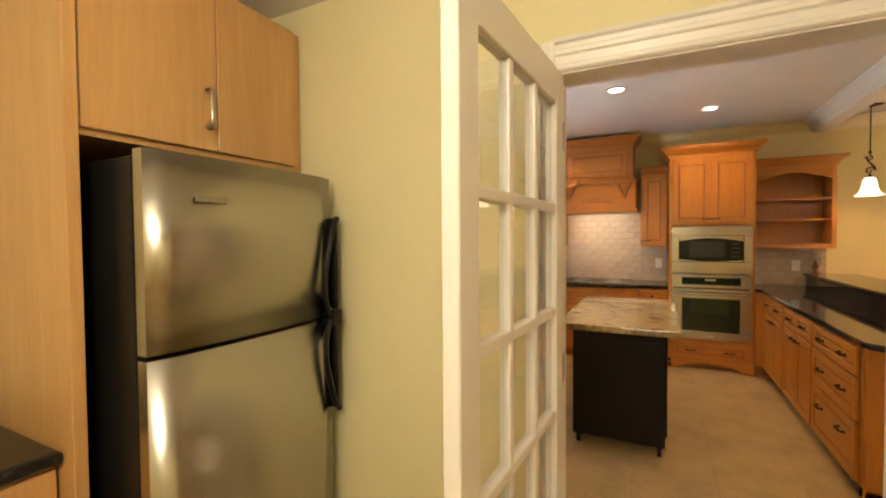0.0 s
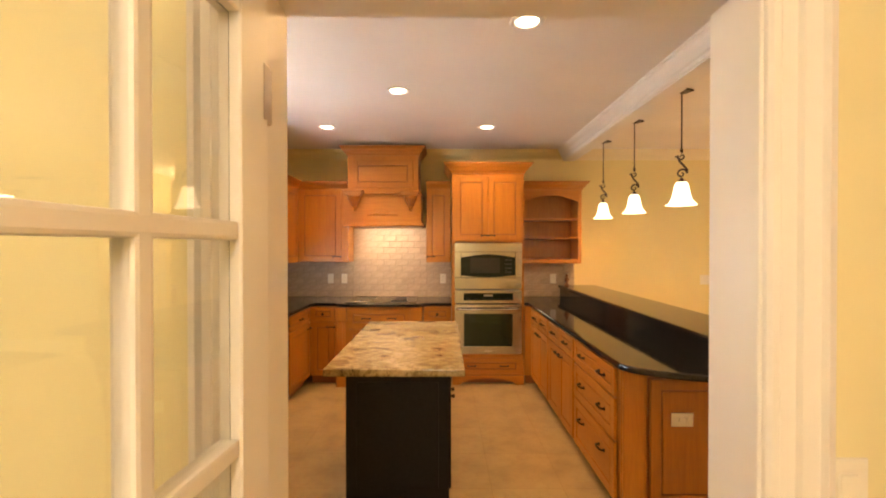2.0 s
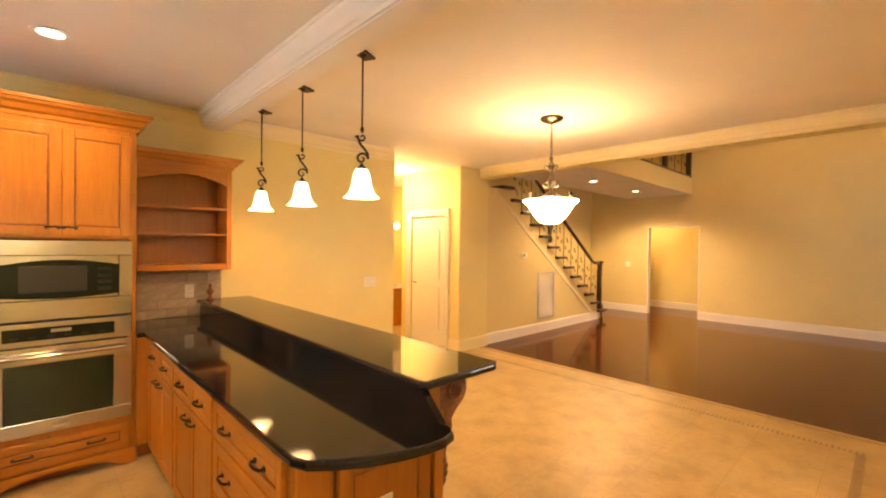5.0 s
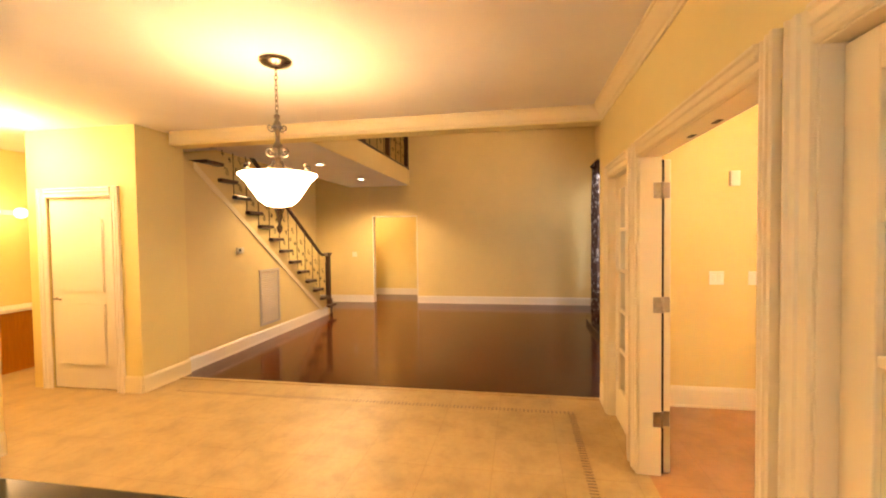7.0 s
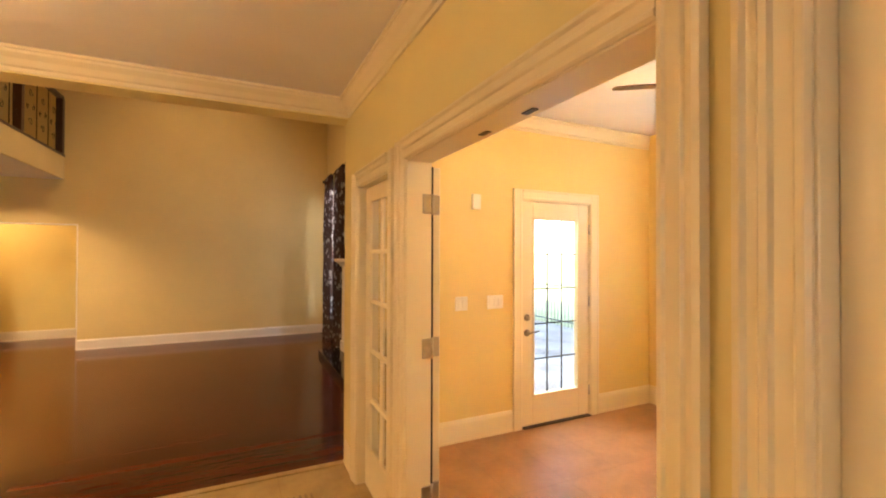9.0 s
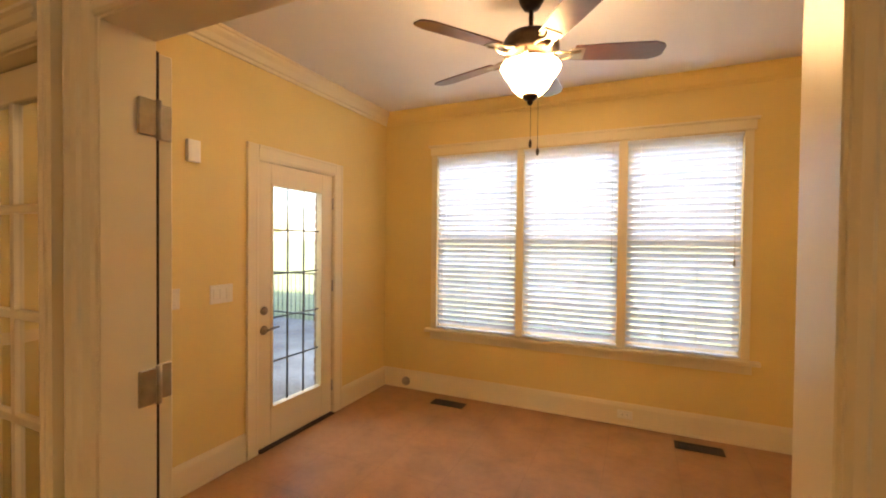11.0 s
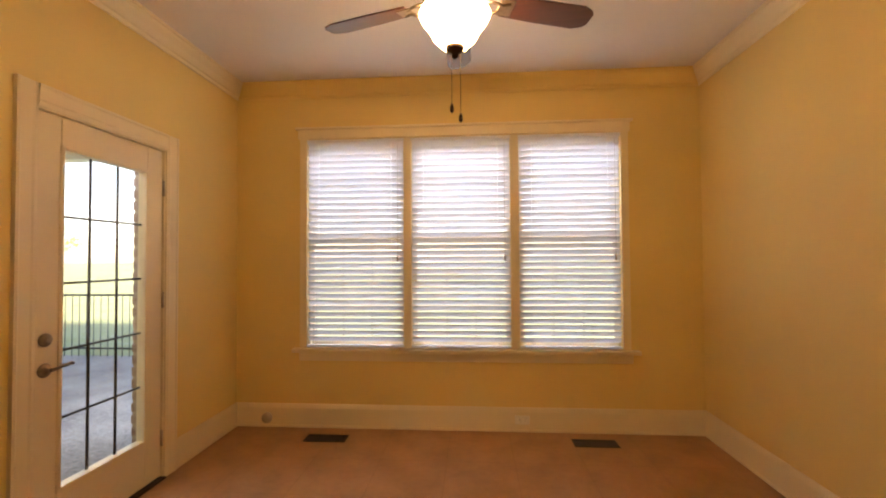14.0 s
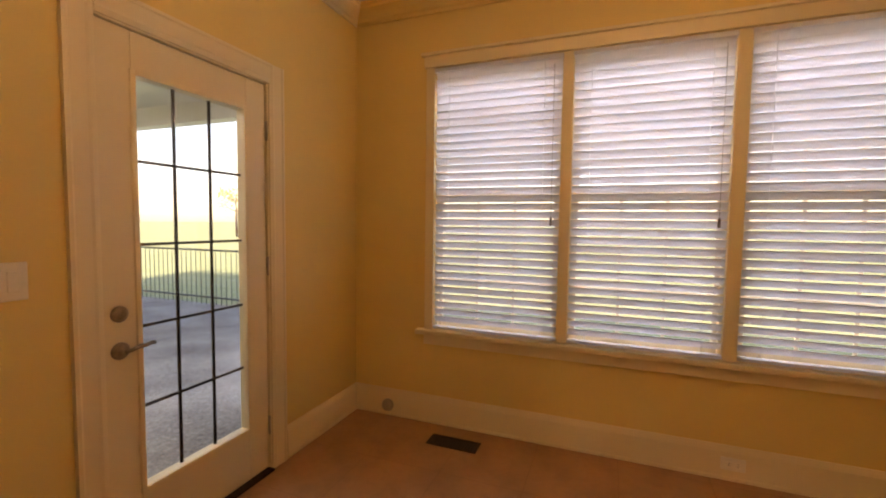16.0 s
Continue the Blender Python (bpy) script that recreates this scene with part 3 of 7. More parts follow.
baseboard((2.15, -0.985), (5.89, -0.985), (0, 1), TRIM, "cream sunroom baseboard", 1.1)
baseboard((5.89, -0.985), (5.89, -0.25), (-1, 0), TRIM, "cream sunroom baseboard", 1.1)
baseboard((5.89, 0.785), (5.89, YS - TH), (-1, 0), TRIM, "cream sunroom baseboard", 1.1)
baseboard((2.15, -0.985), (2.15, YS - TH), (1, 0), TRIM, "cream sunroom baseboard", 1.1)
baseboard((5.73, YS), (5.96, YS), (0, 1))
baseboard((2.25, YN), (4.24, YN), (0, -1))
baseboard((5.47, 6.80), (6.1, 6.80), (0, -1))
baseboard((5.47, 6.80), (5.47, 7.0), (-1, 0))
baseboard((6.1, 6.85), (9.85, 6.85), (0, -1), TRIM_W, "white stair wall baseboard")
baseboard((11.48, 1.4), (11.48, 5.35), (-1, 0), TRIM_W, "white living room baseboard")
baseboard((11.48, 6.44), (11.48, 7.87), (-1, 0), TRIM_W, "white living room baseboard")
baseboard((12.85, 5.13), (12.85, 7.2), (-1, 0), TRIM_W, "white hall baseboard")
baseboard((9.6, 1.4), (11.48, 1.4), (0, 1), TRIM_W, "white living room baseboard")


# ---- openings: jambs, casings, doors, windows ----
CASE = [(0.0, 0.0), (0.100, 0.0), (0.100, 0.028), (0.087, 0.031), (0.081, 0.021), (0.067, 0.019), (0.061, 0.026), (0.050, 0.024), (0.045, 0.015), (0.022, 0.012), (0.016, 0.018), (0.006, 0.016), (0.0, 0.009)]


def strip(bm, profile, m, length):
    """A moulding: profile in (across, proud), run along local z for length, placed by m."""
    tmp = bmesh.new()
    a = [tmp.verts.new((u, -v, 0)) for u, v in profile]
    b = [tmp.verts.new((u, -v, length)) for u, v in profile]
    n = len(profile)
    tmp.faces.new(a)
    tmp.faces.new(b[::-1])
    for i in range(n):
        tmp.faces.new((a[i], a[(i + 1) % n], b[(i + 1) % n], b[i]))
    bmesh.ops.recalc_face_normals(tmp, faces=tmp.faces[:])
    merge(bm, tmp, 0, m)


FLAT_CASE = [(0.0, 0.0), (0.100, 0.0), (0.100, 0.020), (0.088, 0.022), (0.080, 0.018), (0.030, 0.015), (0.020, 0.017), (0.008, 0.013), (0.0, 0.010)]


def casing(u0, u1, top, m, mat, label, low=0.0, profile=CASE):
    """Trim round an opening, in the opening's own frame: x along the wall, z up, proud to -y. m places it."""
    u0, u1, top = u0 + 0.014, u1 - 0.014, top - 0.014
    t = thing("trim", (0, 0, 0), label, "door casing", "", "structure")
    bm = bmesh.new()
    strip(bm, profile, m @ Matrix.Translation((u1, 0, low)), top - low + 0.1)
    part("side_trim", bm, mat, t)
    bm = bmesh.new()
    strip(bm, profile, m @ Matrix.Translation((u0, 0, low)) @ Matrix.Diagonal((-1, 1, 1, 1)), top - low + 0.1)
    part("side_trim", bm, mat, t)
    bm = bmesh.new()
    strip(bm, profile, m @ Matrix.Translation((u0 - 0.001, -0.001, top)) @ pose(0, 0, 0, 0, 90, 0) @ Matrix.Diagonal((-1, 1, 1, 1)), u1 - u0 + 0.002)
    part("head_trim", bm, mat, t)
    return t


def jambs(name, u0, u1, top, y0, y1, mat, label, along="x", at=0.0):
    """Lining boards of an opening through a wall along x (or along y)."""
    t = thing(name, (0, 0, 0), label, "door frame", "", "structure")
    for nm, a in (("jamb", (u0, u0 + 0.02, 0, top)), ("jamb", (u1 - 0.02, u1, 0, top)), ("head", (u0 + 0.02, u1 - 0.02, top - 0.02, top))):
        bm = bmesh.new()
        if along == "x":
            box(bm, a[0], a[1], y0, y1, a[2], a[3], 0.002)
        else:
            box(bm, y0, y1, a[0], a[1], a[2], a[3], 0.002)
        part(nm, bm, mat, t)
    return t


NORTH = Matrix.Translation((0, YS, 0)) @ Matrix.Diagonal((1, -1, 1, 1))     # proud to the north
SOUTH_P = Matrix.Translation((0, YS - TH - 0.006, 0))                      # proud to the south, pantry side
SOUTH_S = Matrix.Translation((0, YS - TH, 0))
for lab, (u0, u1, _, top), tr in (("cream casing round the pantry doorway", OP1, TRIM_W), ("cream casing round the sunroom doorway", OP2, TRIM), ("cream casing round a sidelight", SLL, TRIM), ("cream casing round a sidelight", SLR, TRIM)):
    jambs("jamb_lining", u0, u1, top, YS - TH - 0.006, YS + 0.001, tr, lab.replace("casing round", "jamb boards of"))
    casing(u0, u1, top, NORTH, tr, lab)
    casing(u0, u1 + (0.045 if u0 == OP2[0] else 0), top, SOUTH_P if u0 < 1 else SOUTH_S, tr, lab + ", room side")


def glazed_leaf(parent, w, h, cols, rows, stile, top_rail, bottom_rail, thick, mat, m, bar=0.028, glass=True):
    """A door leaf or sash with a grid of panes; local x along it, z up, from its hinge corner; m places it in the world."""
    bm = bmesh.new()
    box(bm, 0, stile, -thick / 2, thick / 2, 0, h, 0.003, 0, m)
    box(bm, w - stile, w, -thick / 2, thick / 2, 0, h, 0.003, 0, m)
    part("stile", bm, mat, parent, "", True)
    bm = bmesh.new()
    box(bm, stile, w - stile, -thick / 2, thick / 2, 0, bottom_rail, 0.003, 0, m)
    box(bm, stile, w - stile, -thick / 2, thick / 2, h - top_rail, h, 0.003, 0, m)
    part("rail", bm, mat, parent, "", True)
    gw, gh = w - 2 * stile, h - top_rail - bottom_rail
    for i in range(1, cols):
        bm = bmesh.new()
        x = stile + gw * i / cols
        box(bm, x - bar / 2, x + bar / 2, -thick * 0.42, thick * 0.42, bottom_rail, h - top_rail, 0.006, 0, m)
        part("muntin", bm, mat, parent, "", True)
    for j in range(1, rows):
        bm = bmesh.new()
        z = bottom_rail + gh * j / rows
        box(bm, stile, w - stile, -thick * 0.43, thick * 0.43, z - bar / 2, z + bar / 2, 0.006, 0, m)
        part("muntin", bm, mat, parent, "", True)
    if glass:
        for i in range(cols):
            for j in range(rows):
                bm = bmesh.new()
                box(bm, stile + gw * i / cols, stile + gw * (i + 1) / cols, -0.002, 0.002, bottom_rail + gh * j / rows, bottom_rail + gh * (j + 1) / rows, 0, 0, m)
                part("pane", bm, GLASS, parent, "", True).visible_shadow = False


def hinge(parent, x, y, z, dx):
    bm = bmesh.new()
    box(bm, x, x + dx, y - 0.004, y + 0.035, z - 0.05, z + 0.05, 0.006)
    cyl(bm, (x, y - 0.006, z - 0.052), (x, y - 0.006, z + 0.052), 0.007)
    part("hinge", bm, NICKEL, parent, "satin nickel hinge", True)


# pantry glazed door, standing open square to the wall
t = thing("door_1", (0.30, 2.118, 0), "cream fifteen-pane glazed door standing open", "door", "", "structure")
glazed_leaf(t, 0.722, 1.985, 3, 5, 0.086, 0.105, 0.27, 0.038, TRIM_W, Matrix.Translation((0.297, 2.116, 0.01)) @ pose(0, 0, 0, 0, 0, -93.6))
for z in (0.25, 1.05, 1.8):
    hinge(t, 0.298, 2.10, z, 0.018)
# sidelights, fixed in their frames
for u0, u1 in ((SLL[0], SLL[1]), (SLR[0], SLR[1])):
    t = thing("window_sidelight", (u0, YS - 0.07, 0), "cream fixed sidelight with two columns of panes", "sidelight", "", "structure")
    glazed_leaf(t, u1 - u0 - 0.04, 2.035, 2, 5, 0.11, 0.10, 0.27, 0.036, TRIM, Matrix.Translation((u0 + 0.02, YS - 0.07, 0.0)))

# sunroom leaf folded right back against the wall behind its sidelight
t = thing("door_2", (4.66, 2.10, 0), "cream glazed sunroom door folded back against the wall", "door", "", "structure")
glazed_leaf(t, 0.70, 2.025, 2, 5, 0.11, 0.10, 0.27, 0.040, TRIM, Matrix.Translation((4.70, 2.078, 0.01)) @ pose(0, 0, 0, 0, 0, -6))
# shade between leaf and jamb, built as a dark strip
bm = bmesh.new()
box(bm, 4.690, 4.706, 2.100, 2.1185, 0.01, 2.035, 0.002)
part("weatherstrip", bm, BRONZE, t, "dark strip that stands in for the shade in the hinge gap", True)
for z in (0.37, 1.11, 1.84):
    bm = bmesh.new()
    box(bm, 4.664, 4.672, YS - TH - 0.002, YS - TH + 0.045, z - 0.05, z + 0.05, 0.003)
    box(bm, 4.690, 4.6985, 2.064, 2.112, z - 0.05, z + 0.05, 0.003)
    cyl(bm, (4.67, YS - TH - 0.01, z - 0.053), (4.67, YS - TH - 0.01, z + 0.053), 0.008)
    part("hinge", bm, NICKEL, t, "satin nickel hinge", True)
for x in (3.8, 4.08):
    bm = bmesh.new()
    box(bm, x - 0.03, x + 0.03, YS - 0.105, YS - 0.08, 2.046, 2.0495, 0.001)
    solid("strike_plate", bm, BRONZE, "dark strike plate in the doorway head", "strike plate", "head strike plates", "thing")

# sunroom outer door: full glass with a three by five bar grid
EASTW = Matrix.Translation((5.89, 0, 0)) @ pose(0, 0, 0, 0, 0, -90)     # local x runs south, proud to the west
casing(-XD[1], -XD[0], XD[3], EASTW, TRIM, "cream casing round the sunroom outer door", profile=FLAT_CASE)
jambs("jamb_lining", XD[0], XD[1], XD[3], 5.889, 6.02, TRIM, "cream jamb boards of the outer door", along="y")
t = thing("door_3", (5.92, 0.67, 0), "cream outer door with full glass and dark grid bars, closed", "door", "", "structure")
md = Matrix.Translation((5.925, 0.668, 0.012)) @ pose(0, 0, 0, 0, 0, -90)
bm = bmesh.new()
w, h = 0.80, 2.055
for a in ((0, 0.125, 0, h), (w - 0.125, w, 0, h), (0.125, w - 0.125, 0, 0.265), (0.125, w - 0.125, 1.905, h)):
    box(bm, a[0], a[1], -0.022, 0.022, a[2], a[3], 0.003, 0, md)
leaf = part("leaf", bm, TRIM, t, "", True)
bm = bmesh.new()
for a in ((0.118, 0.14, 0.255, 1.915), (w - 0.14, w - 0.118, 0.255, 1.915), (0.14, w - 0.14, 0.255, 0.277), (0.14, w - 0.14, 1.893, 1.915)):
    box(bm, a[0], a[1], -0.03, 0.03, a[2], a[3], 0.006, 0, md)
part("glazing_frame", bm, TRIM, t, "", True)
bm = bmesh.new()
box(bm, 0.13, w - 0.13, -0.004, 0.004, 0.27, 1.9, 0, 0, md)
part("pane", bm, GLASS, t, "", True).visible_shadow = False
for i in (1, 2):
    bm = bmesh.new()
    x = 0.14 + (w - 0.28) * i / 3
    box(bm, x - 0.006, x + 0.006, 0.006, 0.014, 0.27, 1.9, 0, 0, md)
    part("grid_bar", bm, BRONZE, t, "dark grid bar", True)
for j in range(1, 5):
    bm = bmesh.new()
    z = 0.27 + 1.63 * j / 5
    box(bm, 0.13, w - 0.13, 0.0055, 0.0135, z - 0.006, z + 0.006, 0, 0, md)
    part("grid_bar", bm, BRONZE, t, "dark grid bar", True)
bm = bmesh.new()
lathe(bm, [(0.033, 0), (0.033, 0.006), (0.026, 0.012), (0.012, 0.014), (0.012, 0.03)], (0, 0, 0), 20)
bmesh.ops.transform(bm, matrix=pose(5.903, 0.612, 0.864, 0, -90, 0), verts=bm.verts[:])
tube(bm, [(5.872, 0.612, 0.864), (5.868, 0.59, 0.866), (5.868, 0.56, 0.873), (5.868, 0.535, 0.872), (5.868, 0.515, 0.878), (5.868, 0.502, 0.874)], 0.0085)
part("lever_handle", bm, PEWTER, t, "pewter lever handle", True)
bm = bmesh.new()
lathe(bm, [(0.031, 0), (0.031, 0.008), (0.025, 0.016), (0.014, 0.018), (0.013, 0.024)], (0, 0, 0), 20)
bmesh.ops.transform(bm, matrix=pose(5.903, 0.612, 1.004, 0, -90, 0), verts=bm.verts[:])
part("deadbolt", bm, PEWTER, t, "pewter deadbolt", True)
for z in (0.25, 1.12, 1.83):
    bm = bmesh.new()
    cyl(bm, (5.897, -0.137, z - 0.05), (5.897, -0.137, z + 0.05), 0.008)
    part("hinge", bm, NICKEL, t, "satin nickel hinge", True)
bm = bmesh.new()
box(bm, 5.86, 6.06, XD[0] + 0.02, XD[1] - 0.02, 0, 0.011, 0.003)
solid("threshold", bm, BRONZE, "dark metal door threshold", "threshold")


def sash_window(name, units, z0, z1, m, depth, mat, label, meet, grid):
    """Double-hung units side by side; local x along the wall, +y outwards; m places it."""
    t = thing(name, tuple(m.translation), label, "window", "", "structure")
    for a, b in units:
        bm = bmesh.new()
        for q in ((a, a + 0.02, z0, z1), (b - 0.02, b, z0, z1), (a + 0.02, b - 0.02, z0, z0 + 0.02), (a + 0.02, b - 0.02, z1 - 0.02, z1)):
            box(bm, q[0], q[1], depth - 0.06, depth + 0.03, q[2], q[3], 0.002, 0, m)
        fr = part("window_frame", bm, mat, t, "", True)
        for lo, hi, y in ((z0 + 0.02, meet + 0.02, depth - 0.02), (meet - 0.02, z1 - 0.02, depth + 0.012)):
            bm = bmesh.new()
            for q in ((a + 0.02, a + 0.045, lo, hi), (b - 0.045, b - 0.02, lo, hi), (a + 0.045, b - 0.045, lo, lo + 0.035), (a + 0.045, b - 0.045, hi - 0.035, hi)):
                box(bm, q[0], q[1], y - 0.015, y + 0.015, q[2], q[3], 0.002, 0, m)
            sash = part("sash", bm, mat, t, "", True)
            bm = bmesh.new()
            box(bm, a + 0.045, b - 0.045, y - 0.002, y + 0.002, lo + 0.035, hi - 0.035, 0, 0, m)
            part("pane", bm, GLASS, sash, "", True).visible_shadow = False
            for i in range(1, grid[0]):
                bm = bmesh.new()
                x = a + 0.045 + (b - a - 0.09) * i / grid[0]
                box(bm, x - 0.008, x + 0.008, y - 0.006, y + 0.006, lo + 0.035, hi - 0.035, 0, 0, m)
                part("muntin", bm, mat, sash, "", True)
            for i in range(1, grid[1]):
                bm = bmesh.new()
                z = lo + 0.035 + (hi - lo - 0.07) * i / grid[1]
                box(bm, a + 0.045, b - 0.045, y - 0.0055, y + 0.0055, z - 0.008, z + 0.008, 0, 0, m)
                part("muntin", bm, mat, sash, "", True)
    return t


def blind(u0, u1, z0, z1, m, label, tilt=-56.0, pitch=0.0495, group=""):
    """Horizontal slat blind, lowered; local x along the window, room towards -y."""
    t = thing("window_blind", tuple(m @ Vector(((u0 + u1) / 2, 0, z0))), label, "blind", group)
    bm = bmesh.new()
    box(bm, u0, u1, -0.026, 0.026, z1 - 0.028, z1, 0.003, 0, m)
    part("headrail", bm, SLAT, t, "", True)
    w = u1 - u0 - 0.012
    bm = bmesh.new()
    pts = []
    for k in range(5):
        x = -0.025 + 0.05 * k / 4
        pts.append((x, 0.004 * (1 - (x / 0.025) ** 2)))
    a = [bm.verts.new((-w / 2, y, z)) for y, z in pts]
    b = [bm.verts.new((w / 2, y, z)) for y, z in pts]
    a2 = [bm.verts.new((-w / 2, y, z + 0.0025)) for y, z in pts]
    b2 = [bm.verts.new((w / 2, y, z + 0.0025)) for y, z in pts]
    for i in range(4):
        bm.faces.new((a[i], a[i + 1], b[i + 1], b[i]))
        bm.faces.new((a2[i], b2[i], b2[i + 1], a2[i + 1]))
    bm.faces.new((a[0], b[0], b2[0], a2[0]))
    bm.faces.new((a[4], a2[4], b2[4], b[4]))
    slat_mesh = mesh_of("slat", bm, SLAT)
    n = int((z1 - z0 - 0.055) / pitch)
    inv = ROOT[t].inverted()
    for k in range(n):
        ob = new("slat", slat_mesh)
        ob.parent = t
        ob.matrix_basis = inv @ m @ Matrix.Translation(((u0 + u1) / 2, 0, z1 - 0.045 - pitch * k)) @ pose(0, 0, 0, tilt + random.uniform(-2.5, 2.5), 0, 0)
    bm = bmesh.new()
    box(bm, u0 + 0.004, u1 - 0.004, -0.022, 0.022, z0 + 0.004, z0 + 0.022, 0.004, 0, m)
    part("bottom_rail", bm, SLAT, t, "", True)
    for f in (0.13, 0.87):
        bm = bmesh.new()
        x = u0 + (u1 - u0) * f
        for y in (-0.024, 0.024):
            cyl(bm, m @ Vector((x, y, z0 + 0.02)), m @ Vector((x, y, z1 - 0.04)), 0.0012, None, 5)
        part("ladder_cord", bm, SLAT, t, "", True)
    bm = bmesh.new()
    x = u1 - 0.05
    cyl(bm, m @ Vector((x, -0.034, z1 - 0.06)), m @ Vector((x, -0.036, z1 - 0.95)), 0.0012, None, 5)
    cyl(bm, m @ Vector((x, -0.036, z1 - 0.95)), m @ Vector((x, -0.036, z1 - 1.0)), 0.006, 0.008, 8)
    part("pull_cord", bm, PEWTER, t, "cord with a dark tassel", True)
    return t


# sunroom triple window: local x runs west, +y south
MS = Matrix.Translation((0, -0.985, 0)) @ pose(0, 0, 0, 0, 0, 180)
UNITS = [(-5.285, -4.475), (-4.425, -3.62), (-3.565, -2.765)]
sash_window("window_1", UNITS, SW[2], SW[3], MS, 0.075, TRIM, "triple double-hung window in cream frames", 1.555, (3, 3))
for a, b in UNITS:
    blind(a + 0.002, b - 0.002, SW[2] + 0.004, SW[3] - 0.003, MS @ Matrix.Translation((0, 0.012 - 0.02, 0)), "white slatted blind lowered over the sunroom window", group="sunroom blinds")
t = thing("trim", (4.02, -0.985, 0.6), "cream casing and mullions of the triple window", "window casing", "", "structure")
for a, b in ((-4.475, -4.425), (-3.62, -3.565)):
    bm = bmesh.new()
    box(bm, a, b, -0.012, 0.1, SW[2], SW[3], 0.003, 0, MS)
    part("mullion", bm, TRIM, t, "", True)
    bm = bmesh.new()
    box(bm, a - 0.006, b + 0.006, -0.03, -0.012, SW[2], SW[3], 0.004, 0, MS)
    part("mullion_cover", bm, TRIM, t, "", True)
for a, b in ((-5.345, -5.285), (-2.765, -2.705)):
    bm = bmesh.new()
    box(bm, a, b, -0.02, 0, SW[2] - 0.02, SW[3] + 0.01, 0.004, 0, MS)
    part("side_trim", bm, TRIM, t, "", True)
bm = bmesh.new()
box(bm, -5.36, -2.69, -0.022, 0, SW[3] + 0.01, SW[3] + 0.085, 0.004, 0, MS)
box(bm, -5.38, -2.67, -0.036, 0, SW[3] + 0.085, SW[3] + 0.105, 0.005, 0, MS)
part("head_trim", bm, TRIM, t, "", True)
bm = bmesh.new()
box(bm, -5.40, -2.64, -0.055, 0.02, SW[2] - 0.035, SW[2] - 0.003, 0.008, 0, MS)
part("window_sill", bm, TRIM, t, "", True)
bm = bmesh.new()
box(bm, -5.35, -2.69, -0.018, 0, SW[2] - 0.105, SW[2] - 0.036, 0.004, 0, MS)
part("apron", bm, TRIM, t, "", True)

# kitchen window over the sink: local x runs north, +y west
MW = Matrix.Translation((XW, 0, 0)) @ pose(0, 0, 0, 0, 0, 90)
sash_window("window_2", [(KW[0], KW[1])], KW[2], KW[3], MW, 0.075, TRIM_W, "double-hung kitchen window in a white frame", 1.75, (1, 1))
blind(KW[0] + 0.01, KW[1] - 0.01, KW[2] + 0.004, KW[3] - 0.003, MW @ Matrix.Translation((0, 0.012, 0)), "white slatted blind over the kitchen window", 18.0)
t = thing("trim", (XW, 4.43, 1.2), "white casing round the kitchen window", "window casing", "", "structure")
for nm, q in (("side_trim", (KW[1], KW[1] + 0.05, KW[2], KW[3] + 0.06)), ("side_trim", (KW[0] - 0.08, KW[0], KW[2], KW[3] + 0.08)), ("head_trim", (KW[0], KW[1], KW[3], KW[3] + 0.06))):
    bm = bmesh.new()
    box(bm, q[0], q[1], -0.018, 0, q[2], q[3], 0.004, 0, MW)
    part(nm, bm, TRIM_W, t, "", True)
bm = bmesh.new()
box(bm, KW[0] - 0.1, KW[1] + 0.1, -0.05, 0.02, KW[2] - 0.03, KW[2] - 0.002, 0.006, 0, MW)
part("window_sill", bm, TRIM_W, t, "", True)

# living room window: local x runs west, +y south
ML = Matrix.Translation((0, 1.40, 0)) @ pose(0, 0, 0, 0, 0, 180)
sash_window("window_3", [(-LW[1], -LW[0])], LW[2], LW[3], ML, 0.075, TRIM_W, "tall living room window in a white frame", 1.65, (3, 3))

# hall opening casing on the far wall, seen from the west
EASTL = Matrix.Translation((11.48, 0, 0)) @ pose(0, 0, 0, 0, 0, -90)
jambs("jamb_lining", HALL[0], HALL[1], HALL[3], 11.479, 11.615, TRIM_W, "white jamb boards of the hall opening", along="y")

# white two-panel door in the hallway, closed
EASTH = Matrix.Translation((5.47, 0, 0)) @ pose(0, 0, 0, 0, 0, -90)
casing(-7.92, -7.09, 2.03, EASTH, TRIM_W, "cream casing round the hallway door")
t = thing("door_4", (5.5, 7.5, 0), "cream two-panel arched hallway door, closed", "door", "", "structure")
mh = EASTH @ Matrix.Translation((-7.91, 0.045, 0.01))
bm = bmesh.new()
box(bm, 0, 0.81, -0.018, 0.018, 0, 2.01, 0.002, 0, mh)
leaf = part("leaf", bm, TRIM_W, t, "", True)
arch = [(0.14, 1.02)] + [(0.67, 1.02)] + [(0.67 - 0.53 * k / 10, 1.78 + 0.09 * math.sin(math.pi * k / 10)) for k in range(11)]
bm = bmesh.new()
extrude_poly(bm, arch, -0.018, 0, mh @ Matrix.Translation((0, -0.017, 0)), 0.012)
part("panel", bm, TRIM_W, t, "", True)
bm = bmesh.new()
extrude_poly(bm, [(0.14, 0.25), (0.67, 0.25), (0.67, 0.9), (0.14, 0.9)], -0.018, 0, mh @ Matrix.Translation((0, -0.017, 0)), 0.012)
part("panel", bm, TRIM_W, t, "", True)
bm = bmesh.new()
tube(bm, [mh @ Vector(p) for p in ((0.06, -0.018, 0.95), (0.06, -0.06, 0.95), (0.09, -0.064, 0.95), (0.16, -0.062, 0.945))], 0.009)
part("lever_handle", bm, PEWTER, t, "pewter lever handle", True)
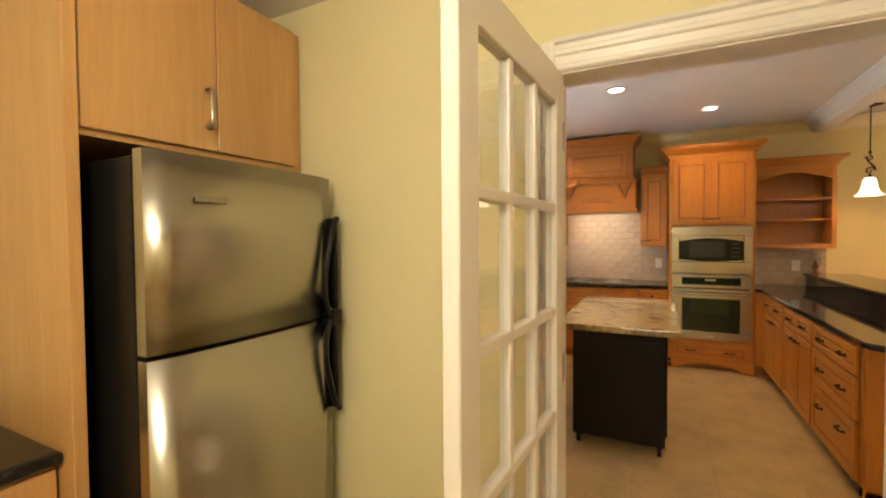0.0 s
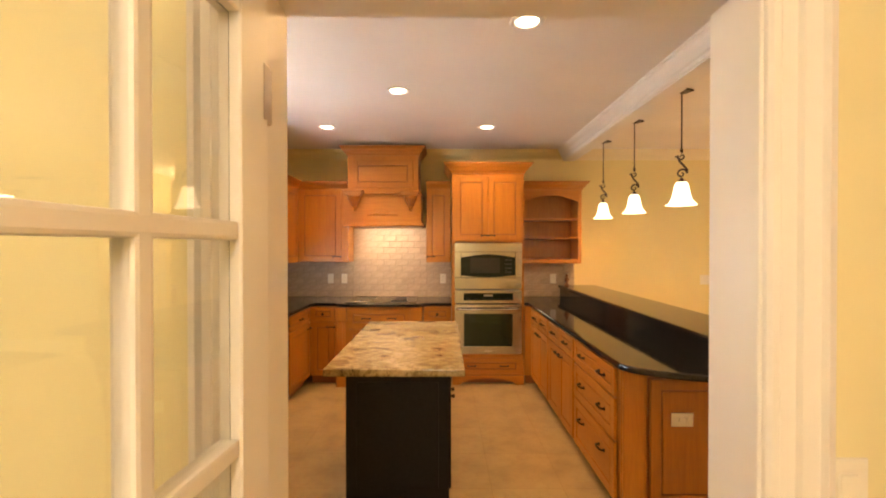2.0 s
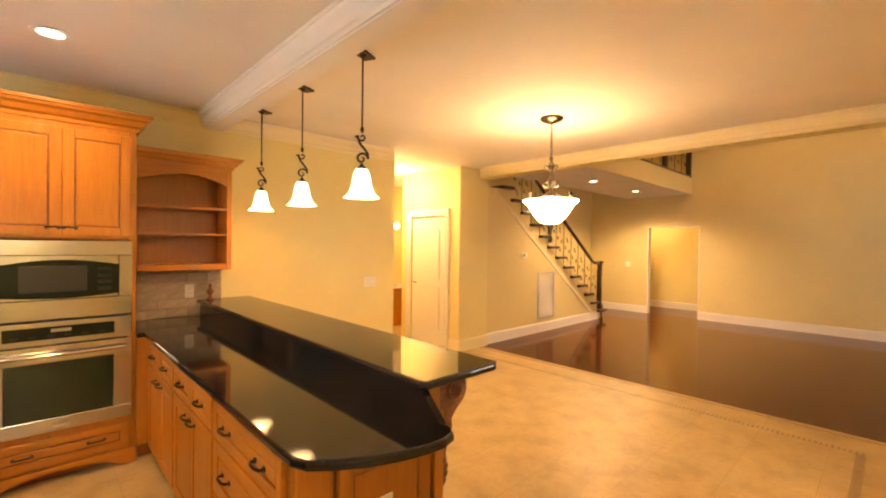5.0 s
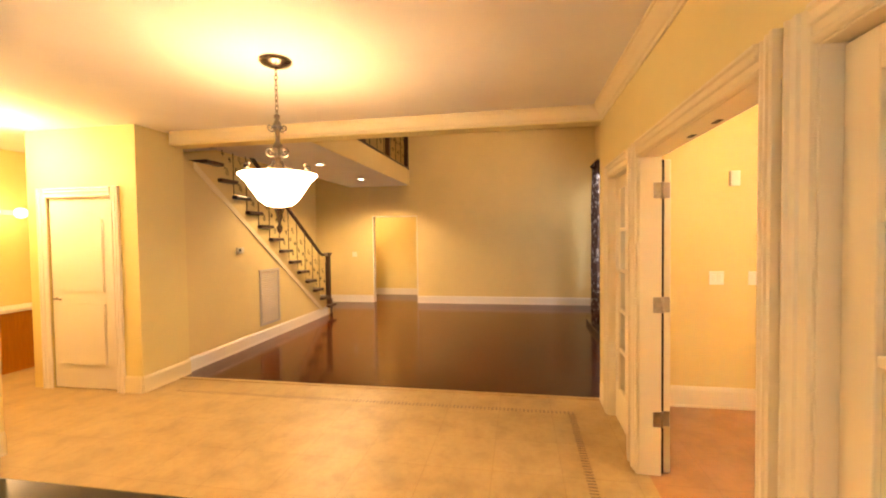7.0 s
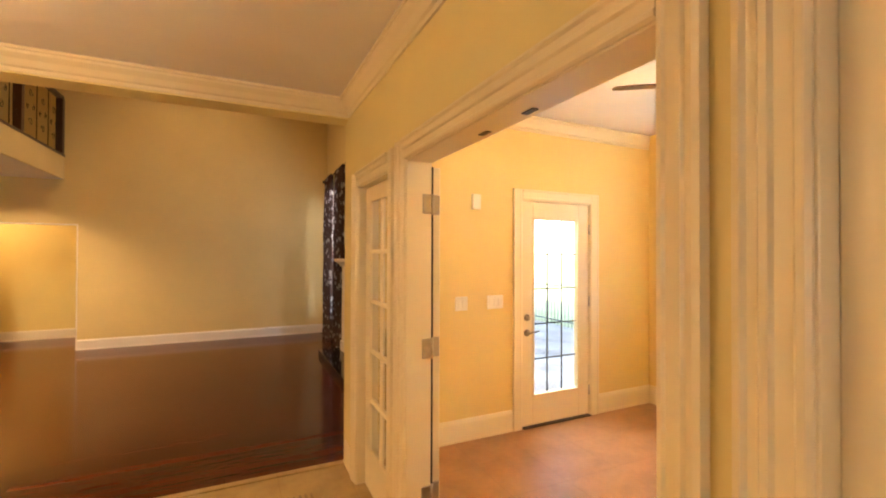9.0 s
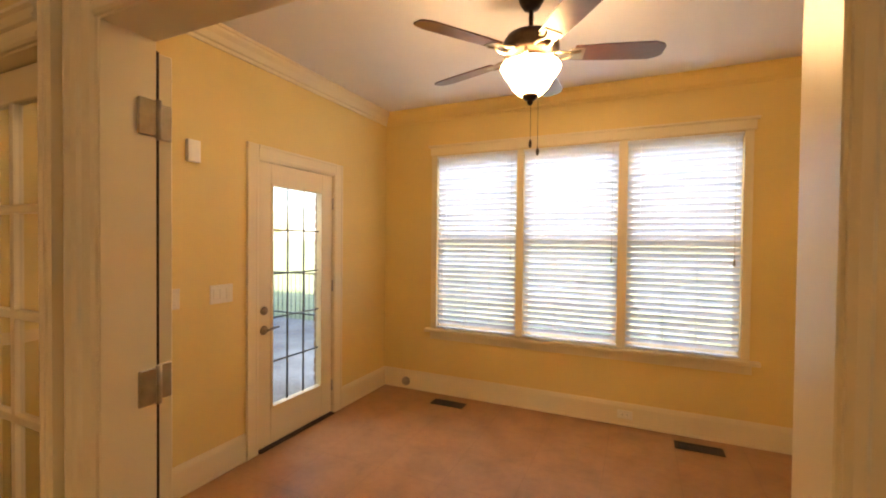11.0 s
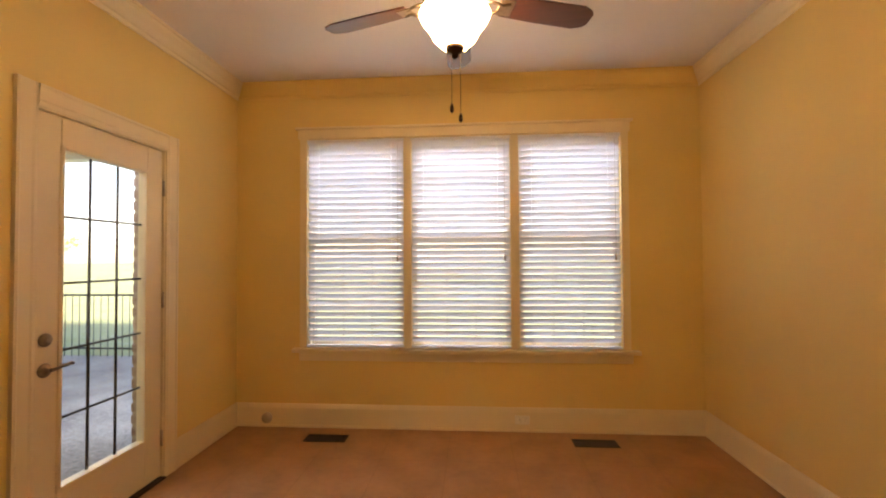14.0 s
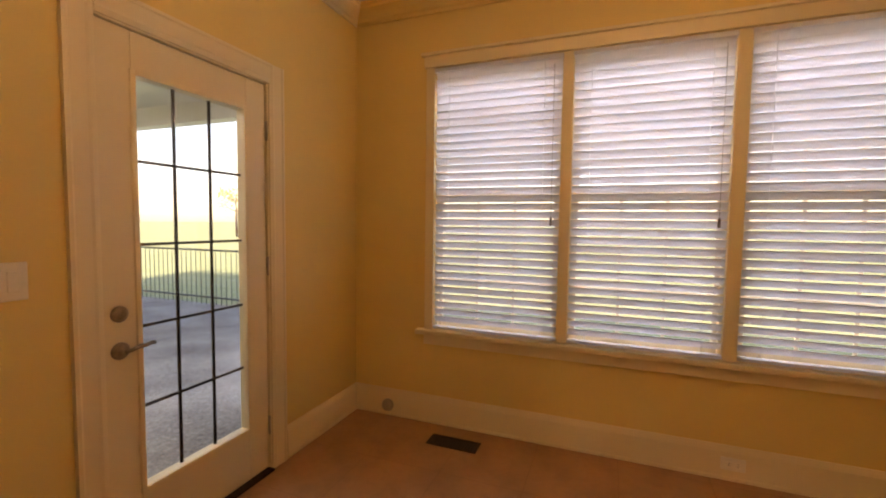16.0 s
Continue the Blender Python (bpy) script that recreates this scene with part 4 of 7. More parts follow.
for z in (0.25, 1.0, 1.8):
    bm = bmesh.new()
    p = mh @ Vector((0.815, -0.02, z))
    cyl(bm, (p.x, p.y, p.z - 0.045), (p.x, p.y, p.z + 0.045), 0.008)
    part("hinge", bm, NICKEL, t, "satin nickel hinge", True)


# ---- cabinets ----
def knob(parent, m, kind="knob"):
    """A pull at m, standing out along local -y."""
    bm = bmesh.new()
    if kind == "knob":
        lathe(bm, [(0.008, 0), (0.006, 0.012), (0.013, 0.02), (0.016, 0.026), (0.012, 0.032), (0.004, 0.034)], (0, 0, 0), 12)
        bmesh.ops.transform(bm, matrix=m @ pose(0, 0, 0, 90), verts=bm.verts[:])
    else:
        pts = [(-0.042, 0, 0), (-0.04, -0.018, 0), (-0.028, -0.027, 0.003), (0, -0.031, 0.006), (0.028, -0.027, 0.003), (0.04, -0.018, 0), (0.042, 0, 0)]
        tube(bm, [m @ Vector(p) for p in pts], 0.006, 8)
        for s in (-1, 1):
            cyl(bm, m @ Vector((s * 0.042, 0.0, 0)), m @ Vector((s * 0.042, -0.005, 0)), 0.011)
    part("handle", bm, BRONZE, parent, "dark bronze pull", True)


def front(parent, name, m, w, h, pull=None, flat=False, raised=True):
    """A framed door or drawer front, w by h, from its lower corner; local x along, z up, out along -y."""
    bm = bmesh.new()
    s = min(0.058, h * 0.28)
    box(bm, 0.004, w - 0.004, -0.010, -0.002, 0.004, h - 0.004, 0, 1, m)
    for q in ((0, s, 0, h), (w - s, w, 0, h), (s, w - s, 0, s), (s, w - s, h - s, h)):
        box(bm, q[0], q[1], -0.022, -0.002, q[2], q[3], 0.003, 0, m)
    if w - 2 * s > 0.05 and h - 2 * s > 0.03:
        g = 0.009
        box(bm, s + g, w - s - g, -0.019, -0.006, s + g, h - s - g, 0.007 if raised else 0.003, 0, m)
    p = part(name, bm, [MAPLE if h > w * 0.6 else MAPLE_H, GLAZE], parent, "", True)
    if pull:
        for u, z, kind in pull:
            knob(p, m @ Matrix.Translation((u, -0.022, z)), kind)
    return p


CRN = [(0, 0), (0.012, 0.0), (0.014, 0.02), (0.03, 0.03), (0.045, 0.055), (0.062, 0.065), (0.066, 0.08), (0.075, 0.082), (0.075, 0.095), (0, 0.095)]


def cab_crown(parent, runs, z, k=1.0, mat=None):
    """Crown on top of a cabinet: runs of (p0, p1, out, mitre0, mitre1)."""
    bm = bmesh.new()
    for p0, p1, out, a, b in runs:
        sweep(bm, [(o * k, u * k) for o, u in CRN], (*p0, z), (*p1, z), (*out, 0), 0, a, b)
    return part("crown", bm, mat or MAPLE_H, parent, "", True)


# frames: F_N fronts facing south, F_W fronts facing east, F_P fronts facing west
def f_n(x, y, z):
    return Matrix.Translation((x, y, z))


def f_w(x, y, z):
    return Matrix.Translation((x, y, z)) @ pose(0, 0, 0, 0, 0, 90)


def f_p(x, y, z):
    return Matrix.Translation((x, y, z)) @ pose(0, 0, 0, 0, 0, -90)


def carcass(t, x0, x1, y0, y1, z0, z1, toe=None):
    bm = bmesh.new()
    box(bm, x0, x1, y0, y1, z0, z1, 0.002)
    part("body", bm, MAPLE, t, "", True)
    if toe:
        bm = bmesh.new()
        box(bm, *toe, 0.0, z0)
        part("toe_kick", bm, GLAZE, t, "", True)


# tall oven tower
t = thing("oven_cabinet", (1.1, 6.45, 0), "tall honey maple oven cabinet with crown and arched base", "cabinet")
bm = bmesh.new()
for q in ((0.70, 0.745, 6.16, 6.74, 0.1, 2.36), (1.455, 1.50, 6.16, 6.74, 0.1, 2.36), (0.745, 1.455, 6.16, 6.74, 1.585, 2.36), (0.745, 1.455, 6.16, 6.74, 0.1, 0.335), (0.745, 1.455, 6.72, 6.74, 0.335, 1.585)):
    box(bm, *q, 0.002)
part("body", bm, MAPLE, t, "", True)
front(t, "door", f_n(0.735, 6.16, 1.605), 0.362, 0.70, [(0.335, 0.05, "pull")])
front(t, "door", f_n(1.103, 6.16, 1.605), 0.362, 0.70, [(0.027, 0.05, "pull")])
front(t, "drawer", f_n(0.74, 6.16, 0.125), 0.72, 0.17, [(0.18, 0.085, "pull"), (0.54, 0.085, "pull")])
arc = [(0.0, 0.0), (0.08, 0.0), (0.11, 0.02)] + [(0.11 + 0.58 * k / 12, 0.02 + 0.055 * math.sin(math.pi * k / 12) ** 0.6) for k in range(1, 12)] + [(0.69, 0.02), (0.72, 0.0), (0.80, 0.0), (0.80, 0.105), (0.0, 0.105)]
bm = bmesh.new()
extrude_poly(bm, arc, 0.03, 0, Matrix.Translation((0.70, 6.135, 0)), 0.003)
part("arched_base", bm, MAPLE_H, t, "", True)
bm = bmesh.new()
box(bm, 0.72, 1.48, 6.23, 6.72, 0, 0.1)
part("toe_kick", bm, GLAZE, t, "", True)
cab_crown(t, [((0.70, 6.16), (1.50, 6.16), (0, -1), -1, -1), ((0.70, 6.16), (0.70, 6.74), (-1, 0), -1, 0), ((1.50, 6.16), (1.50, 6.74), (1, 0), -1, 0)], 2.345, 1.2)

# microwave
t = thing("microwave", (1.1, 6.2, 1.07), "built-in stainless microwave with dark window", "microwave")
bm = bmesh.new()
box(bm, 0.748, 1.452, 6.17, 6.6, 1.075, 1.565)
part("body", bm, BLACK, t, "", True)
bm = bmesh.new()
for q in ((0.728, 1.475, 1.475, 1.575), (0.728, 1.475, 1.063, 1.19), (0.728, 0.80, 1.19, 1.475), (1.40, 1.475, 1.19, 1.475)):
    box(bm, q[0], q[1], 6.138, 6.158, q[2], q[3], 0.003)
part("trim_frame", bm, STEEL, t, "", True)
bm = bmesh.new()
bow = [(0.803 + 0.594 * k / 12, 1.196 + 0.02 * (1 - math.sin(math.pi * k / 12))) for k in range(13)] + [(1.397 - 0.594 * k / 12, 1.448 - 0.034 * (1 - math.sin(math.pi * k / 12))) for k in range(13)]
extrude_poly(bm, bow, 0.02, 0, Matrix.Translation((0, 6.128, 0)), 0.002)
door = part("door", bm, OVENGLASS, t, "curved black glass door", True)
bm = bmesh.new()
box(bm, 0.803, 1.397, 6.146, 6.165, 1.192, 1.473)
part("door_backing", bm, STEEL, t, "", True)
# window sheet, greyer than the door to paint its reflection
bm = bmesh.new()
box(bm, 0.90, 1.23, 6.1255, 6.129, 1.24, 1.41, 0.001)
part("window", bm, MICROREFLECT, door, "microwave window with its reflection painted dark grey", True)
bm = bmesh.new()
for k in range(4):
    box(bm, 1.285, 1.36, 6.1255, 6.1285, 1.24 + k * 0.045, 1.262 + k * 0.045, 0.001)
part("keypad", bm, BLACK, door, "", True)

# wall oven
t = thing("wall_oven", (1.1, 6.2, 0.35), "built-in stainless wall oven with dark glass door", "oven")
bm = bmesh.new()
box(bm, 0.748, 1.452, 6.17, 6.6, 0.345, 1.05)
part("body", bm, BLACK, t, "", True)
bm = bmesh.new()
box(bm, 0.728, 1.475, 6.132, 6.17, 0.905, 1.052, 0.004)
panel = part("control_panel", bm, STEEL, t, "", True)
bm = bmesh.new()
box(bm, 0.83, 1.375, 6.128, 6.133, 0.94, 1.02, 0.002)
disp = part("display", bm, OVENGLASS, panel, "", True)
for k in range(6):
    bm = bmesh.new()
    box(bm, 0.86 + k * 0.085, 0.90 + k * 0.085, 6.1265, 6.1285, 0.955, 0.965)
    part("key_mark", bm, BLACK, panel, "", True)
bm = bmesh.new()
box(bm, 1.05, 1.15, 6.1265, 6.1285, 0.985, 1.005)
part("clock_window", bm, NICKEL, panel, "", True)
bm = bmesh.new()
for q in ((0.728, 1.475, 0.79, 0.895), (0.728, 1.475, 0.345, 0.43), (0.728, 0.835, 0.43, 0.79), (1.368, 1.475, 0.43, 0.79)):
    box(bm, q[0], q[1], 6.132, 6.168, q[2], q[3], 0.004)
door = part("door", bm, STEEL, t, "", True)
bm = bmesh.new()
box(bm, 0.835, 1.368, 6.14, 6.15, 0.43, 0.79)
part("window", bm, OVENWINDOW, door, "dark green oven window", True)
bm = bmesh.new()
tube(bm, [(0.76, 6.135, 0.845), (0.765, 6.09, 0.845), (0.80, 6.083, 0.845), (1.1, 6.078, 0.845), (1.40, 6.083, 0.845), (1.435, 6.09, 0.845), (1.44, 6.135, 0.845)], 0.012, 10)
part("handle", bm, STEEL, door, "stainless bar handle", True)
bm = bmesh.new()
box(bm, 1.06, 1.14, 6.130, 6.1325, 0.372, 0.384)
part("badge", bm, NICKEL, door, "", True)

# range hood
t = thing("range_hood", (-0.09, 6.5, 1.77), "maple mantel range hood with carved corbels", "range hood")
bm = bmesh.new()
box(bm, -0.50, 0.32, 6.34, 6.745, 2.13, 2.62, 0.003)
part("chimney", bm, MAPLE, t, "", True)
front(t, "panel", f_n(-0.435, 6.34, 2.215), 0.69, 0.31)
bm = bmesh.new()
box(bm, -0.53, 0.35, 6.315, 6.745, 1.80, 2.135, 0.003)
part("apron", bm, MAPLE_H, t, "", True)
bm = bmesh.new()
box(bm, -0.56, 0.38, 6.28, 6.745, 1.765, 1.80, 0.006)
box(bm, -0.545, 0.365, 6.295, 6.745, 1.80, 1.815, 0.004)
part("lower_moulding", bm, MAPLE_H, t, "", True)
bm = bmesh.new()
box(bm, -0.54, 0.36, 6.27, 6.745, 2.125, 2.15, 0.005)
box(bm, -0.53, 0.35, 6.30, 6.745, 2.105, 2.125, 0.004)
part("mantel_shelf", bm, MAPLE_H, t, "", True)
for x in (-0.41, 0.23):
    bm = bmesh.new()
    for hw, dep, z0, z1 in ((0.108, 0.125, 2.148, 2.172), (0.096, 0.112, 2.128, 2.148), (0.082, 0.098, 2.108, 2.128)):
        box(bm, x - hw, x + hw, 6.315 - dep, 6.315, z0, z1, 0.006)
    lathe(bm, [(0.006, 1.938), (0.018, 1.946), (0.022, 1.962), (0.013, 1.975), (0.028, 1.99), (0.040, 2.02), (0.052, 2.05), (0.070, 2.08), (0.078, 2.108)], (x, 6.29, 0), 16)
    cap = part("corbel", bm, MAPLE, t, "carved maple corbel", True)
    bm = bmesh.new()
    for k in range(7):
        a = math.pi * (1.06 + 0.88 * k / 6)
        tube(bm, [(x + 0.026 * math.cos(a), 6.29 + 0.026 * math.sin(a), 1.992), (x + 0.043 * math.cos(a), 6.29 + 0.043 * math.sin(a), 2.02), (x + 0.056 * math.cos(a), 6.29 + 0.056 * math.sin(a), 2.05), (x + 0.075 * math.cos(a), 6.29 + 0.075 * math.sin(a), 2.084)], 0.004, 5)
    part("flute", bm, GLAZE, cap, "dark glazed flutes", True)
bm = bmesh.new()
for k in range(11):
    u = (k - 5) / 5
    tmp = bmesh.new()
    bmesh.ops.create_icosphere(tmp, subdivisions=2, radius=1)
    merge(bm, tmp, 0, Matrix.Translation((-0.09 + 0.16 * u, 6.313, 1.90 + 0.02 * (1 - u * u))) @ pose(0, 0, 0, 0, 50 * u, 0) @ Matrix.Diagonal((0.022, 0.008, 0.034 - 0.018 * abs(u), 1)), True)
part("carving", bm, MAPLE, t, "carved leaf ornament", True)
cab_crown(t, [((-0.50, 6.34), (0.32, 6.34), (0, -1), -1, -1), ((-0.50, 6.34), (-0.50, 6.745), (-1, 0), -1, 0), ((0.32, 6.34), (0.32, 6.745), (1, 0), -1, 0)], 2.58, 1.1)

# wall cabinets
t = thing("wall_cabinet", (0.53, 6.6, 1.35), "narrow maple wall cabinet beside the hood", "cabinet", "wall cabinets")
carcass(t, 0.405, 0.69, 6.44, 6.745, 1.35, 2.22)
front(t, "door", f_n(0.415, 6.44, 1.365), 0.265, 0.83, [(0.04, 0.05, "pull")])
cab_crown(t, [((0.405, 6.44), (0.69, 6.44), (0, -1), 0, 0)], 2.2)
t = thing("wall_cabinet", (-0.85, 6.6, 1.35), "maple wall cabinet in the kitchen corner", "cabinet", "wall cabinets")
carcass(t, -1.115, -0.515, 6.44, 6.745, 1.35, 2.22)
front(t, "door", f_n(-1.085, 6.44, 1.365), 0.49, 0.83, [(0.44, 0.05, "pull")])
cab_crown(t, [((-1.115, 6.44), (-0.515, 6.44), (0, -1), 0, 0)], 2.2)
t = thing("wall_cabinet", (-1.28, 5.8, 1.35), "maple wall cabinet with panelled end beside the window", "cabinet", "wall cabinets")
carcass(t, XW + 0.003, -1.115, 5.175, 6.745, 1.35, 2.12)
bm = bmesh.new()
box(bm, XW + 0.003, -1.113, 5.42, 6.745, 2.12, 2.22, 0.002)
part("raised_top", bm, MAPLE, t, "", True)
front(t, "end_panel", f_n(XW + 0.02, 5.175, 1.365), 0.30, 0.73)
m = f_w(-1.115, 5.20, 1.365)
bm = bmesh.new()
for q in ((0, 0.05, 0, 0.73), (0.12, 0.17, 0, 0.73), (0.05, 0.12, 0, 0.07), (0.05, 0.12, 0.66, 0.73)):
    box(bm, q[0], q[1], -0.022, -0.002, q[2], q[3], 0.003, 0, m)
box(bm, 0.05, 0.12, -0.006, -0.002, 0.07, 0.66, 0, 1, m)
part("open_slot_door", bm, [MAPLE, BLACKWOOD], t, "narrow door with a dark slot", True)
front(t, "door", f_w(-1.115, 5.44, 1.365), 0.48, 0.83, [(0.44, 0.05, "pull")])
front(t, "door", f_w(-1.115, 5.93, 1.365), 0.48, 0.83, [(0.04, 0.05, "pull")])
cab_crown(t, [((-1.115, 5.175), (-1.115, 5.42), (1, 0), -1, 0), ((XW, 5.175), (-1.115, 5.175), (0, -1), 0, -1)], 2.10)
cab_crown(t, [((-1.115, 5.42), (-1.115, 6.44), (1, 0), -1, 0), ((XW, 5.42), (-1.115, 5.42), (0, -1), 0, -1)], 2.2)

# open shelf unit right of the oven tower
t = thing("open_shelf_unit", (1.87, 6.6, 1.34), "arched open maple wall shelf with two shelves, empty", "shelf")
for q in ((1.505, 1.545), (2.19, 2.23)):
    bm = bmesh.new()
    box(bm, q[0], q[1], 6.44, 6.745, 1.335, 2.22, 0.003)
    part("side_panel", bm, MAPLE, t, "", True)
bm = bmesh.new()
box(bm, 1.545, 2.19, 6.73, 6.745, 1.335, 2.22)
part("back_panel", bm, MAPLE, t, "", True)
for z0, z1, nm in ((1.335, 1.385, "bottom_shelf"), (1.625, 1.645, "shelf"), (1.845, 1.865, "shelf"), (2.19, 2.22, "top")):
    bm = bmesh.new()
    box(bm, 1.545, 2.19, 6.445, 6.73, z0, z1, 0.003)
    part(nm, bm, MAPLE_H, t, "", True)
arch = [(0.0, 0.16)] + [(0.0, 0.0)] + [(0.645 * k / 12, 0.075 * math.sin(math.pi * k / 12)) for k in range(1, 12)] + [(0.645, 0.0), (0.645, 0.16)]
bm = bmesh.new()
extrude_poly(bm, arch, 0.02, 0, Matrix.Translation((1.545, 6.44, 2.06)), 0.002)
part("arched_valance", bm, MAPLE_H, t, "", True)
cab_crown(t, [((1.505, 6.44), (2.23, 6.44), (0, -1), 0, -1), ((2.23, 6.44), (2.23, 6.745), (1, 0), -1, 0)], 2.2)

# base cabinets, west run
t = thing("sink_cabinet", (-1.15, 4.37, 0), "maple sink base cabinet with two doors", "cabinet", "base cabinets")
carcass(t, XW + 0.003, -0.88, 3.90, 4.825, 0.1, 0.69, (XW + 0.01, -0.95, 3.9, 4.825))
front(t, "drawer", f_w(-0.88, 3.915, 0.715), 0.895, 0.15, [(0.25, 0.075, "pull"), (0.65, 0.075, "pull")])
front(t, "door", f_w(-0.88, 3.915, 0.115), 0.443, 0.585, [(0.38, 0.53, "pull")])
front(t, "door", f_w(-0.88, 4.367, 0.115), 0.443, 0.585, [(0.06, 0.53, "pull")])
t = thing("base_cabinet", (-1.15, 3.4, 0), "maple base cabinet under the black counter", "cabinet", "base cabinets")
carcass(t, XW + 0.003, -0.88, 2.95, 3.895, 0.1, 0.875, (XW + 0.01, -0.95, 2.95, 3.895))
front(t, "drawer", f_w(-0.88, 2.965, 0.715), 0.915, 0.15, [(0.45, 0.075, "pull")])
front(t, "door", f_w(-0.88, 2.965, 0.115), 0.453, 0.585, [(0.40, 0.53, "pull")])
front(t, "door", f_w(-0.88, 3.427, 0.115), 0.453, 0.585, [(0.06, 0.53, "pull")])
t = thing("dishwasher", (-1.15, 5.14, 0), "stainless dishwasher with black control strip", "dishwasher")
bm = bmesh.new()
box(bm, XW + 0.05, -0.89, 4.84, 5.45, 0.1, 0.872)
part("body", bm, BLACK, t, "", True)
bm = bmesh.new()
box(bm, -0.89, -0.862, 4.835, 5.455, 0.105, 0.77, 0.006)
part("door", bm, STEEL_DARK, t, "", True)
bm = bmesh.new()
box(bm, -0.89, -0.858, 4.835, 5.455, 0.775, 0.87, 0.006)
strip_ = part("control_strip", bm, BLACK, t, "", True)
bm = bmesh.new()
box(bm, -0.858, -0.840, 4.86, 5.43, 0.775, 0.80, 0.005)
part("handle", bm, BLACK, strip_, "", True)
bm = bmesh.new()
box(bm, -0.95, -0.93, 4.84, 5.45, 0.0, 0.1)
part("toe_kick", bm, BLACK, t, "", True)
t = thing("base_cabinet", (-1.15, 5.75, 0), "maple base cabinet between dishwasher and corner", "cabinet", "base cabinets")
carcass(t, XW + 0.003, -0.88, 5.46, 6.14, 0.1, 0.875, (XW + 0.01, -0.95, 5.46, 6.14))
front(t, "drawer", f_w(-0.88, 5.475, 0.715), 0.62, 0.15, [(0.31, 0.075, "pull")])
front(t, "door", f_w(-0.88, 5.475, 0.115), 0.62, 0.585, [(0.56, 0.53, "pull")])

# base cabinets, north run
t = thing("base_cabinet", (-0.72, 6.45, 0), "narrow maple base cabinet beside the cooktop", "cabinet", "base cabinets")
carcass(t, -0.875, -0.585, 6.145, 6.74, 0.1, 0.875, (-0.875, -0.585, 6.22, 6.74))
front(t, "drawer", f_n(-0.85, 6.145, 0.715), 0.25, 0.15, [(0.125, 0.075, "knob")])
front(t, "door", f_n(-0.85, 6.145, 0.115), 0.25, 0.585, [(0.21, 0.53, "pull")])
t = thing("cooktop_cabinet", (-0.1, 6.45, 0), "maple cooktop cabinet with fluted posts", "cabinet", "base cabinets")
carcass(t, -0.575, 0.375, 6.085, 6.74, 0.1, 0.875, (-0.575, 0.375, 6.17, 6.74))
front(t, "drawer", f_n(-0.44, 6.085, 0.645), 0.68, 0.21, [(0.2, 0.105, "pull"), (0.48, 0.105, "pull")])
front(t, "door", f_n(-0.44, 6.085, 0.115), 0.335, 0.515, [(0.29, 0.46, "pull")])
front(t, "door", f_n(-0.095, 6.085, 0.115), 0.335, 0.515, [(0.045, 0.46, "pull")])
for x in (-0.51, 0.31):
    bm = bmesh.new()
    box(bm, x - 0.055, x + 0.055, 6.06, 6.085, 0.72, 0.872, 0.004)
    box(bm, x - 0.055, x + 0.055, 6.06, 6.085, 0.0, 0.14, 0.004)
    for k in range(5):
        cyl(bm, (x - 0.038 + k * 0.019, 6.078, 0.14), (x - 0.038 + k * 0.019, 6.078, 0.72), 0.009, None, 8)
    part("fluted_post", bm, MAPLE, t, "", True)
t = thing("base_cabinet", (0.54, 6.45, 0), "narrow maple base cabinet between cooktop and oven", "cabinet", "base cabinets")
carcass(t, 0.385, 0.69, 6.145, 6.74, 0.1, 0.875, (0.385, 0.69, 6.22, 6.74))
front(t, "drawer", f_n(0.40, 6.145, 0.715), 0.275, 0.15, [(0.137, 0.075, "knob")])
front(t, "door", f_n(0.40, 6.145, 0.115), 0.275, 0.585, [(0.04, 0.53, "pull")])

# corner cabinet between tower and peninsula
t = thing("base_cabinet", (1.54, 6.43, 0), "maple corner filler cabinet beside the oven", "cabinet", "base cabinets")
carcass(t, 1.505, 2.085, 6.16, 6.74, 0.1, 0.875, (1.52, 2.085, 6.2, 6.74))


# black counters
def slab(name, pts, z0, z1, label, mat=GRANITE, r=0.012):
    """A stone slab from its outline in plan, with an eased edge."""
    bm = bmesh.new()
    a = [bm.verts.new((x, y, z0)) for x, y in pts]
    b = [bm.verts.new((x, y, z1)) for x, y in pts]
    bm.faces.new(a[::-1])
    bm.faces.new(b)
    n = len(pts)
    for i in range(n):
        bm.faces.new((a[i], a[(i + 1) % n], b[(i + 1) % n], b[i]))
    bmesh.ops.recalc_face_normals(bm, faces=bm.faces[:])
    ed = [e for e in bm.edges if abs(e.verts[0].co.z - e.verts[1].co.z) < 1e-6]
    bmesh.ops.bevel(bm, geom=ed, offset=r, segments=3, affect="EDGES", profile=0.5)
    return solid(name, bm, mat, label, "countertop", "", "thing")


SX0, SX1, SY0, SY1 = -1.30, -0.97, 4.06, 4.80      # sink cut-out
wave = [(-0.62, 6.115), (-0.58, 6.09), (-0.54, 6.05), (-0.48, 6.035), (-0.1, 6.03), (0.28, 6.035), (0.34, 6.05), (0.38, 6.09), (0.42, 6.115)]
slab("countertop", [(XW + 0.002, SY1), (-0.84, SY1), (-0.84, 6.05), (-0.80, 6.115)] + wave + [(0.695, 6.115), (0.695, YN - 0.002), (XW + 0.002, YN - 0.002)], 0.876, 0.912, "polished black granite L-shaped countertop")
slab("countertop", [(XW + 0.002, 2.95), (-0.84, 2.95), (-0.84, SY0), (XW + 0.002, SY0)], 0.876, 0.912, "polished black granite countertop beside the sink")
for x0, x1 in ((XW + 0.002, SX0), (SX1, -0.84)):
    slab("countertop_strip", [(x0, SY0), (x1, SY0), (x1, SY1), (x0, SY1)], 0.876, 0.912, "black granite strip beside the sink", GRANITE, 0.004)
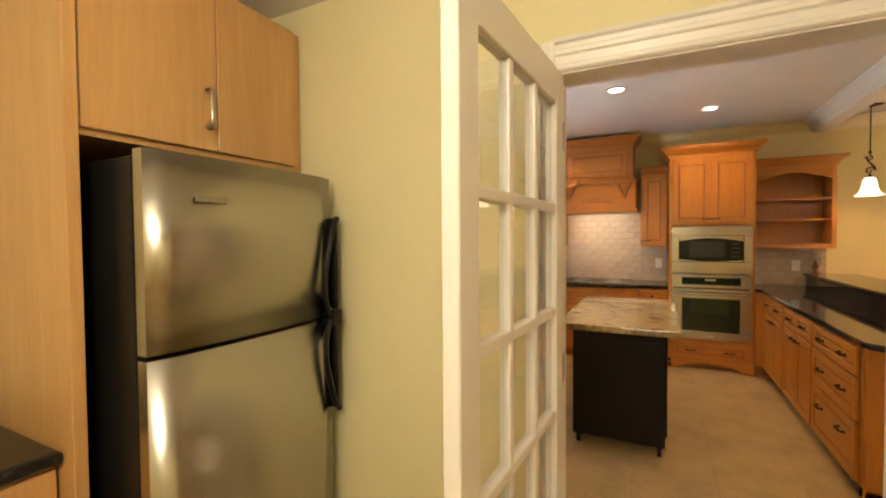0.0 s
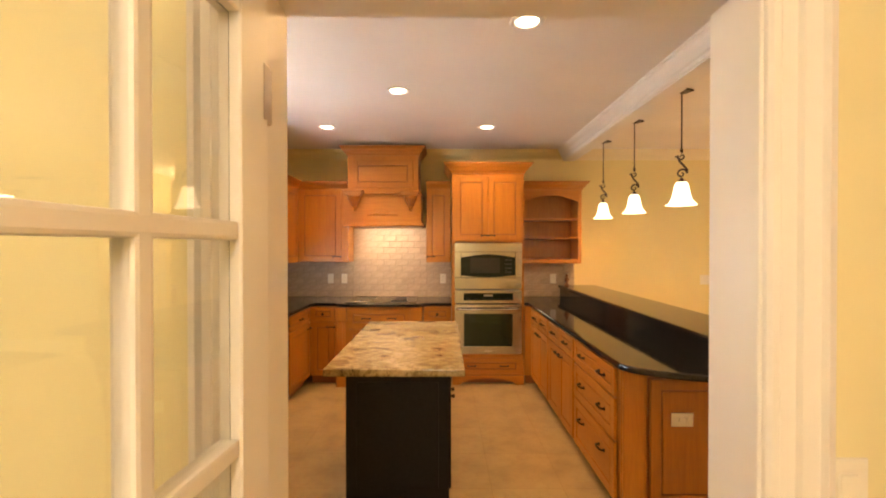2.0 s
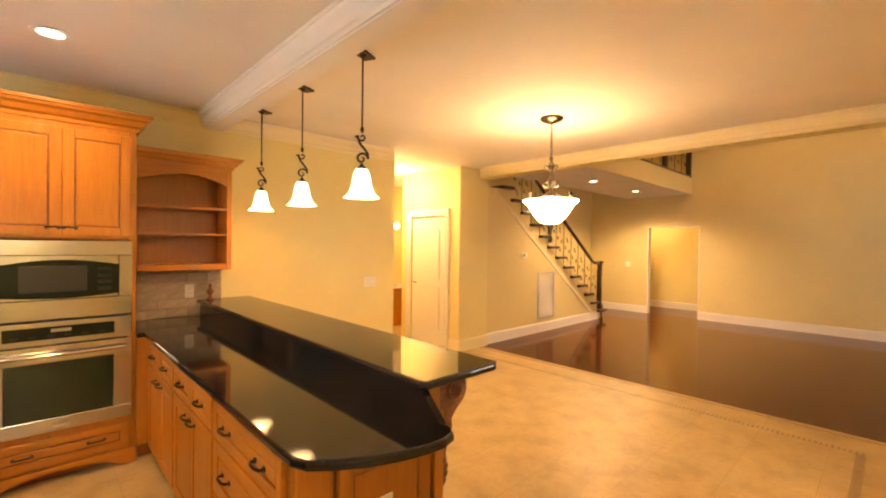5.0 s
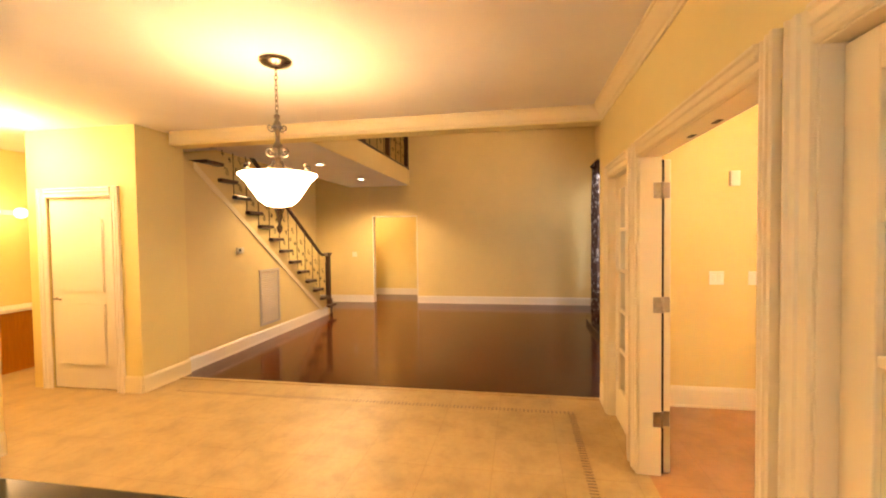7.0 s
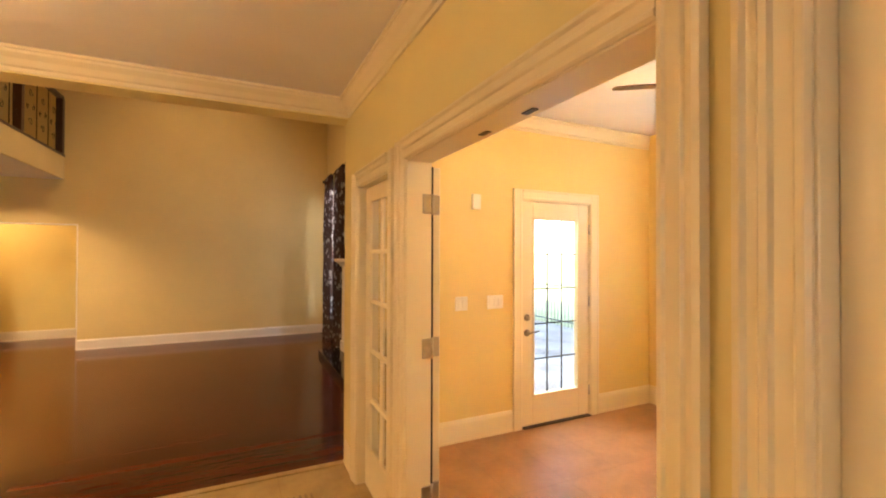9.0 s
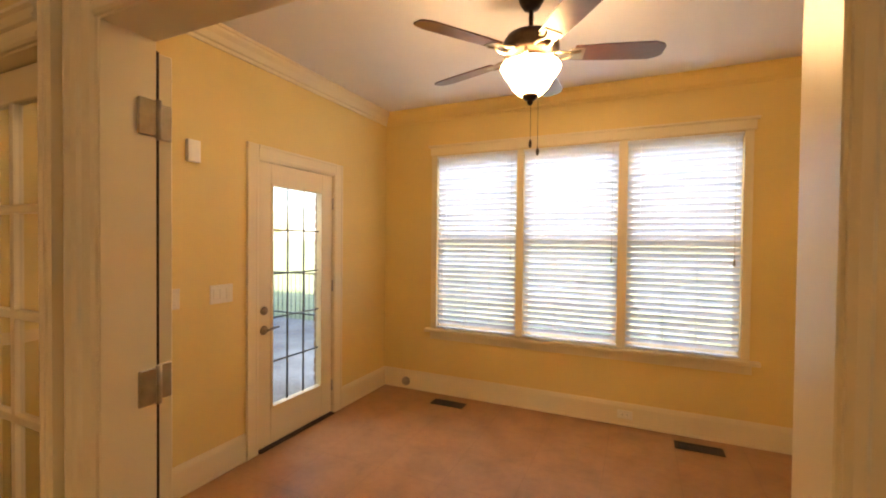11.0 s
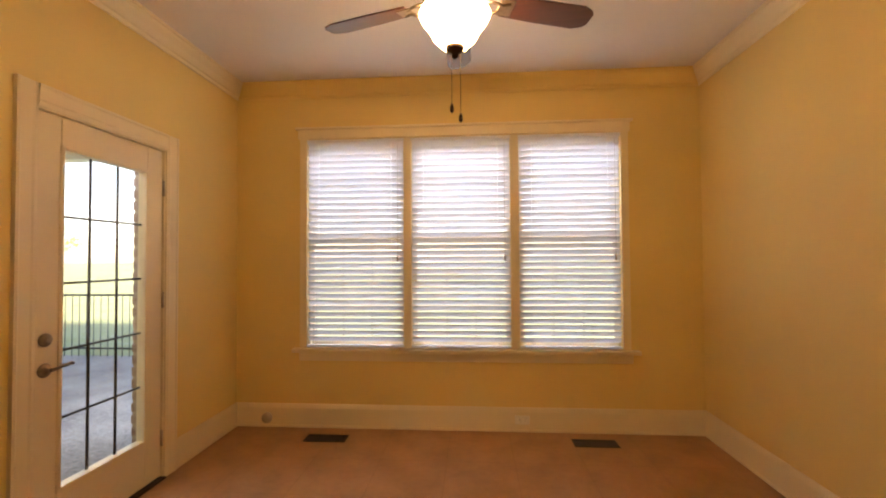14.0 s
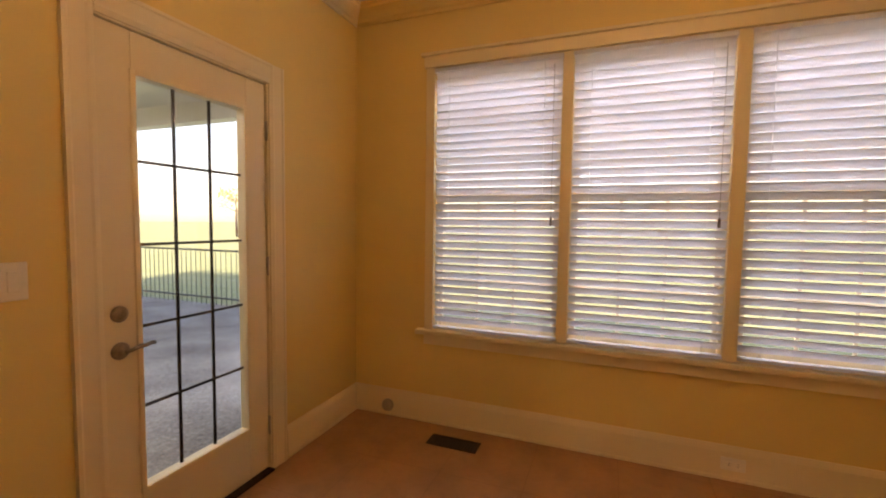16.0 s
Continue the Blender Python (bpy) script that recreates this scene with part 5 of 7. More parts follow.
t = thing("sink", (-1.13, 4.43, 0.7), "undermount stainless double sink", "sink")
bm = bmesh.new()
for a, b in ((SY0 - 0.01, 4.42), (4.44, SY1 + 0.01)):
    box(bm, SX0 - 0.01, SX1 + 0.01, a, b, 0.70, 0.705)
    for q in ((SX0 - 0.01, SX0 + 0.002, a, b), (SX1 - 0.002, SX1 + 0.01, a, b), (SX0, SX1, a, a + 0.012), (SX0, SX1, b - 0.012, b)):
        box(bm, *q, 0.705, 0.874)
part("basin", bm, STEEL, t, "", True)
t = thing("faucet", (-1.37, 4.43, 0.912), "satin nickel kitchen faucet", "faucet")
bm = bmesh.new()
lathe(bm, [(0.03, 0), (0.03, 0.012), (0.02, 0.02), (0.018, 0.10), (0.022, 0.11), (0.012, 0.13)], (0, 0, 0), 16)
part("base", bm, NICKEL, t)
bm = bmesh.new()
tube(bm, [(0, 0, 0.10), (0.03, 0.0, 0.17), (0.10, 0.01, 0.205), (0.17, 0.01, 0.20), (0.21, 0.01, 0.185), (0.22, 0.01, 0.16)], 0.013, 10)
part("spout", bm, NICKEL, t)
bm = bmesh.new()
tube(bm, [(0.0, 0.14, 0.02), (0, 0.14, 0.07), (0.0, 0.19, 0.085)], 0.009, 8)
lathe(bm, [(0.022, 0), (0.02, 0.015), (0.01, 0.03)], (0, 0.14, 0), 12)
part("lever", bm, NICKEL, t)
t = thing("cooktop", (-0.09, 6.4, 0.912), "black glass cooktop with steel edge", "cooktop")
bm = bmesh.new()
box(bm, -0.47, 0.29, 6.14, 6.66, 0.0 + 0.9125, 0.9185, 0.002)
part("glass_top", bm, OVENGLASS, t, "", True)
bm = bmesh.new()
for q in ((-0.48, 0.30, 6.13, 6.142), (-0.48, 0.30, 6.658, 6.67), (-0.48, -0.468, 6.142, 6.658), (0.288, 0.30, 6.142, 6.658)):
    box(bm, *q, 0.9125, 0.922, 0.002)
part("steel_edge", bm, STEEL, t, "", True)
for x, y, r in ((-0.29, 6.27, 0.075), (-0.29, 6.52, 0.1), (0.10, 6.27, 0.1), (0.10, 6.52, 0.075)):
    bm = bmesh.new()
    lathe(bm, [(r, 0), (r, 0.0006), (r - 0.004, 0.0006), (r - 0.004, 0)], (x, y, 0.9186), 24)
    part("burner_ring", bm, NICKEL, t, "", True)

# peninsula
t = thing("peninsula_cabinet", (1.85, 4.9, 0), "maple peninsula cabinet with drawers, doors and panelled end", "cabinet", "base cabinets")
carcass(t, 1.585, 2.085, 3.745, 6.15, 0.1, 0.875, (1.66, 2.085, 3.80, 6.15))
banks = [(3.79, 0.74, "drawers"), (4.56, 0.74, "doors"), (5.33, 0.74, "doors")]
for y, w, kind in banks:
    if kind == "drawers":
        for z, h in ((0.115, 0.325), (0.452, 0.235), (0.70, 0.16)):
            front(t, "drawer", f_p(1.585, y + w, z), w, h, [(w * 0.25, h - min(h / 2, 0.11), "pull"), (w * 0.75, h - min(h / 2, 0.11), "pull")], raised=False)
    else:
        for k in (0, 1):
            wy = w / 2 - 0.006
            front(t, "drawer", f_p(1.585, y + w - k * (w / 2), 0.71), wy, 0.15, [(wy / 2, 0.075, "pull")], raised=False)
            front(t, "door", f_p(1.585, y + w - k * (w / 2), 0.115), wy, 0.58, [(wy - 0.05 if k == 0 else 0.05, 0.53, "pull")])
bm = bmesh.new()
box(bm, 1.726, 2.164, 3.739, 3.745, 0.114, 0.826)
part("panel_backing", bm, GLAZE, t, "dark glazed line round the end panel", True)
front(t, "end_panel", f_n(1.735, 3.741, 0.123), 0.42, 0.694)
for x in (1.60, 2.19):
    bm = bmesh.new()
    box(bm, x - 0.012 if x < 2 else x - 0.005, x + 0.10 if x < 2 else x + 0.045, 3.722, 3.745, 0.0, 0.872, 0.004)
    part("corner_post", bm, MAPLE, t, "", True)
bm = bmesh.new()
box(bm, 1.585, 2.235, 3.722, 3.745, 0.0, 0.10, 0.004)
part("plinth", bm, MAPLE_H, t, "", True)
bm = bmesh.new()
box(bm, 1.60, 1.66, 3.83, 3.95, 0.02, 0.09, 0.003)
part("toe_vent", bm, BLACK, t, "", True)
bm = bmesh.new()
box(bm, 2.09, 2.235, 3.748, YN - 0.003, 0.0, 1.018, 0.002)
solid("bar_wall", bm, MAPLE, "maple half wall that carries the raised bar", "half wall", "", "thing")
arc = [(1.548, 6.15), (1.548, 3.80), (1.552, 3.70), (1.575, 3.645), (1.64, 3.59), (1.73, 3.535), (1.83, 3.495), (1.93, 3.47), (2.0, 3.468), (2.055, 3.485), (2.085, 3.53), (2.088, 3.60)]
slab("countertop", arc + [(2.088, YN - 0.003), (1.505, YN - 0.003), (1.505, 6.15)], 0.876, 0.912, "polished black granite peninsula countertop with a rounded end")
bm = bmesh.new()
curve = [(3.56, 0.913), (6.74, 0.913), (6.74, 1.019), (3.67, 1.019), (3.62, 0.97)]
extrude_poly(bm, [(y, z) for y, z in curve], 0.03, 0, Matrix.Translation((2.088, 0, 0)) @ pose(0, 0, 0, 0, 0, 90))
solid("bar_riser", bm, GRANITE, "black granite upstand below the raised bar", "upstand", "", "thing")
slab("raised_counter", [(2.035, YN - 0.003), (2.035, 3.655), (2.06, 3.63), (2.46, 3.63), (2.495, 3.655), (2.495, YN - 0.003)], 1.0195, 1.055, "polished black granite raised bar top")


def corbel(y):
    t = thing("bar_corbel", (2.236, y, 0.5), "carved brown scroll corbel under the bar top", "corbel", "bar corbels")
    bm = bmesh.new()
    prof = [(0.0, 0.0), (0.02, 0.0), (0.035, 0.03), (0.03, 0.07), (0.05, 0.12), (0.045, 0.17), (0.06, 0.22), (0.085, 0.27), (0.08, 0.31), (0.11, 0.345), (0.155, 0.38), (0.175, 0.42), (0.17, 0.46), (0.15, 0.49), (0.17, 0.50), (0.17, 0.518), (0.0, 0.518)]
    extrude_poly(bm, prof, 0.09, 0, Matrix.Translation((0, -0.045, 0)), 0.004)
    part("bracket", bm, CARVED, t)
    for s in (-1, 1):
        bm = bmesh.new()
        sp = []
        for k in range(34):
            a = k / 33 * 3.6 * math.pi
            r = 0.058 * (1 - k / 38)
            sp.append((0.095 + r * math.cos(a + 0.4), s * 0.05, 0.435 + r * math.sin(a + 0.4)))
        tube(bm, sp, 0.011, 6, taper=0.006)
        part("scroll", bm, CARVED, t)
        bm = bmesh.new()
        sp = []
        for k in range(22):
            a = -k / 21 * 2.6 * math.pi
            r = 0.03 * (1 - k / 26)
            sp.append((0.045 + r * math.cos(a), s * 0.049, 0.25 + r * math.sin(a)))
        tube(bm, sp, 0.008, 6, taper=0.005)
        part("scroll", bm, CARVED, t)
        for k in range(6):
            bm = bmesh.new()
            tmp = bmesh.new()
            bmesh.ops.create_icosphere(tmp, subdivisions=1, radius=1)
            merge(bm, tmp, 0, Matrix.Translation((0.03 + 0.012 * math.sin(k), s * 0.047, 0.05 + k * 0.03)) @ pose(0, 0, 0, 0, 30, 0) @ Matrix.Diagonal((0.012, 0.01, 0.022, 1)), True)
            part("leaf", bm, CARVED, t)
    return t


corbel(3.80)
for y in (4.8, 5.8):
    corbel(y)

# island
t = thing("kitchen_island", (0.34, 4.4, 0), "black island cart on casters with gold granite top", "kitchen island")
bm = bmesh.new()
box(bm, 0.05, 0.64, 3.83, 5.02, 0.075, 0.842, 0.004)
body = part("body", bm, BLACKWOOD, t, "", True)
bm = bmesh.new()
box(bm, 0.11, 0.58, 3.822, 3.832, 0.16, 0.77, 0.004)
part("end_panel", bm, BLACKWOOD, body, "", True)
for y in (3.9, 4.46):
    bm = bmesh.new()
    box(bm, 0.638, 0.652, y, y + 0.52, 0.12, 0.8, 0.004)
    d = part("door", bm, BLACKWOOD, t, "", True)
    knob(d, Matrix.Translation((0.652, y + (0.47 if y < 4 else 0.05), 0.5)) @ pose(0, 0, 0, 0, 0, 90))
for x in (0.085, 0.605):
    for y in (3.87, 4.98):
        bm = bmesh.new()
        box(bm, x - 0.02, x + 0.02, y - 0.02, y + 0.02, 0.055, 0.078, 0.003)
        cyl(bm, (x - 0.012, y, 0.03), (x + 0.012, y, 0.03), 0.03, None, 16)
        part("caster", bm, BLACK, t, "", True)
bm = bmesh.new()
box(bm, -0.04, 0.725, 3.68, 5.14, 0.843, 0.885, 0.008)
part("granite_top", bm, GOLD, t, "gold and brown speckled granite top", True)


# ---- pantry ----
t = thing("refrigerator", (-0.95, 1.68, 0), "stainless top-freezer refrigerator with black side and handles", "refrigerator")
bm = bmesh.new()
box(bm, -1.38, -0.64, 1.335, 2.035, 0.03, 1.70, 0.006)
part("case", bm, BLACK, t, "black painted case", True)


def fridge_door(z0, z1):
    bm = bmesh.new()
    n = 10
    pts = []
    for k in range(n + 1):
        v = k / n
        pts.append((1.335 + 0.70 * v, -0.595 + 0.028 * math.sin(math.pi * v) ** 0.5))
    outline = [(y, x) for y, x in pts] + [(2.035, -0.635), (1.335, -0.635)]
    a = [bm.verts.new((x, y, z0)) for y, x in outline]
    b = [bm.verts.new((x, y, z1)) for y, x in outline]
    bm.faces.new(a)
    bm.faces.new(b[::-1])
    for i in range(len(a)):
        f = bm.faces.new((a[i], a[(i + 1) % len(a)], b[(i + 1) % len(a)], b[i]))
        f.smooth = i < n
    bmesh.ops.recalc_face_normals(bm, faces=bm.faces[:])
    return part("door", bm, STEEL_DOOR, t, "", True)


up, low = fridge_door(1.172, 1.715), fridge_door(0.09, 1.158)
for d, z0, z1 in ((up, 1.18, 1.56), (low, 0.79, 1.15)):
    bm = bmesh.new()
    k0, k1 = (z0, z1) if d is up else (z1, z0)
    g = k1 - k0
    tube(bm, [(-0.59, 1.99, k0), (-0.55, 1.985, k0), (-0.56, 1.978, k0 + g * 0.08), (-0.56, 1.965, k0 + g * 0.22), (-0.56, 1.968, k0 + g * 0.42), (-0.56, 1.986, k0 + g * 0.65), (-0.56, 2.013, k0 + g * 0.88), (-0.56, 2.04, k0 + g)], 0.0115, 10)
    # straight black strip along the door's north edge
    box(bm, -0.632, -0.566, 2.036, 2.050, min(k0, k1), max(k0, k1), 0.008)
    box(bm, -0.60, -0.54, 1.985, 2.04, k0 - 0.016, k0 + 0.016, 0.006)
    part("handle", bm, BLACK, d, "black curved handle and a black strip along the door edge", True)
bm = bmesh.new()
box(bm, -0.5715, -0.566, 1.46, 1.56, 1.585, 1.603, 0.001)
part("badge", bm, NICKEL, up, "", True)
bm = bmesh.new()
box(bm, -0.62, -0.60, 1.35, 2.02, 0.03, 0.085, 0.003)
part("kick_grille", bm, BLACK, t, "", True)

t = thing("wall_cabinet", (-1.1, 1.67, 1.77), "pale maple slab-door cabinet above the refrigerator", "cabinet")
bm = bmesh.new()
box(bm, XW + 0.003, -0.82, 1.29, 2.11, 1.765, 2.36, 0.002)
part("body", bm, PALE, t, "", True)
for y0, y1, hy in ((1.295, 1.70, 1.66), (1.704, 2.06, None)):
    bm = bmesh.new()
    box(bm, -0.82, -0.80, y0, y1, 1.785, 2.355, 0.003)
    d = part("door", bm, PALE, t, "", True)
    if hy:
        bm = bmesh.new()
        tube(bm, [(-0.80, hy, 1.86), (-0.772, hy, 1.86), (-0.768, hy, 1.87), (-0.768, hy, 1.98), (-0.772, hy, 1.99), (-0.80, hy, 1.99)], 0.006, 8)
        part("handle", bm, NICKEL, d, "nickel bar handle", True)
bm = bmesh.new()
box(bm, XW + 0.003, -0.79, 1.255, 1.288, 0.0, 2.36, 0.002)
solid("end_panel", bm, PALE, "pale maple panel beside the refrigerator", "panel", "", "thing")
t = thing("base_cabinet", (-1.15, 0.6, 0), "pale maple base cabinet in the pantry", "cabinet")
bm = bmesh.new()
box(bm, XW + 0.003, -0.88, -0.3, 1.25, 0.1, 0.872, 0.002)
part("body", bm, PALE, t, "", True)
for y in (-0.29, 0.225, 0.74):
    bm = bmesh.new()
    box(bm, -0.88, -0.86, y, y + 0.505, 0.12, 0.86, 0.003)
    part("door", bm, PALE, t, "", True)
bm = bmesh.new()
box(bm, XW + 0.01, -0.95, -0.3, 1.25, 0, 0.1)
part("toe_kick", bm, BLACK, t, "", True)
slab("countertop", [(XW + 0.002, -0.3), (-0.84, -0.3), (-0.84, 1.252), (XW + 0.002, 1.252)], 0.874, 0.912, "dark stone pantry countertop")
t = thing("tall_cabinet", (1.6, 1.7, 0), "tall maple cabinet beside the light switch", "cabinet")
bm = bmesh.new()
box(bm, 1.385, 1.885, 1.45, 2.112, 0.0, 2.36, 0.003)
part("body", bm, PALE, t, "", True)
bm = bmesh.new()
box(bm, 1.365, 1.385, 1.46, 2.10, 0.1, 2.35, 0.003)
part("door", bm, PALE, t, "", True)
t = thing("ceiling_light", (0.4, 0.2, PAN_CEIL), "round frosted ceiling light in the pantry", "ceiling light")
bm = bmesh.new()
lathe(bm, [(0.15, -0.02), (0.16, -0.001), (0.02, -0.001)], (0, 0, 0), 24)
part("base", bm, NICKEL, t)
bm = bmesh.new()
lathe(bm, [(0.01, -0.09), (0.08, -0.08), (0.13, -0.05), (0.148, -0.02)], (0, 0, 0), 24)
part("shade", bm, SHADE, t)


def wall_plate(name, m, w, h, label, category, group="", rockers=1, kind="switch"):
    """A cover plate; local x along the wall, z up, proud to -y, centred."""
    t = thing(name, tuple(m.translation), label, category, group)
    bm = bmesh.new()
    box(bm, -w / 2, w / 2, -0.006, 0, -h / 2, h / 2, 0.0025, 0, m)
    pl = part("plate", bm, PLATE, t, "", True)
    for k in range(rockers):
        x = (k - (rockers - 1) / 2) * 0.046
        bm = bmesh.new()
        if kind == "switch":
            box(bm, x - 0.016, x + 0.016, -0.0095, -0.005, -0.033, 0.033, 0.002, 0, m)
            part("rocker", bm, PLATE, t, "", True)
        else:
            for z in (-0.02, 0.02):
                box(bm, x - 0.015, x + 0.015, -0.0085, -0.005, z - 0.014, z + 0.014, 0.003, 0, m)
            part("socket", bm, PLATE, t, "", True)
            bm = bmesh.new()
            for z in (-0.02, 0.02):
                for dx in (-0.006, 0.006):
                    box(bm, x + dx - 0.001, x + dx + 0.001, -0.0092, -0.008, z - 0.002, z + 0.006, 0, 0, m)
            part("slot", bm, BLACK, t, "", True)
    return t


wall_plate("light_switch", Matrix.Translation((1.288, YS - TH - 0.006, 1.13)), 0.072, 0.118, "white rocker switch beside the pantry doorway", "switch")
wall_plate("outlet", Matrix.Translation((1.905, 3.722, 0.60)) @ pose(0, 0, 0, 0, 90, 0), 0.075, 0.12, "white outlet on the peninsula end panel", "outlet", "", 1, "outlet")
for x, r, k in ((-0.63, 1, "outlet"), (-0.80, 1, "switch"), (0.6, 1, "outlet"), (1.97, 1, "outlet")):
    wall_plate("outlet" if k == "outlet" else "light_switch", Matrix.Translation((x, YN - 0.0125, 1.135)), 0.072, 0.118, "white plate on the tile backsplash", k if k == "outlet" else "switch", "backsplash plates", r, k)
for y in (5.25, 5.6):
    wall_plate("outlet", f_w(XW + 0.0125, y, 1.145), 0.072, 0.118, "white plate on the tile backsplash", "outlet", "backsplash plates", 1, "outlet")
wall_plate("light_switch", Matrix.Translation((3.89, YN, 1.12)), 0.165, 0.118, "triple cream switch plate on the yellow wall", "switch", "", 3)
for y, r in ((1.30, 2), (0.965, 3)):
    wall_plate("light_switch", f_p(5.89, y, 1.165), 0.072 + 0.046 * (r - 1), 0.118, "white switch plate near the outer door", "switch", "sunroom switches", r)
wall_plate("outlet", Matrix.Translation((3.55, -0.985 + 0.021, 0.1)) @ pose(0, 0, 0, 0, 0, 180) @ pose(0, 0, 0, 0, 90, 0), 0.07, 0.115, "white outlet set in the sunroom baseboard", "outlet", "", 1, "outlet")
wall_plate("light_switch", f_p(11.48, 6.9, 1.15), 0.12, 0.118, "white switch plate beside the hall opening", "switch", "", 2)
bm = bmesh.new()
box(bm, 5.862, 5.89, 1.125, 1.205, 1.97, 2.10, 0.006)
solid("door_chime", bm, PLATE, "small white chime box high on the wall", "chime", "", "thing")
t = thing("plug_in_freshener", (5.60, -0.95, 0.05), "grey plug-in gadget at the baseboard", "plug-in")
bm = bmesh.new()
lathe(bm, [(0.03, 0), (0.042, 0.006), (0.044, 0.02), (0.036, 0.036), (0.015, 0.042)], (0, 0, 0), 18)
bmesh.ops.transform(bm, matrix=pose(5.61, -0.963, 0.085, -90, 0, 0), verts=bm.verts[:])
part("body", bm, NICKEL, t, "", True)


def register(x, y, label):
    t = thing("floor_register", (x, y, 0), label, "floor vent", "sunroom floor registers")
    bm = bmesh.new()
    for q in ((-0.16, 0.16, -0.065, -0.05), (-0.16, 0.16, 0.05, 0.065), (-0.16, -0.145, -0.05, 0.05), (0.145, 0.16, -0.05, 0.05)):
        box(bm, *q, 0.0005, 0.005, 0.001)
    part("frame", bm, BRONZE, t)
    bm = bmesh.new()
    box(bm, -0.145, 0.145, -0.05, 0.05, 0.0005, 0.0015)
    part("well", bm, BLACK, t)
    for k in range(15):
        bm = bmesh.new()
        u = -0.135 + 0.27 * k / 14
        box(bm, u - 0.003, u + 0.003, -0.05, 0.05, 0.0018, 0.004)
        part("louvre", bm, BRONZE, t)


register(5.057, -0.775, "dark bronze floor register near the window")
register(3.037, -0.79, "dark bronze floor register near the window")

# ---- lamps ----
def can(x, y, z):
    t = thing("recessed_light", (x, y, z), "lit recessed ceiling downlight with white trim", "ceiling light", "recessed lights")
    bm = bmesh.new()
    lathe(bm, [(0.062, -0.001), (0.064, -0.006), (0.09, -0.006), (0.093, -0.001)], (0, 0, 0), 24)
    part("trim_ring", bm, VINYL, t)
    bm = bmesh.new()
    lathe(bm, [(0.001, -0.005), (0.06, -0.004), (0.062, -0.001), (0.001, -0.001)], (0, 0, 0), 20)
    part("bulb", bm, CANGLOW, t)
    return t


for x, y in K_CANS[:4]:
    can(x, y, CEIL)
for x, y in L_CANS:
    can(x, y, 2.75)
for x, y in H_CANS:
    can(x, y, HIGH)
t = thing("recessed_light", (*K_CANS[4], CEIL), "unlit recessed eyeball downlight near the window", "ceiling light", "recessed lights")
bm = bmesh.new()
lathe(bm, [(0.062, -0.001), (0.064, -0.008), (0.09, -0.006), (0.093, -0.001)], (0, 0, 0), 24)
part("trim_ring", bm, VINYL, t)
bm = bmesh.new()
lathe(bm, [(0.001, -0.016), (0.04, -0.012), (0.06, -0.003), (0.001, -0.001)], (0, 0, 0), 20)
part("eyeball", bm, NICKEL, t)


def spiral(cx, cz, r0, turns, start, n=22, y=0.0, shrink=0.85):
    return [(cx + r0 * (1 - shrink * k / n) * math.cos(start + turns * 2 * math.pi * k / n), y, cz + r0 * (1 - shrink * k / n) * math.sin(start + turns * 2 * math.pi * k / n)) for k in range(n + 1)]


def pendant(x, y):
    t = thing("pendant_light", (x, y, CEIL), "lit bell-shaped pendant with a dark scroll stem over the bar", "pendant light", "bar pendants", rz=25)
    bm = bmesh.new()
    box(bm, -0.085, 0.085, -0.04, 0.04, -0.016, -0.001, 0.006)
    lathe(bm, [(0.008, -0.035), (0.02, -0.025), (0.022, -0.014)], (0, 0, 0), 12)
    part("canopy", bm, BRONZE, t)
    bm = bmesh.new()
    cyl(bm, (0, 0, -0.03), (0, 0, -0.46), 0.005, None, 8)
    lathe(bm, [(0.005, -0.482), (0.011, -0.472), (0.011, -0.455), (0.005, -0.445)], (0, 0, 0), 10)
    part("stem", bm, BRONZE, t)
    bm = bmesh.new()
    up = spiral(0.0, -0.510, 0.028, 1.1, math.pi * 0.9)
    dn = spiral(0.0, -0.640, 0.038, 1.25, 0.0)
    tube(bm, up, 0.007, 7, taper=0.004)
    tube(bm, dn, 0.008, 7, taper=0.0045)
    tube(bm, [(-0.042, 0, -0.512), up[0], (-0.014, 0, -0.545), (0.016, 0, -0.582), (0.036, 0, -0.61), dn[0]], 0.008, 7)
    cyl(bm, (0, 0, -0.475), (0.004, 0, -0.485), 0.006, None, 6)
    bmesh.ops.transform(bm, matrix=pose(0, 0, 0, 0, 0, -62), verts=bm.verts[:])
    part("scroll", bm, BRONZE, t)
    bm = bmesh.new()
    lathe(bm, [(0.030, -0.712), (0.030, -0.695), (0.012, -0.682), (0.010, -0.67)], (0, 0, 0), 14)
    part("socket_cap", bm, BRONZE, t)
    bm = bmesh.new()
    lathe(bm, [(0.036, -0.705), (0.048, -0.73), (0.055, -0.77), (0.062, -0.81), (0.075, -0.845), (0.095, -0.868), (0.108, -0.876), (0.103, -0.879), (0.07, -0.852), (0.056, -0.81), (0.049, -0.77), (0.042, -0.73), (0.030, -0.712)], (0, 0, 0), 30, wave=0.035, waves=6)
    part("shade", bm, SHADE, t, "frosted white glass bell shade")
    return t


for x, y in PENDANTS:
    pendant(x, y)

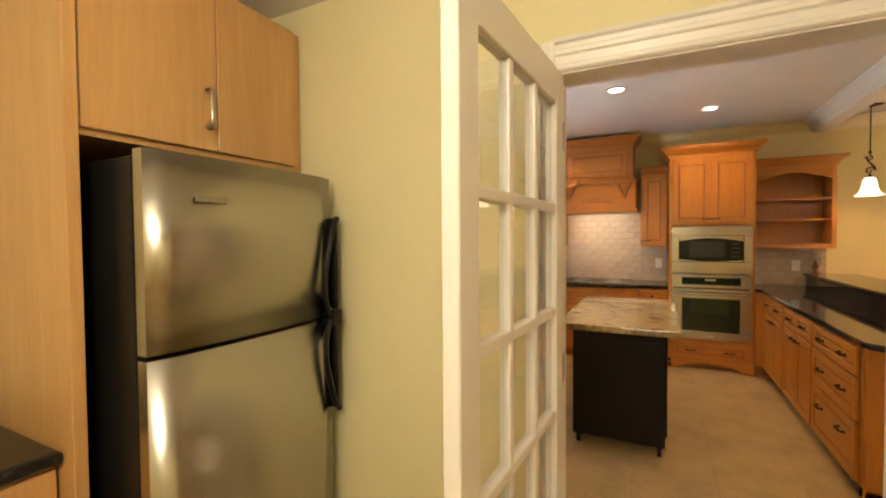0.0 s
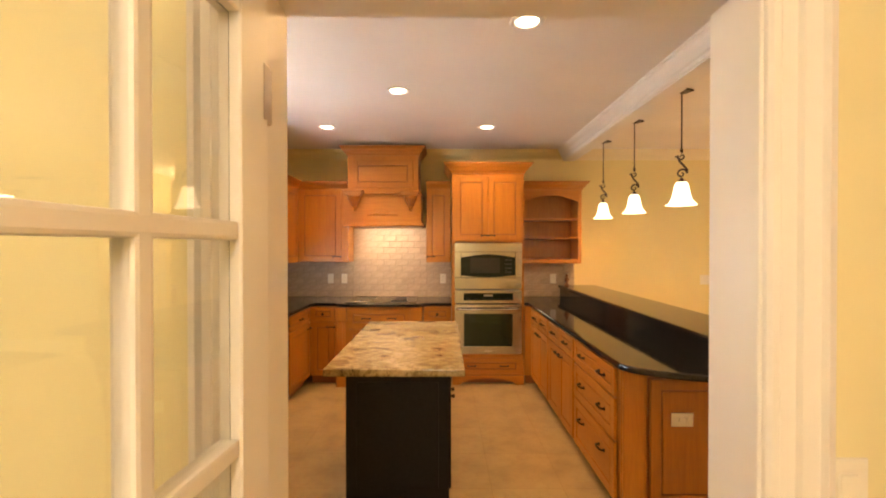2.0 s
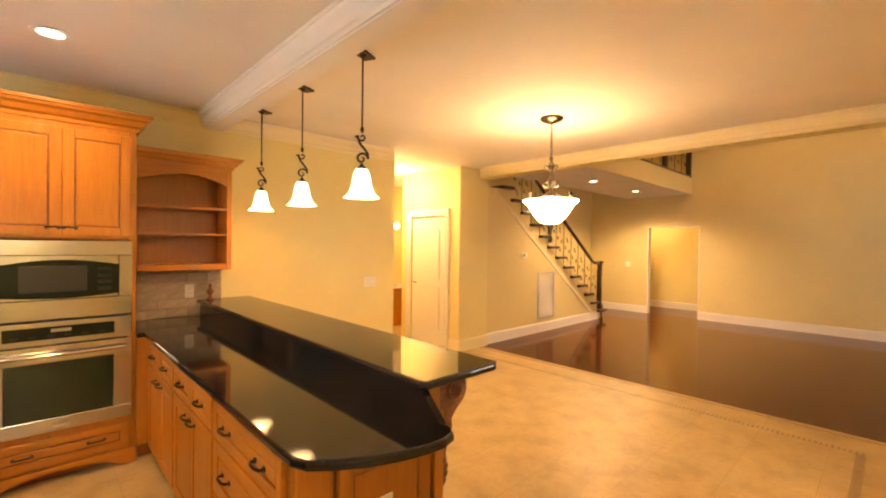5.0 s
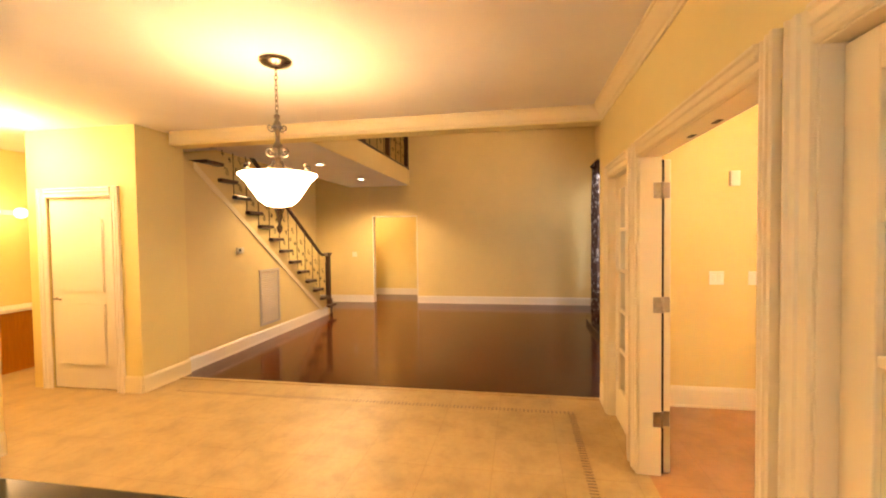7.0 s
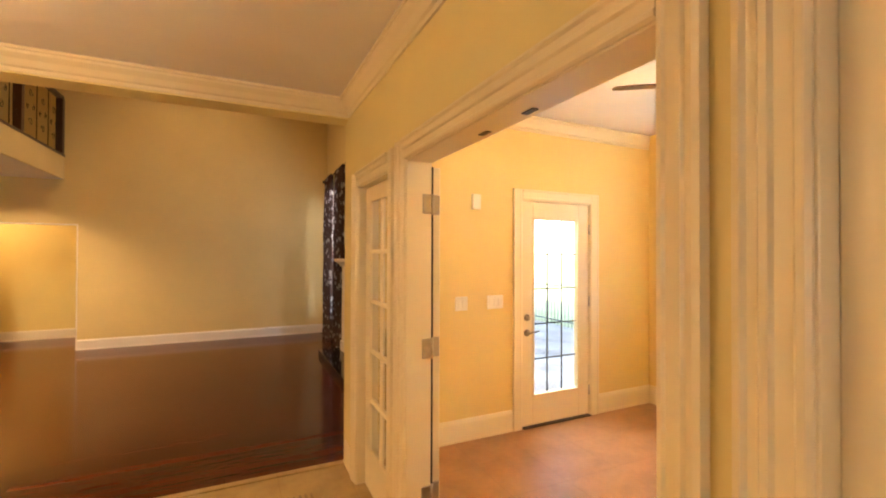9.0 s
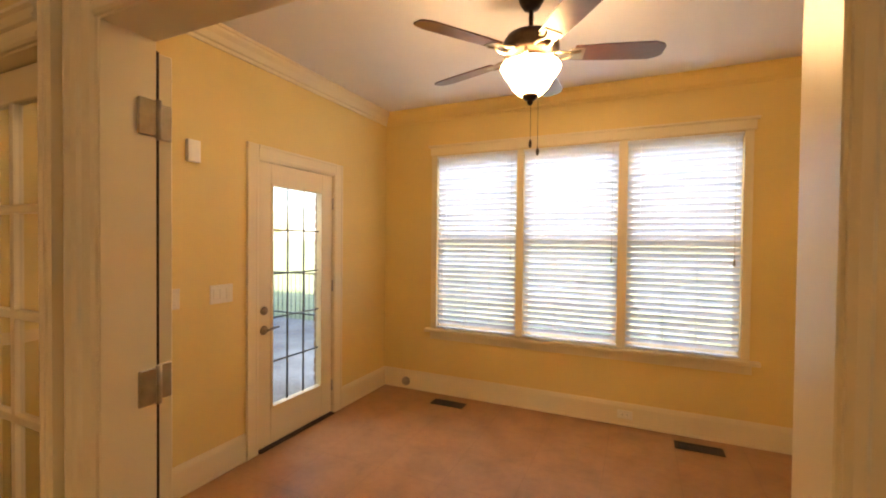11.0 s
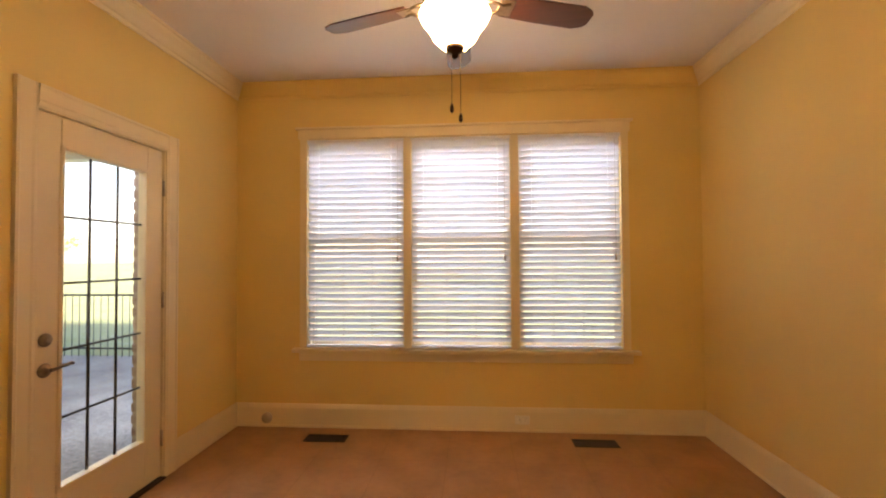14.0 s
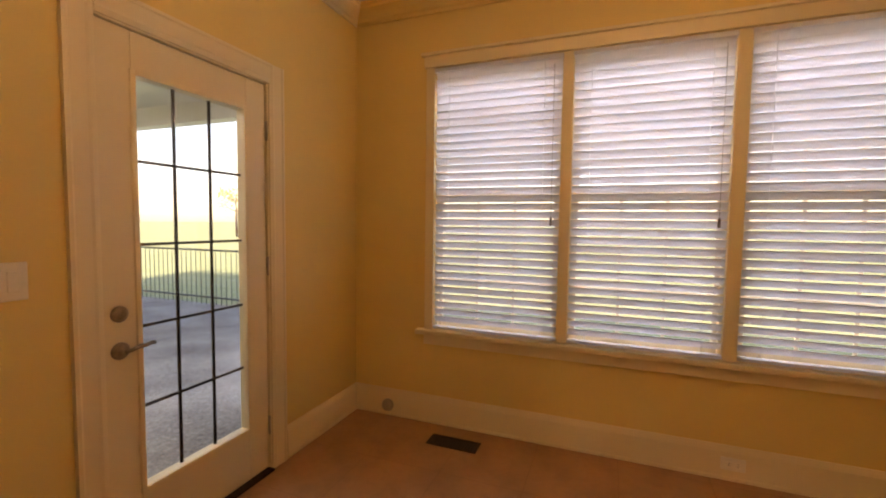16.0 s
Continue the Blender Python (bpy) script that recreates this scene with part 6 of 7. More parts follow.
# dining chandelier
t = thing("chandelier", (*CHAN, CEIL), "lit bowl chandelier in aged pewter with scrolls", "chandelier")
bm = bmesh.new()
lathe(bm, [(0.012, -0.055), (0.03, -0.05), (0.09, -0.028), (0.105, -0.012), (0.105, -0.001)], (0, 0, 0), 26)
part("canopy", bm, AGED, t)
bm = bmesh.new()
for k in range(9):
    z = -0.06 - 0.033 * k
    ring = [(0.010 * math.cos(a), 0.0, z - 0.02 + 0.022 * math.sin(a)) for a in [2 * math.pi * i / 10 for i in range(11)]]
    if k % 2:
        ring = [(0, p[0], p[2]) for p in ring]
    tube(bm, ring, 0.003, 6)
part("chain", bm, AGED, t)
bm = bmesh.new()
lathe(bm, [(0.008, -0.35), (0.02, -0.36), (0.012, -0.39), (0.028, -0.42), (0.032, -0.44), (0.016, -0.46), (0.014, -0.53), (0.03, -0.55), (0.038, -0.58), (0.022, -0.61), (0.018, -0.66), (0.04, -0.68), (0.05, -0.71), (0.03, -0.74), (0.012, -0.76), (0.010, -0.95)], (0, 0, 0), 18)
part("column", bm, AGED, t)
for k in range(3):
    bm = bmesh.new()
    a = 2 * math.pi * k / 3 + 0.5
    arm = [(0.03, 0, -0.655), (0.05, 0, -0.69), (0.10, 0, -0.722), (0.16, 0, -0.735), (0.20, 0, -0.725), (0.215, 0, -0.70), (0.20, 0, -0.682), (0.186, 0, -0.695)]
    tube(bm, arm, 0.008, 8)
    cyl(bm, (0.208, 0, -0.735), (0.208, 0, -0.695), 0.016, 0.019, 10)
    box(bm, 0.19, 0.225, -0.022, 0.022, -0.745, -0.728, 0.004)
    bmesh.ops.transform(bm, matrix=pose(0, 0, 0, 0, 0, math.degrees(a)), verts=bm.verts[:])
    arm_part = part("arm", bm, AGED, t)
    for cx, cz, r, turns, thick in ((0.052, -0.60, 0.036, 1.3, 0.007), (0.045, -0.445, 0.03, 1.2, 0.006)):
        bm = bmesh.new()
        tube(bm, spiral(cx, cz, r, turns, math.pi), thick, 6, taper=0.004)
        bmesh.ops.transform(bm, matrix=pose(0, 0, 0, 0, 0, math.degrees(a)), verts=bm.verts[:])
        part("scroll", bm, AGED, arm_part)
bm = bmesh.new()
lathe(bm, [(0.03, -0.955), (0.08, -0.947), (0.125, -0.91), (0.165, -0.85), (0.205, -0.79), (0.245, -0.752), (0.248, -0.745), (0.238, -0.747), (0.198, -0.782), (0.157, -0.84), (0.115, -0.90), (0.07, -0.937), (0.03, -0.945)], (0, 0, 0), 36)
part("bowl", bm, BOWL, t, "frosted amber-rimmed glass bowl")
bm = bmesh.new()
lathe(bm, [(0.004, -1.13), (0.014, -1.115), (0.02, -1.09), (0.008, -1.07), (0.016, -1.03), (0.022, -1.0), (0.03, -0.975), (0.04, -0.955)], (0, 0, 0), 16)
part("finial", bm, AGED, t)

# sunroom ceiling fan, at rest
t = thing("ceiling_fan", (*FAN, SUN_CEIL), "bronze five-blade ceiling fan with a lit glass bowl", "ceiling fan")
d0 = SUN_CEIL
bm = bmesh.new()
lathe(bm, [(0.016, 2.715 - d0), (0.04, 2.725 - d0), (0.062, 2.76 - d0), (0.072, 2.80 - d0), (0.074, -0.001)], (0, 0, 0), 24)
part("canopy", bm, BRONZE, t)
bm = bmesh.new()
cyl(bm, (0, 0, 2.58 - d0), (0, 0, 2.72 - d0), 0.012)
part("downrod", bm, BRONZE, t)
bm = bmesh.new()
lathe(bm, [(0.09, 2.475 - d0), (0.135, 2.485 - d0), (0.145, 2.51 - d0), (0.145, 2.545 - d0), (0.125, 2.58 - d0), (0.06, 2.60 - d0), (0.015, 2.605 - d0)], (0, 0, 0), 30)
part("motor_housing", bm, BRONZE, t)
bm = bmesh.new()
lathe(bm, [(0.06, 2.43 - d0), (0.075, 2.44 - d0), (0.07, 2.475 - d0)], (0, 0, 0), 24)
for k in range(5):
    a = math.radians(72 * k + 20)
    tube(bm, [(math.cos(a) * 0.07, math.sin(a) * 0.07, 2.455 - d0), (math.cos(a) * 0.11, math.sin(a) * 0.11, 2.45 - d0), (math.cos(a) * 0.13, math.sin(a) * 0.13, 2.475 - d0)], 0.008, 6)
part("light_fitter", bm, PEWTER, t)
for k in range(5):
    m = pose(0, 0, 2.49 - d0, 0, 0, -90 + 72 * k)
    bm = bmesh.new()
    for s in (-1, 1):
        tube(bm, [m @ Vector(p) for p in ((0.10, s * 0.02, 0), (0.15, s * 0.04, -0.01), (0.19, s * 0.035, -0.012), (0.215, s * 0.015, -0.008), (0.25, s * 0.03, -0.004))], 0.007, 6)
    tmp = bmesh.new()
    box(tmp, 0.20, 0.27, -0.045, 0.045, -0.008, -0.003, 0.002)
    merge(bm, tmp, 0, m @ pose(0, 0, 0, -12))
    br = part("blade_iron", bm, PEWTER, t)
    bm = bmesh.new()
    out = [(0.22, -0.055), (0.40, -0.065), (0.60, -0.068), (0.645, -0.05), (0.66, -0.03), (0.66, 0.03), (0.645, 0.05), (0.60, 0.068), (0.40, 0.065), (0.22, 0.055)]
    q = m @ pose(0, 0, 0, -12)
    lo = [bm.verts.new(q @ Vector((x, y, -0.003))) for x, y in out]
    hi = [bm.verts.new(q @ Vector((x, y, 0.004))) for x, y in out]
    bm.faces.new(lo[::-1])
    bm.faces.new(hi)
    for i in range(len(out)):
        bm.faces.new((lo[i], lo[(i + 1) % len(out)], hi[(i + 1) % len(out)], hi[i]))
    part("blade", bm, BLADE, t, "red-brown wooden blade")
bm = bmesh.new()
lathe(bm, [(0.02, 2.275 - d0), (0.06, 2.285 - d0), (0.095, 2.32 - d0), (0.115, 2.36 - d0), (0.14, 2.39 - d0), (0.155, 2.42 - d0), (0.15, 2.432 - d0), (0.06, 2.435 - d0)], (0, 0, 0), 32)
part("bowl", bm, FANBOWL, t, "frosted glass bowl")
bm = bmesh.new()
lathe(bm, [(0.004, 2.228 - d0), (0.016, 2.238 - d0), (0.014, 2.25 - d0), (0.036, 2.262 - d0), (0.045, 2.285 - d0)], (0, 0, 0), 16)
part("finial", bm, BRONZE, t)
for x, z in ((0.02, 2.03), (-0.02, 1.985)):
    bm = bmesh.new()
    cyl(bm, (x, -0.1, z + 0.03 - d0), (x, -0.1, 2.46 - d0), 0.0012, None, 5)
    lathe(bm, [(0.003, 0), (0.009, 0.01), (0.008, 0.03), (0.003, 0.045)], (x, -0.1, z - d0), 10)
    part("pull_chain", bm, BRONZE, t)

# ---- living room ----
# stairs along the north side
RUN, RISE, X1 = 0.279, 0.196, 9.80
pts = [(6.1, 0.0), (X1 + 0.29, 0.0)]
for n in range(1, 14):
    x = X1 + 0.29 - RUN * (n - 1)
    pts += [(x, RISE * n - 0.05), (x - RUN, RISE * n - 0.05)]
pts += [(6.1, RISE * 13 - 0.05)]
bm = bmesh.new()
extrude_poly(bm, pts, 0.10, 0, Matrix.Translation((0, 6.85, 0)))
solid("wall_stair", bm, WALL_LIV, "straw yellow wall below the stairs", "wall")
bm = bmesh.new()
sl = RISE / RUN
extrude_poly(bm, [(X1 + 0.06, 0.035), (X1 + 0.06 - 3.55, 0.035 + 3.55 * sl), (X1 + 0.06 - 3.55, 3.55 * sl - 0.055), (X1 - 0.07, 0.035)], 0.014, 0, Matrix.Translation((0, 6.836, -0.03)), 0.002)
solid("trim", bm, TRIM, "cream sloping trim along the stair wall", "trim")
t = thing("staircase", (8.2, 7.3, 0), "staircase with dark treads, white risers and iron scroll railing", "staircase")
for n in range(1, 14):
    x = X1 - RUN * (n - 1)
    bm = bmesh.new()
    box(bm, x - 0.005, x + 0.315, 6.775, 7.868, RISE * n - 0.048, RISE * n, 0.012)
    part("tread", bm, DARKWOOD, t, "dark walnut tread", True)
    bm = bmesh.new()
    box(bm, x + 0.27, x + 0.285, 6.955, 7.868, RISE * (n - 1), RISE * n - 0.05)
    part("riser", bm, TRIM_W, t, "", True)
bm = bmesh.new()
nx, ny = X1 + 0.22, 6.90
box(bm, nx - 0.055, nx + 0.055, ny - 0.055, ny + 0.055, 0.0, 0.30, 0.006)
box(bm, nx - 0.038, nx + 0.038, ny - 0.038, ny + 0.038, 0.30, 1.22, 0.005)
box(bm, nx - 0.06, nx + 0.06, ny - 0.06, ny + 0.06, 1.20, 1.25, 0.01)
part("newel_post", bm, DARKWOOD, t, "dark newel post", True)
bm = bmesh.new()
tube(bm, [(nx + 0.03, ny, 1.215), (nx - 0.25, ny, 1.215), (nx - 0.36, ny, 1.26), (nx - 0.36 - 3.0, ny, 1.26 + 3.0 * sl)], 0.032, 10)
part("handrail", bm, DARKWOOD, t, "dark handrail", True)


def iron_panel(p0, p1, h0, h1, parent):
    """Iron scrollwork between two uprights; p0 to p1 at their feet, h the height of the panel."""
    p0, p1 = Vector(p0), Vector(p1)
    bm = bmesh.new()
    tube(bm, [p0, p0 + Vector((0, 0, h0))], 0.006, 6)
    d = p1 - p0

    def at(u, v):
        return p0 + d * u + Vector((0, 0, h0 + (h1 - h0) * v * 0 + h0 * 0 + (h0 * (v - 1))))

    for cx, cz, r, st in ((0.5, 0.25, 0.16, 0.0), (0.5, 0.72, 0.16, math.pi), (0.28, 0.5, 0.11, 1.5), (0.74, 0.48, 0.11, 4.6)):
        w = d.length
        tube(bm, [at(cx + r * (1 - 0.8 * k / 16) * math.cos(st + k / 16 * 8.2), cz + r * w / h0 * (1 - 0.8 * k / 16) * math.sin(st + k / 16 * 8.2) * 1.0) for k in range(17)], 0.0048, 5, taper=0.003)
    part("iron_panel", bm, BRONZE, parent, "wrought iron scroll panel", True)


for n in range(1, 12):
    x = X1 + 0.10 - RUN * (n - 1)
    iron_panel((x, ny, RISE * n), (x - RUN, ny, RISE * (n + 1)), 0.86, 0.86, t)
# return air grille and thermostat on the stair wall
t = thing("return_air_grille", (7.83, 6.85, 0.3), "white louvred return air grille on the stair wall", "vent")
bm = bmesh.new()
for q in ((7.56, 8.10, 0.24, 0.28), (7.56, 8.10, 1.05, 1.09), (7.56, 7.60, 0.28, 1.05), (8.06, 8.10, 0.28, 1.05)):
    box(bm, q[0], q[1], 6.838, 6.85, q[2], q[3], 0.003)
part("frame", bm, GRILLE, t, "", True)
for k in range(26):
    bm = bmesh.new()
    z = 0.29 + 0.76 * k / 26
    box(bm, 7.60, 8.06, -0.008, 0.008, -0.001, 0.001, 0, 0, Matrix.Translation((0, 6.842, z + 0.012)) @ pose(0, 0, 0, 40))
    part("louvre", bm, GRILLE, t, "", True)
t = thing("thermostat", (7.12, 6.85, 1.4), "small white thermostat on the stair wall", "thermostat")
bm = bmesh.new()
box(bm, 7.05, 7.19, 6.825, 6.85, 1.36, 1.44, 0.006)
part("body", bm, PLATE, t, "", True)
bm = bmesh.new()
box(bm, 7.08, 7.13, 6.823, 6.826, 1.385, 1.425, 0.001)
part("screen", bm, BLACK, t, "", True)

# loft
bm = bmesh.new()
box(bm, 6.09, 11.48, 5.55, 6.98, 2.75, 2.76)
solid("ceiling_loft_soffit", bm, CEILING, "white soffit below the loft", "ceiling")
bm = bmesh.new()
box(bm, 6.09, 11.48, 5.53, 5.62, 2.755, 3.11)
box(bm, 6.09, 11.48, 5.62, 6.98, 3.0, 3.08)
solid("wall_loft_edge", bm, WALL_LIV, "straw yellow edge of the loft floor", "wall")
t = thing("loft_railing", (9, 5.57, 3.11), "dark loft railing with iron scrolls", "railing")
bm = bmesh.new()
box(bm, 6.1, 11.475, 5.52, 5.63, 3.111, 3.145, 0.006)
part("base_rail", bm, DARKWOOD, t, "", True)
bm = bmesh.new()
box(bm, 6.1, 11.475, 5.54, 5.61, 4.02, 4.08, 0.012)
part("top_rail", bm, DARKWOOD, t, "", True)
for x in (11.42, 10.0, 8.6, 7.2):
    bm = bmesh.new()
    box(bm, x - 0.045, x + 0.045, 5.53, 5.62, 3.145, 4.02, 0.005)
    part("post", bm, DARKWOOD, t, "", True)
for k in range(13):
    x = 11.35 - 0.4 * k
    iron_panel((x, 5.575, 3.145), (x - 0.38, 5.575, 3.145), 0.87, 0.87, t)

# curtains on the south wall
t = thing("curtain_rod", (10.3, 1.5, 2.98), "dark curtain rod with finials", "curtain rod")
bm = bmesh.new()
cyl(bm, (9.35, 1.50, 2.98), (11.25, 1.50, 2.98), 0.014, None, 10)
part("rod", bm, BRONZE, t, "", True)
for x in (9.33, 11.27):
    bm = bmesh.new()
    tmp = bmesh.new()
    bmesh.ops.create_icosphere(tmp, subdivisions=2, radius=0.03)
    merge(bm, tmp, 0, Matrix.Translation((x, 1.5, 2.98)), True)
    part("finial", bm, BRONZE, t, "", True)
for x in (9.5, 11.15):
    bm = bmesh.new()
    box(bm, x - 0.012, x + 0.012, 1.40, 1.5, 2.965, 2.995, 0.003)
    part("bracket", bm, BRONZE, t, "", True)


def curtain(x0, x1):
    t = thing("curtain", ((x0 + x1) / 2, 1.5, 0.02), "dark floor-length curtain with pale damask pattern", "curtain", "living room curtains")
    bm = bmesh.new()
    cols, rows = 44, 14
    grid = []
    for j in range(rows + 1):
        z = 0.02 + 2.99 * j / rows
        row = []
        for i in range(cols + 1):
            u = i / cols
            a = 0.055 * (1 - 0.45 * j / rows)
            y = 1.50 + a * math.sin(u * math.pi * 11 + 0.4 * math.sin(j * 0.5)) + 0.008 * math.sin(u * 37 + j)
            row.append(bm.verts.new((x0 + (x1 - x0) * u + 0.012 * math.sin(j * 0.7 + u * 9), y, z)))
        grid.append(row)
    for j in range(rows):
        for i in range(cols):
            bm.faces.new((grid[j][i], grid[j][i + 1], grid[j + 1][i + 1], grid[j + 1][i])).smooth = True
    bmesh.ops.solidify(bm, geom=bm.faces[:], thickness=0.004)
    part("cloth", bm, CURTAIN, t, "", True)


curtain(10.45, 11.1)
curtain(9.5, 10.15)

# fireplace on the south wall
t = thing("fireplace", (8.3, 1.5, 0), "white mantel fireplace with dark stone surround and hearth", "fireplace")
for x in (7.35, 9.18):
    bm = bmesh.new()
    box(bm, x, x + 0.2, 1.40, 1.55, 0.09, 1.28, 0.005)
    box(bm, x - 0.015, x + 0.215, 1.40, 1.57, 0.09, 0.24, 0.005)
    part("pilaster", bm, TRIM_W, t, "", True)
bm = bmesh.new()
box(bm, 7.35, 9.38, 1.40, 1.55, 1.28, 1.38, 0.005)
part("frieze", bm, TRIM_W, t, "", True)
bm = bmesh.new()
sweep(bm, [(0, 0), (0.15, 0), (0.17, 0.03), (0.2, 0.05), (0.23, 0.075), (0.25, 0.085), (0.25, 0.12), (0, 0.12)], (7.23, 1.40, 1.38), (9.5, 1.40, 1.38), (0, 1, 0))
part("mantel_shelf", bm, TRIM_W, t, "", True)
bm = bmesh.new()
for q in ((7.55, 7.8, 0.09, 1.28), (8.93, 9.18, 0.09, 1.28), (7.8, 8.93, 0.95, 1.28)):
    box(bm, q[0], q[1], 1.40, 1.50, q[2], q[3], 0.003)
part("stone_surround", bm, GRANITE, t, "", True)
bm = bmesh.new()
box(bm, 7.8, 8.93, 1.402, 1.41, 0.09, 0.95)
part("firebox", bm, BLACK, t, "", True)
bm = bmesh.new()
box(bm, 7.15, 9.55, 1.41, 1.87, 0.005, 0.088, 0.006)
part("hearth", bm, GRANITE, t, "", True)

# vanity seen at the end of the hallway
t = thing("vanity", (6.1, 9.2, 0), "brown vanity cabinet with a white top", "vanity")
bm = bmesh.new()
box(bm, 5.75, 6.65, 9.0, 9.39, 0.0, 0.72, 0.004)
part("cabinet", bm, MAPLE, t, "", True)
bm = bmesh.new()
box(bm, 5.73, 6.66, 8.97, 9.39, 0.72, 0.76, 0.006)
part("top", bm, VINYL, t, "", True)
t = thing("vanity_light", (6.05, 9.3, 1.93), "lit globe vanity light on the wall", "wall light")
bm = bmesh.new()
box(bm, 5.8, 6.3, 9.36, 9.40, 1.90, 1.97, 0.006)
part("backplate", bm, NICKEL, t, "", True)
for x in (5.9, 6.2):
    bm = bmesh.new()
    tmp = bmesh.new()
    bmesh.ops.create_uvsphere(tmp, u_segments=16, v_segments=10, radius=0.07)
    merge(bm, tmp, 0, Matrix.Translation((x, 9.27, 1.93)), True)
    part("globe", bm, SHADE, t, "", True)

# small statuette on the bar end by the wall
t = thing("bar_finial", (2.12, 6.66, 1.055), "small dark carved ornament standing on the bar top", "ornament")
bm = bmesh.new()
lathe(bm, [(0.03, 0.0), (0.032, 0.012), (0.018, 0.022), (0.012, 0.04), (0.026, 0.06), (0.03, 0.078), (0.018, 0.098), (0.01, 0.108), (0.018, 0.12), (0.012, 0.135), (0.003, 0.145)], (0, 0, 0), 16)
part("body", bm, CARVED, t)

# ---- outside ----
bm = bmesh.new()
ext = [-400, -120, -50, -20, -6, 8, 20, 50, 120, 400]
vs = [[bm.verts.new((x, y, -0.16)) for x in ext] for y in ext]
for j in range(len(ext) - 1):
    for i in range(len(ext) - 1):
        bm.faces.new((vs[j][i], vs[j][i + 1], vs[j + 1][i + 1], vs[j + 1][i]))
solid("ground", bm, LAWN, "mown green lawn", "ground")
bm = bmesh.new()
box(bm, 6.02, 13.2, -3.70, 1.27, -0.158, -0.06, 0.01)
solid("pavement_patio", bm, PATIO, "grey exposed aggregate patio slab", "patio")
bm = bmesh.new()
box(bm, 6.13, 13.0, -2.15, 1.26, 2.78, 2.88)
solid("ceiling_porch", bm, TRIM_W, "white porch ceiling outside the door", "ceiling")
bm = bmesh.new()
box(bm, 6.13, 13.0, -2.32, -2.15, 2.55, 2.88, 0.004)
solid("beam_porch", bm, TRIM_W, "white porch beam", "beam")
t = thing("porch_post", (12.85, -2.235, -0.06), "square white post carrying the porch beam", "post")
bm = bmesh.new()
box(bm, -0.065, 0.065, -0.065, 0.065, 0.16, 2.49, 0.004)
part("shaft", bm, TRIM_W, t)
for z in (0.0, 2.45):
    bm = bmesh.new()
    box(bm, -0.085, 0.085, -0.085, 0.085, z, z + 0.16, 0.006)
    part("collar", bm, TRIM_W, t)


def fence(p0, p1, label):
    p0, p1 = Vector(p0), Vector(p1)
    t = thing("metal_fence", tuple(p0), label, "fence", "patio fence")
    d = (p1 - p0).normalized()
    ln = (p1 - p0).length
    for z in (0.12, 0.92):
        bm = bmesh.new()
        cyl(bm, p0 + Vector((0, 0, z)), p1 + Vector((0, 0, z)), 0.015, None, 6)
        part("rail", bm, FENCE, t, "", True)
    bm = bmesh.new()
    cyl(bm, (0, 0, 0), (0, 0, 0.95), 0.006, None, 5)
    me = mesh_of("picket", bm, FENCE)
    k = 0.0
    while k < ln:
        ob = new("picket", me)
        ob.parent = t
        ob.matrix_basis = Matrix.Translation(d * k)
        k += 0.115


fence((13.1, -3.6, -0.06), (13.1, 1.2, -0.06), "black metal picket fence at the patio edge")
fence((6.2, -3.64, -0.06), (13.05, -3.64, -0.06), "black metal picket fence at the patio edge")


# out-of-sight roof, added to block the sun over patio and near lawn
bm = bmesh.new()
rf = [(0.9, 5.2), (4.65, 7.7), (8.4, 5.2)]
a = [bm.verts.new((5.5, y, z + 0.2)) for y, z in rf]
b = [bm.verts.new((12.0, y, z + 0.2)) for y, z in rf]
bm.faces.new(a)
bm.faces.new(b[::-1])
for i in range(3):
    bm.faces.new((a[i], b[i], b[(i + 1) % 3], a[(i + 1) % 3]))
bmesh.ops.recalc_face_normals(bm, faces=bm.faces[:])
solid("roof", bm, PATIO, "unseen gable roof added to shade the patio and lawn", "roof")


def tree(x, y, h, seed, leaf_mat):
    rng = random.Random(seed)
    t = thing("tree", (x, y, -0.16), "small leafy garden tree beyond the lawn", "tree", "garden trees")
    bm = bmesh.new()
    tube(bm, [(0, 0, 0), (0.05, 0.02, h * 0.25), (0.0, 0.06, h * 0.5), (0.08, 0.0, h * 0.8)], 0.14, 8, taper=0.04)
    tips = []
    for k in range(9):
        a, z = rng.uniform(0, 6.28), h * rng.uniform(0.3, 0.7)
        e = Vector((math.cos(a) * h * 0.28, math.sin(a) * h * 0.28, z + h * rng.uniform(0.1, 0.28)))
        tube(bm, [(0.02, 0.03, z), e * 0.5 + Vector((0, 0, z * 0.45)), e], 0.045, 6, taper=0.012)
        tips.append(e)
    part("trunk", bm, DARKWOOD, t)
    bm = bmesh.new()
    for k in range(1500):
        c = rng.choice(tips) + Vector((rng.gauss(0, h * 0.09), rng.gauss(0, h * 0.09), rng.gauss(0, h * 0.075)))
        r = rng.uniform(0.05, 0.11)
        q = Euler((rng.uniform(0, 6), rng.uniform(0, 6), rng.uniform(0, 6))).to_matrix()
        bm.faces.new([bm.verts.new(c + q @ Vector(p)) for p in ((-r, 0, 0), (0, -r * 0.5, 0.01), (r, 0, 0), (0, r * 0.5, 0.01))])
    part("crown", bm, leaf_mat, t)


RUST = speckle("rust_leaf", (0.16, 0.05, 0.03), (0.25, 0.09, 0.05), (0.32, 0.14, 0.07), 14)
YELLOW = speckle("yellow_leaf", (0.25, 0.20, 0.04), (0.35, 0.30, 0.07), (0.42, 0.38, 0.10), 14)
tree(37, -14, 4.6, 1, RUST)
tree(38, -30, 5.0, 2, YELLOW)
tree(30, -42, 5.5, 5, LEAF)

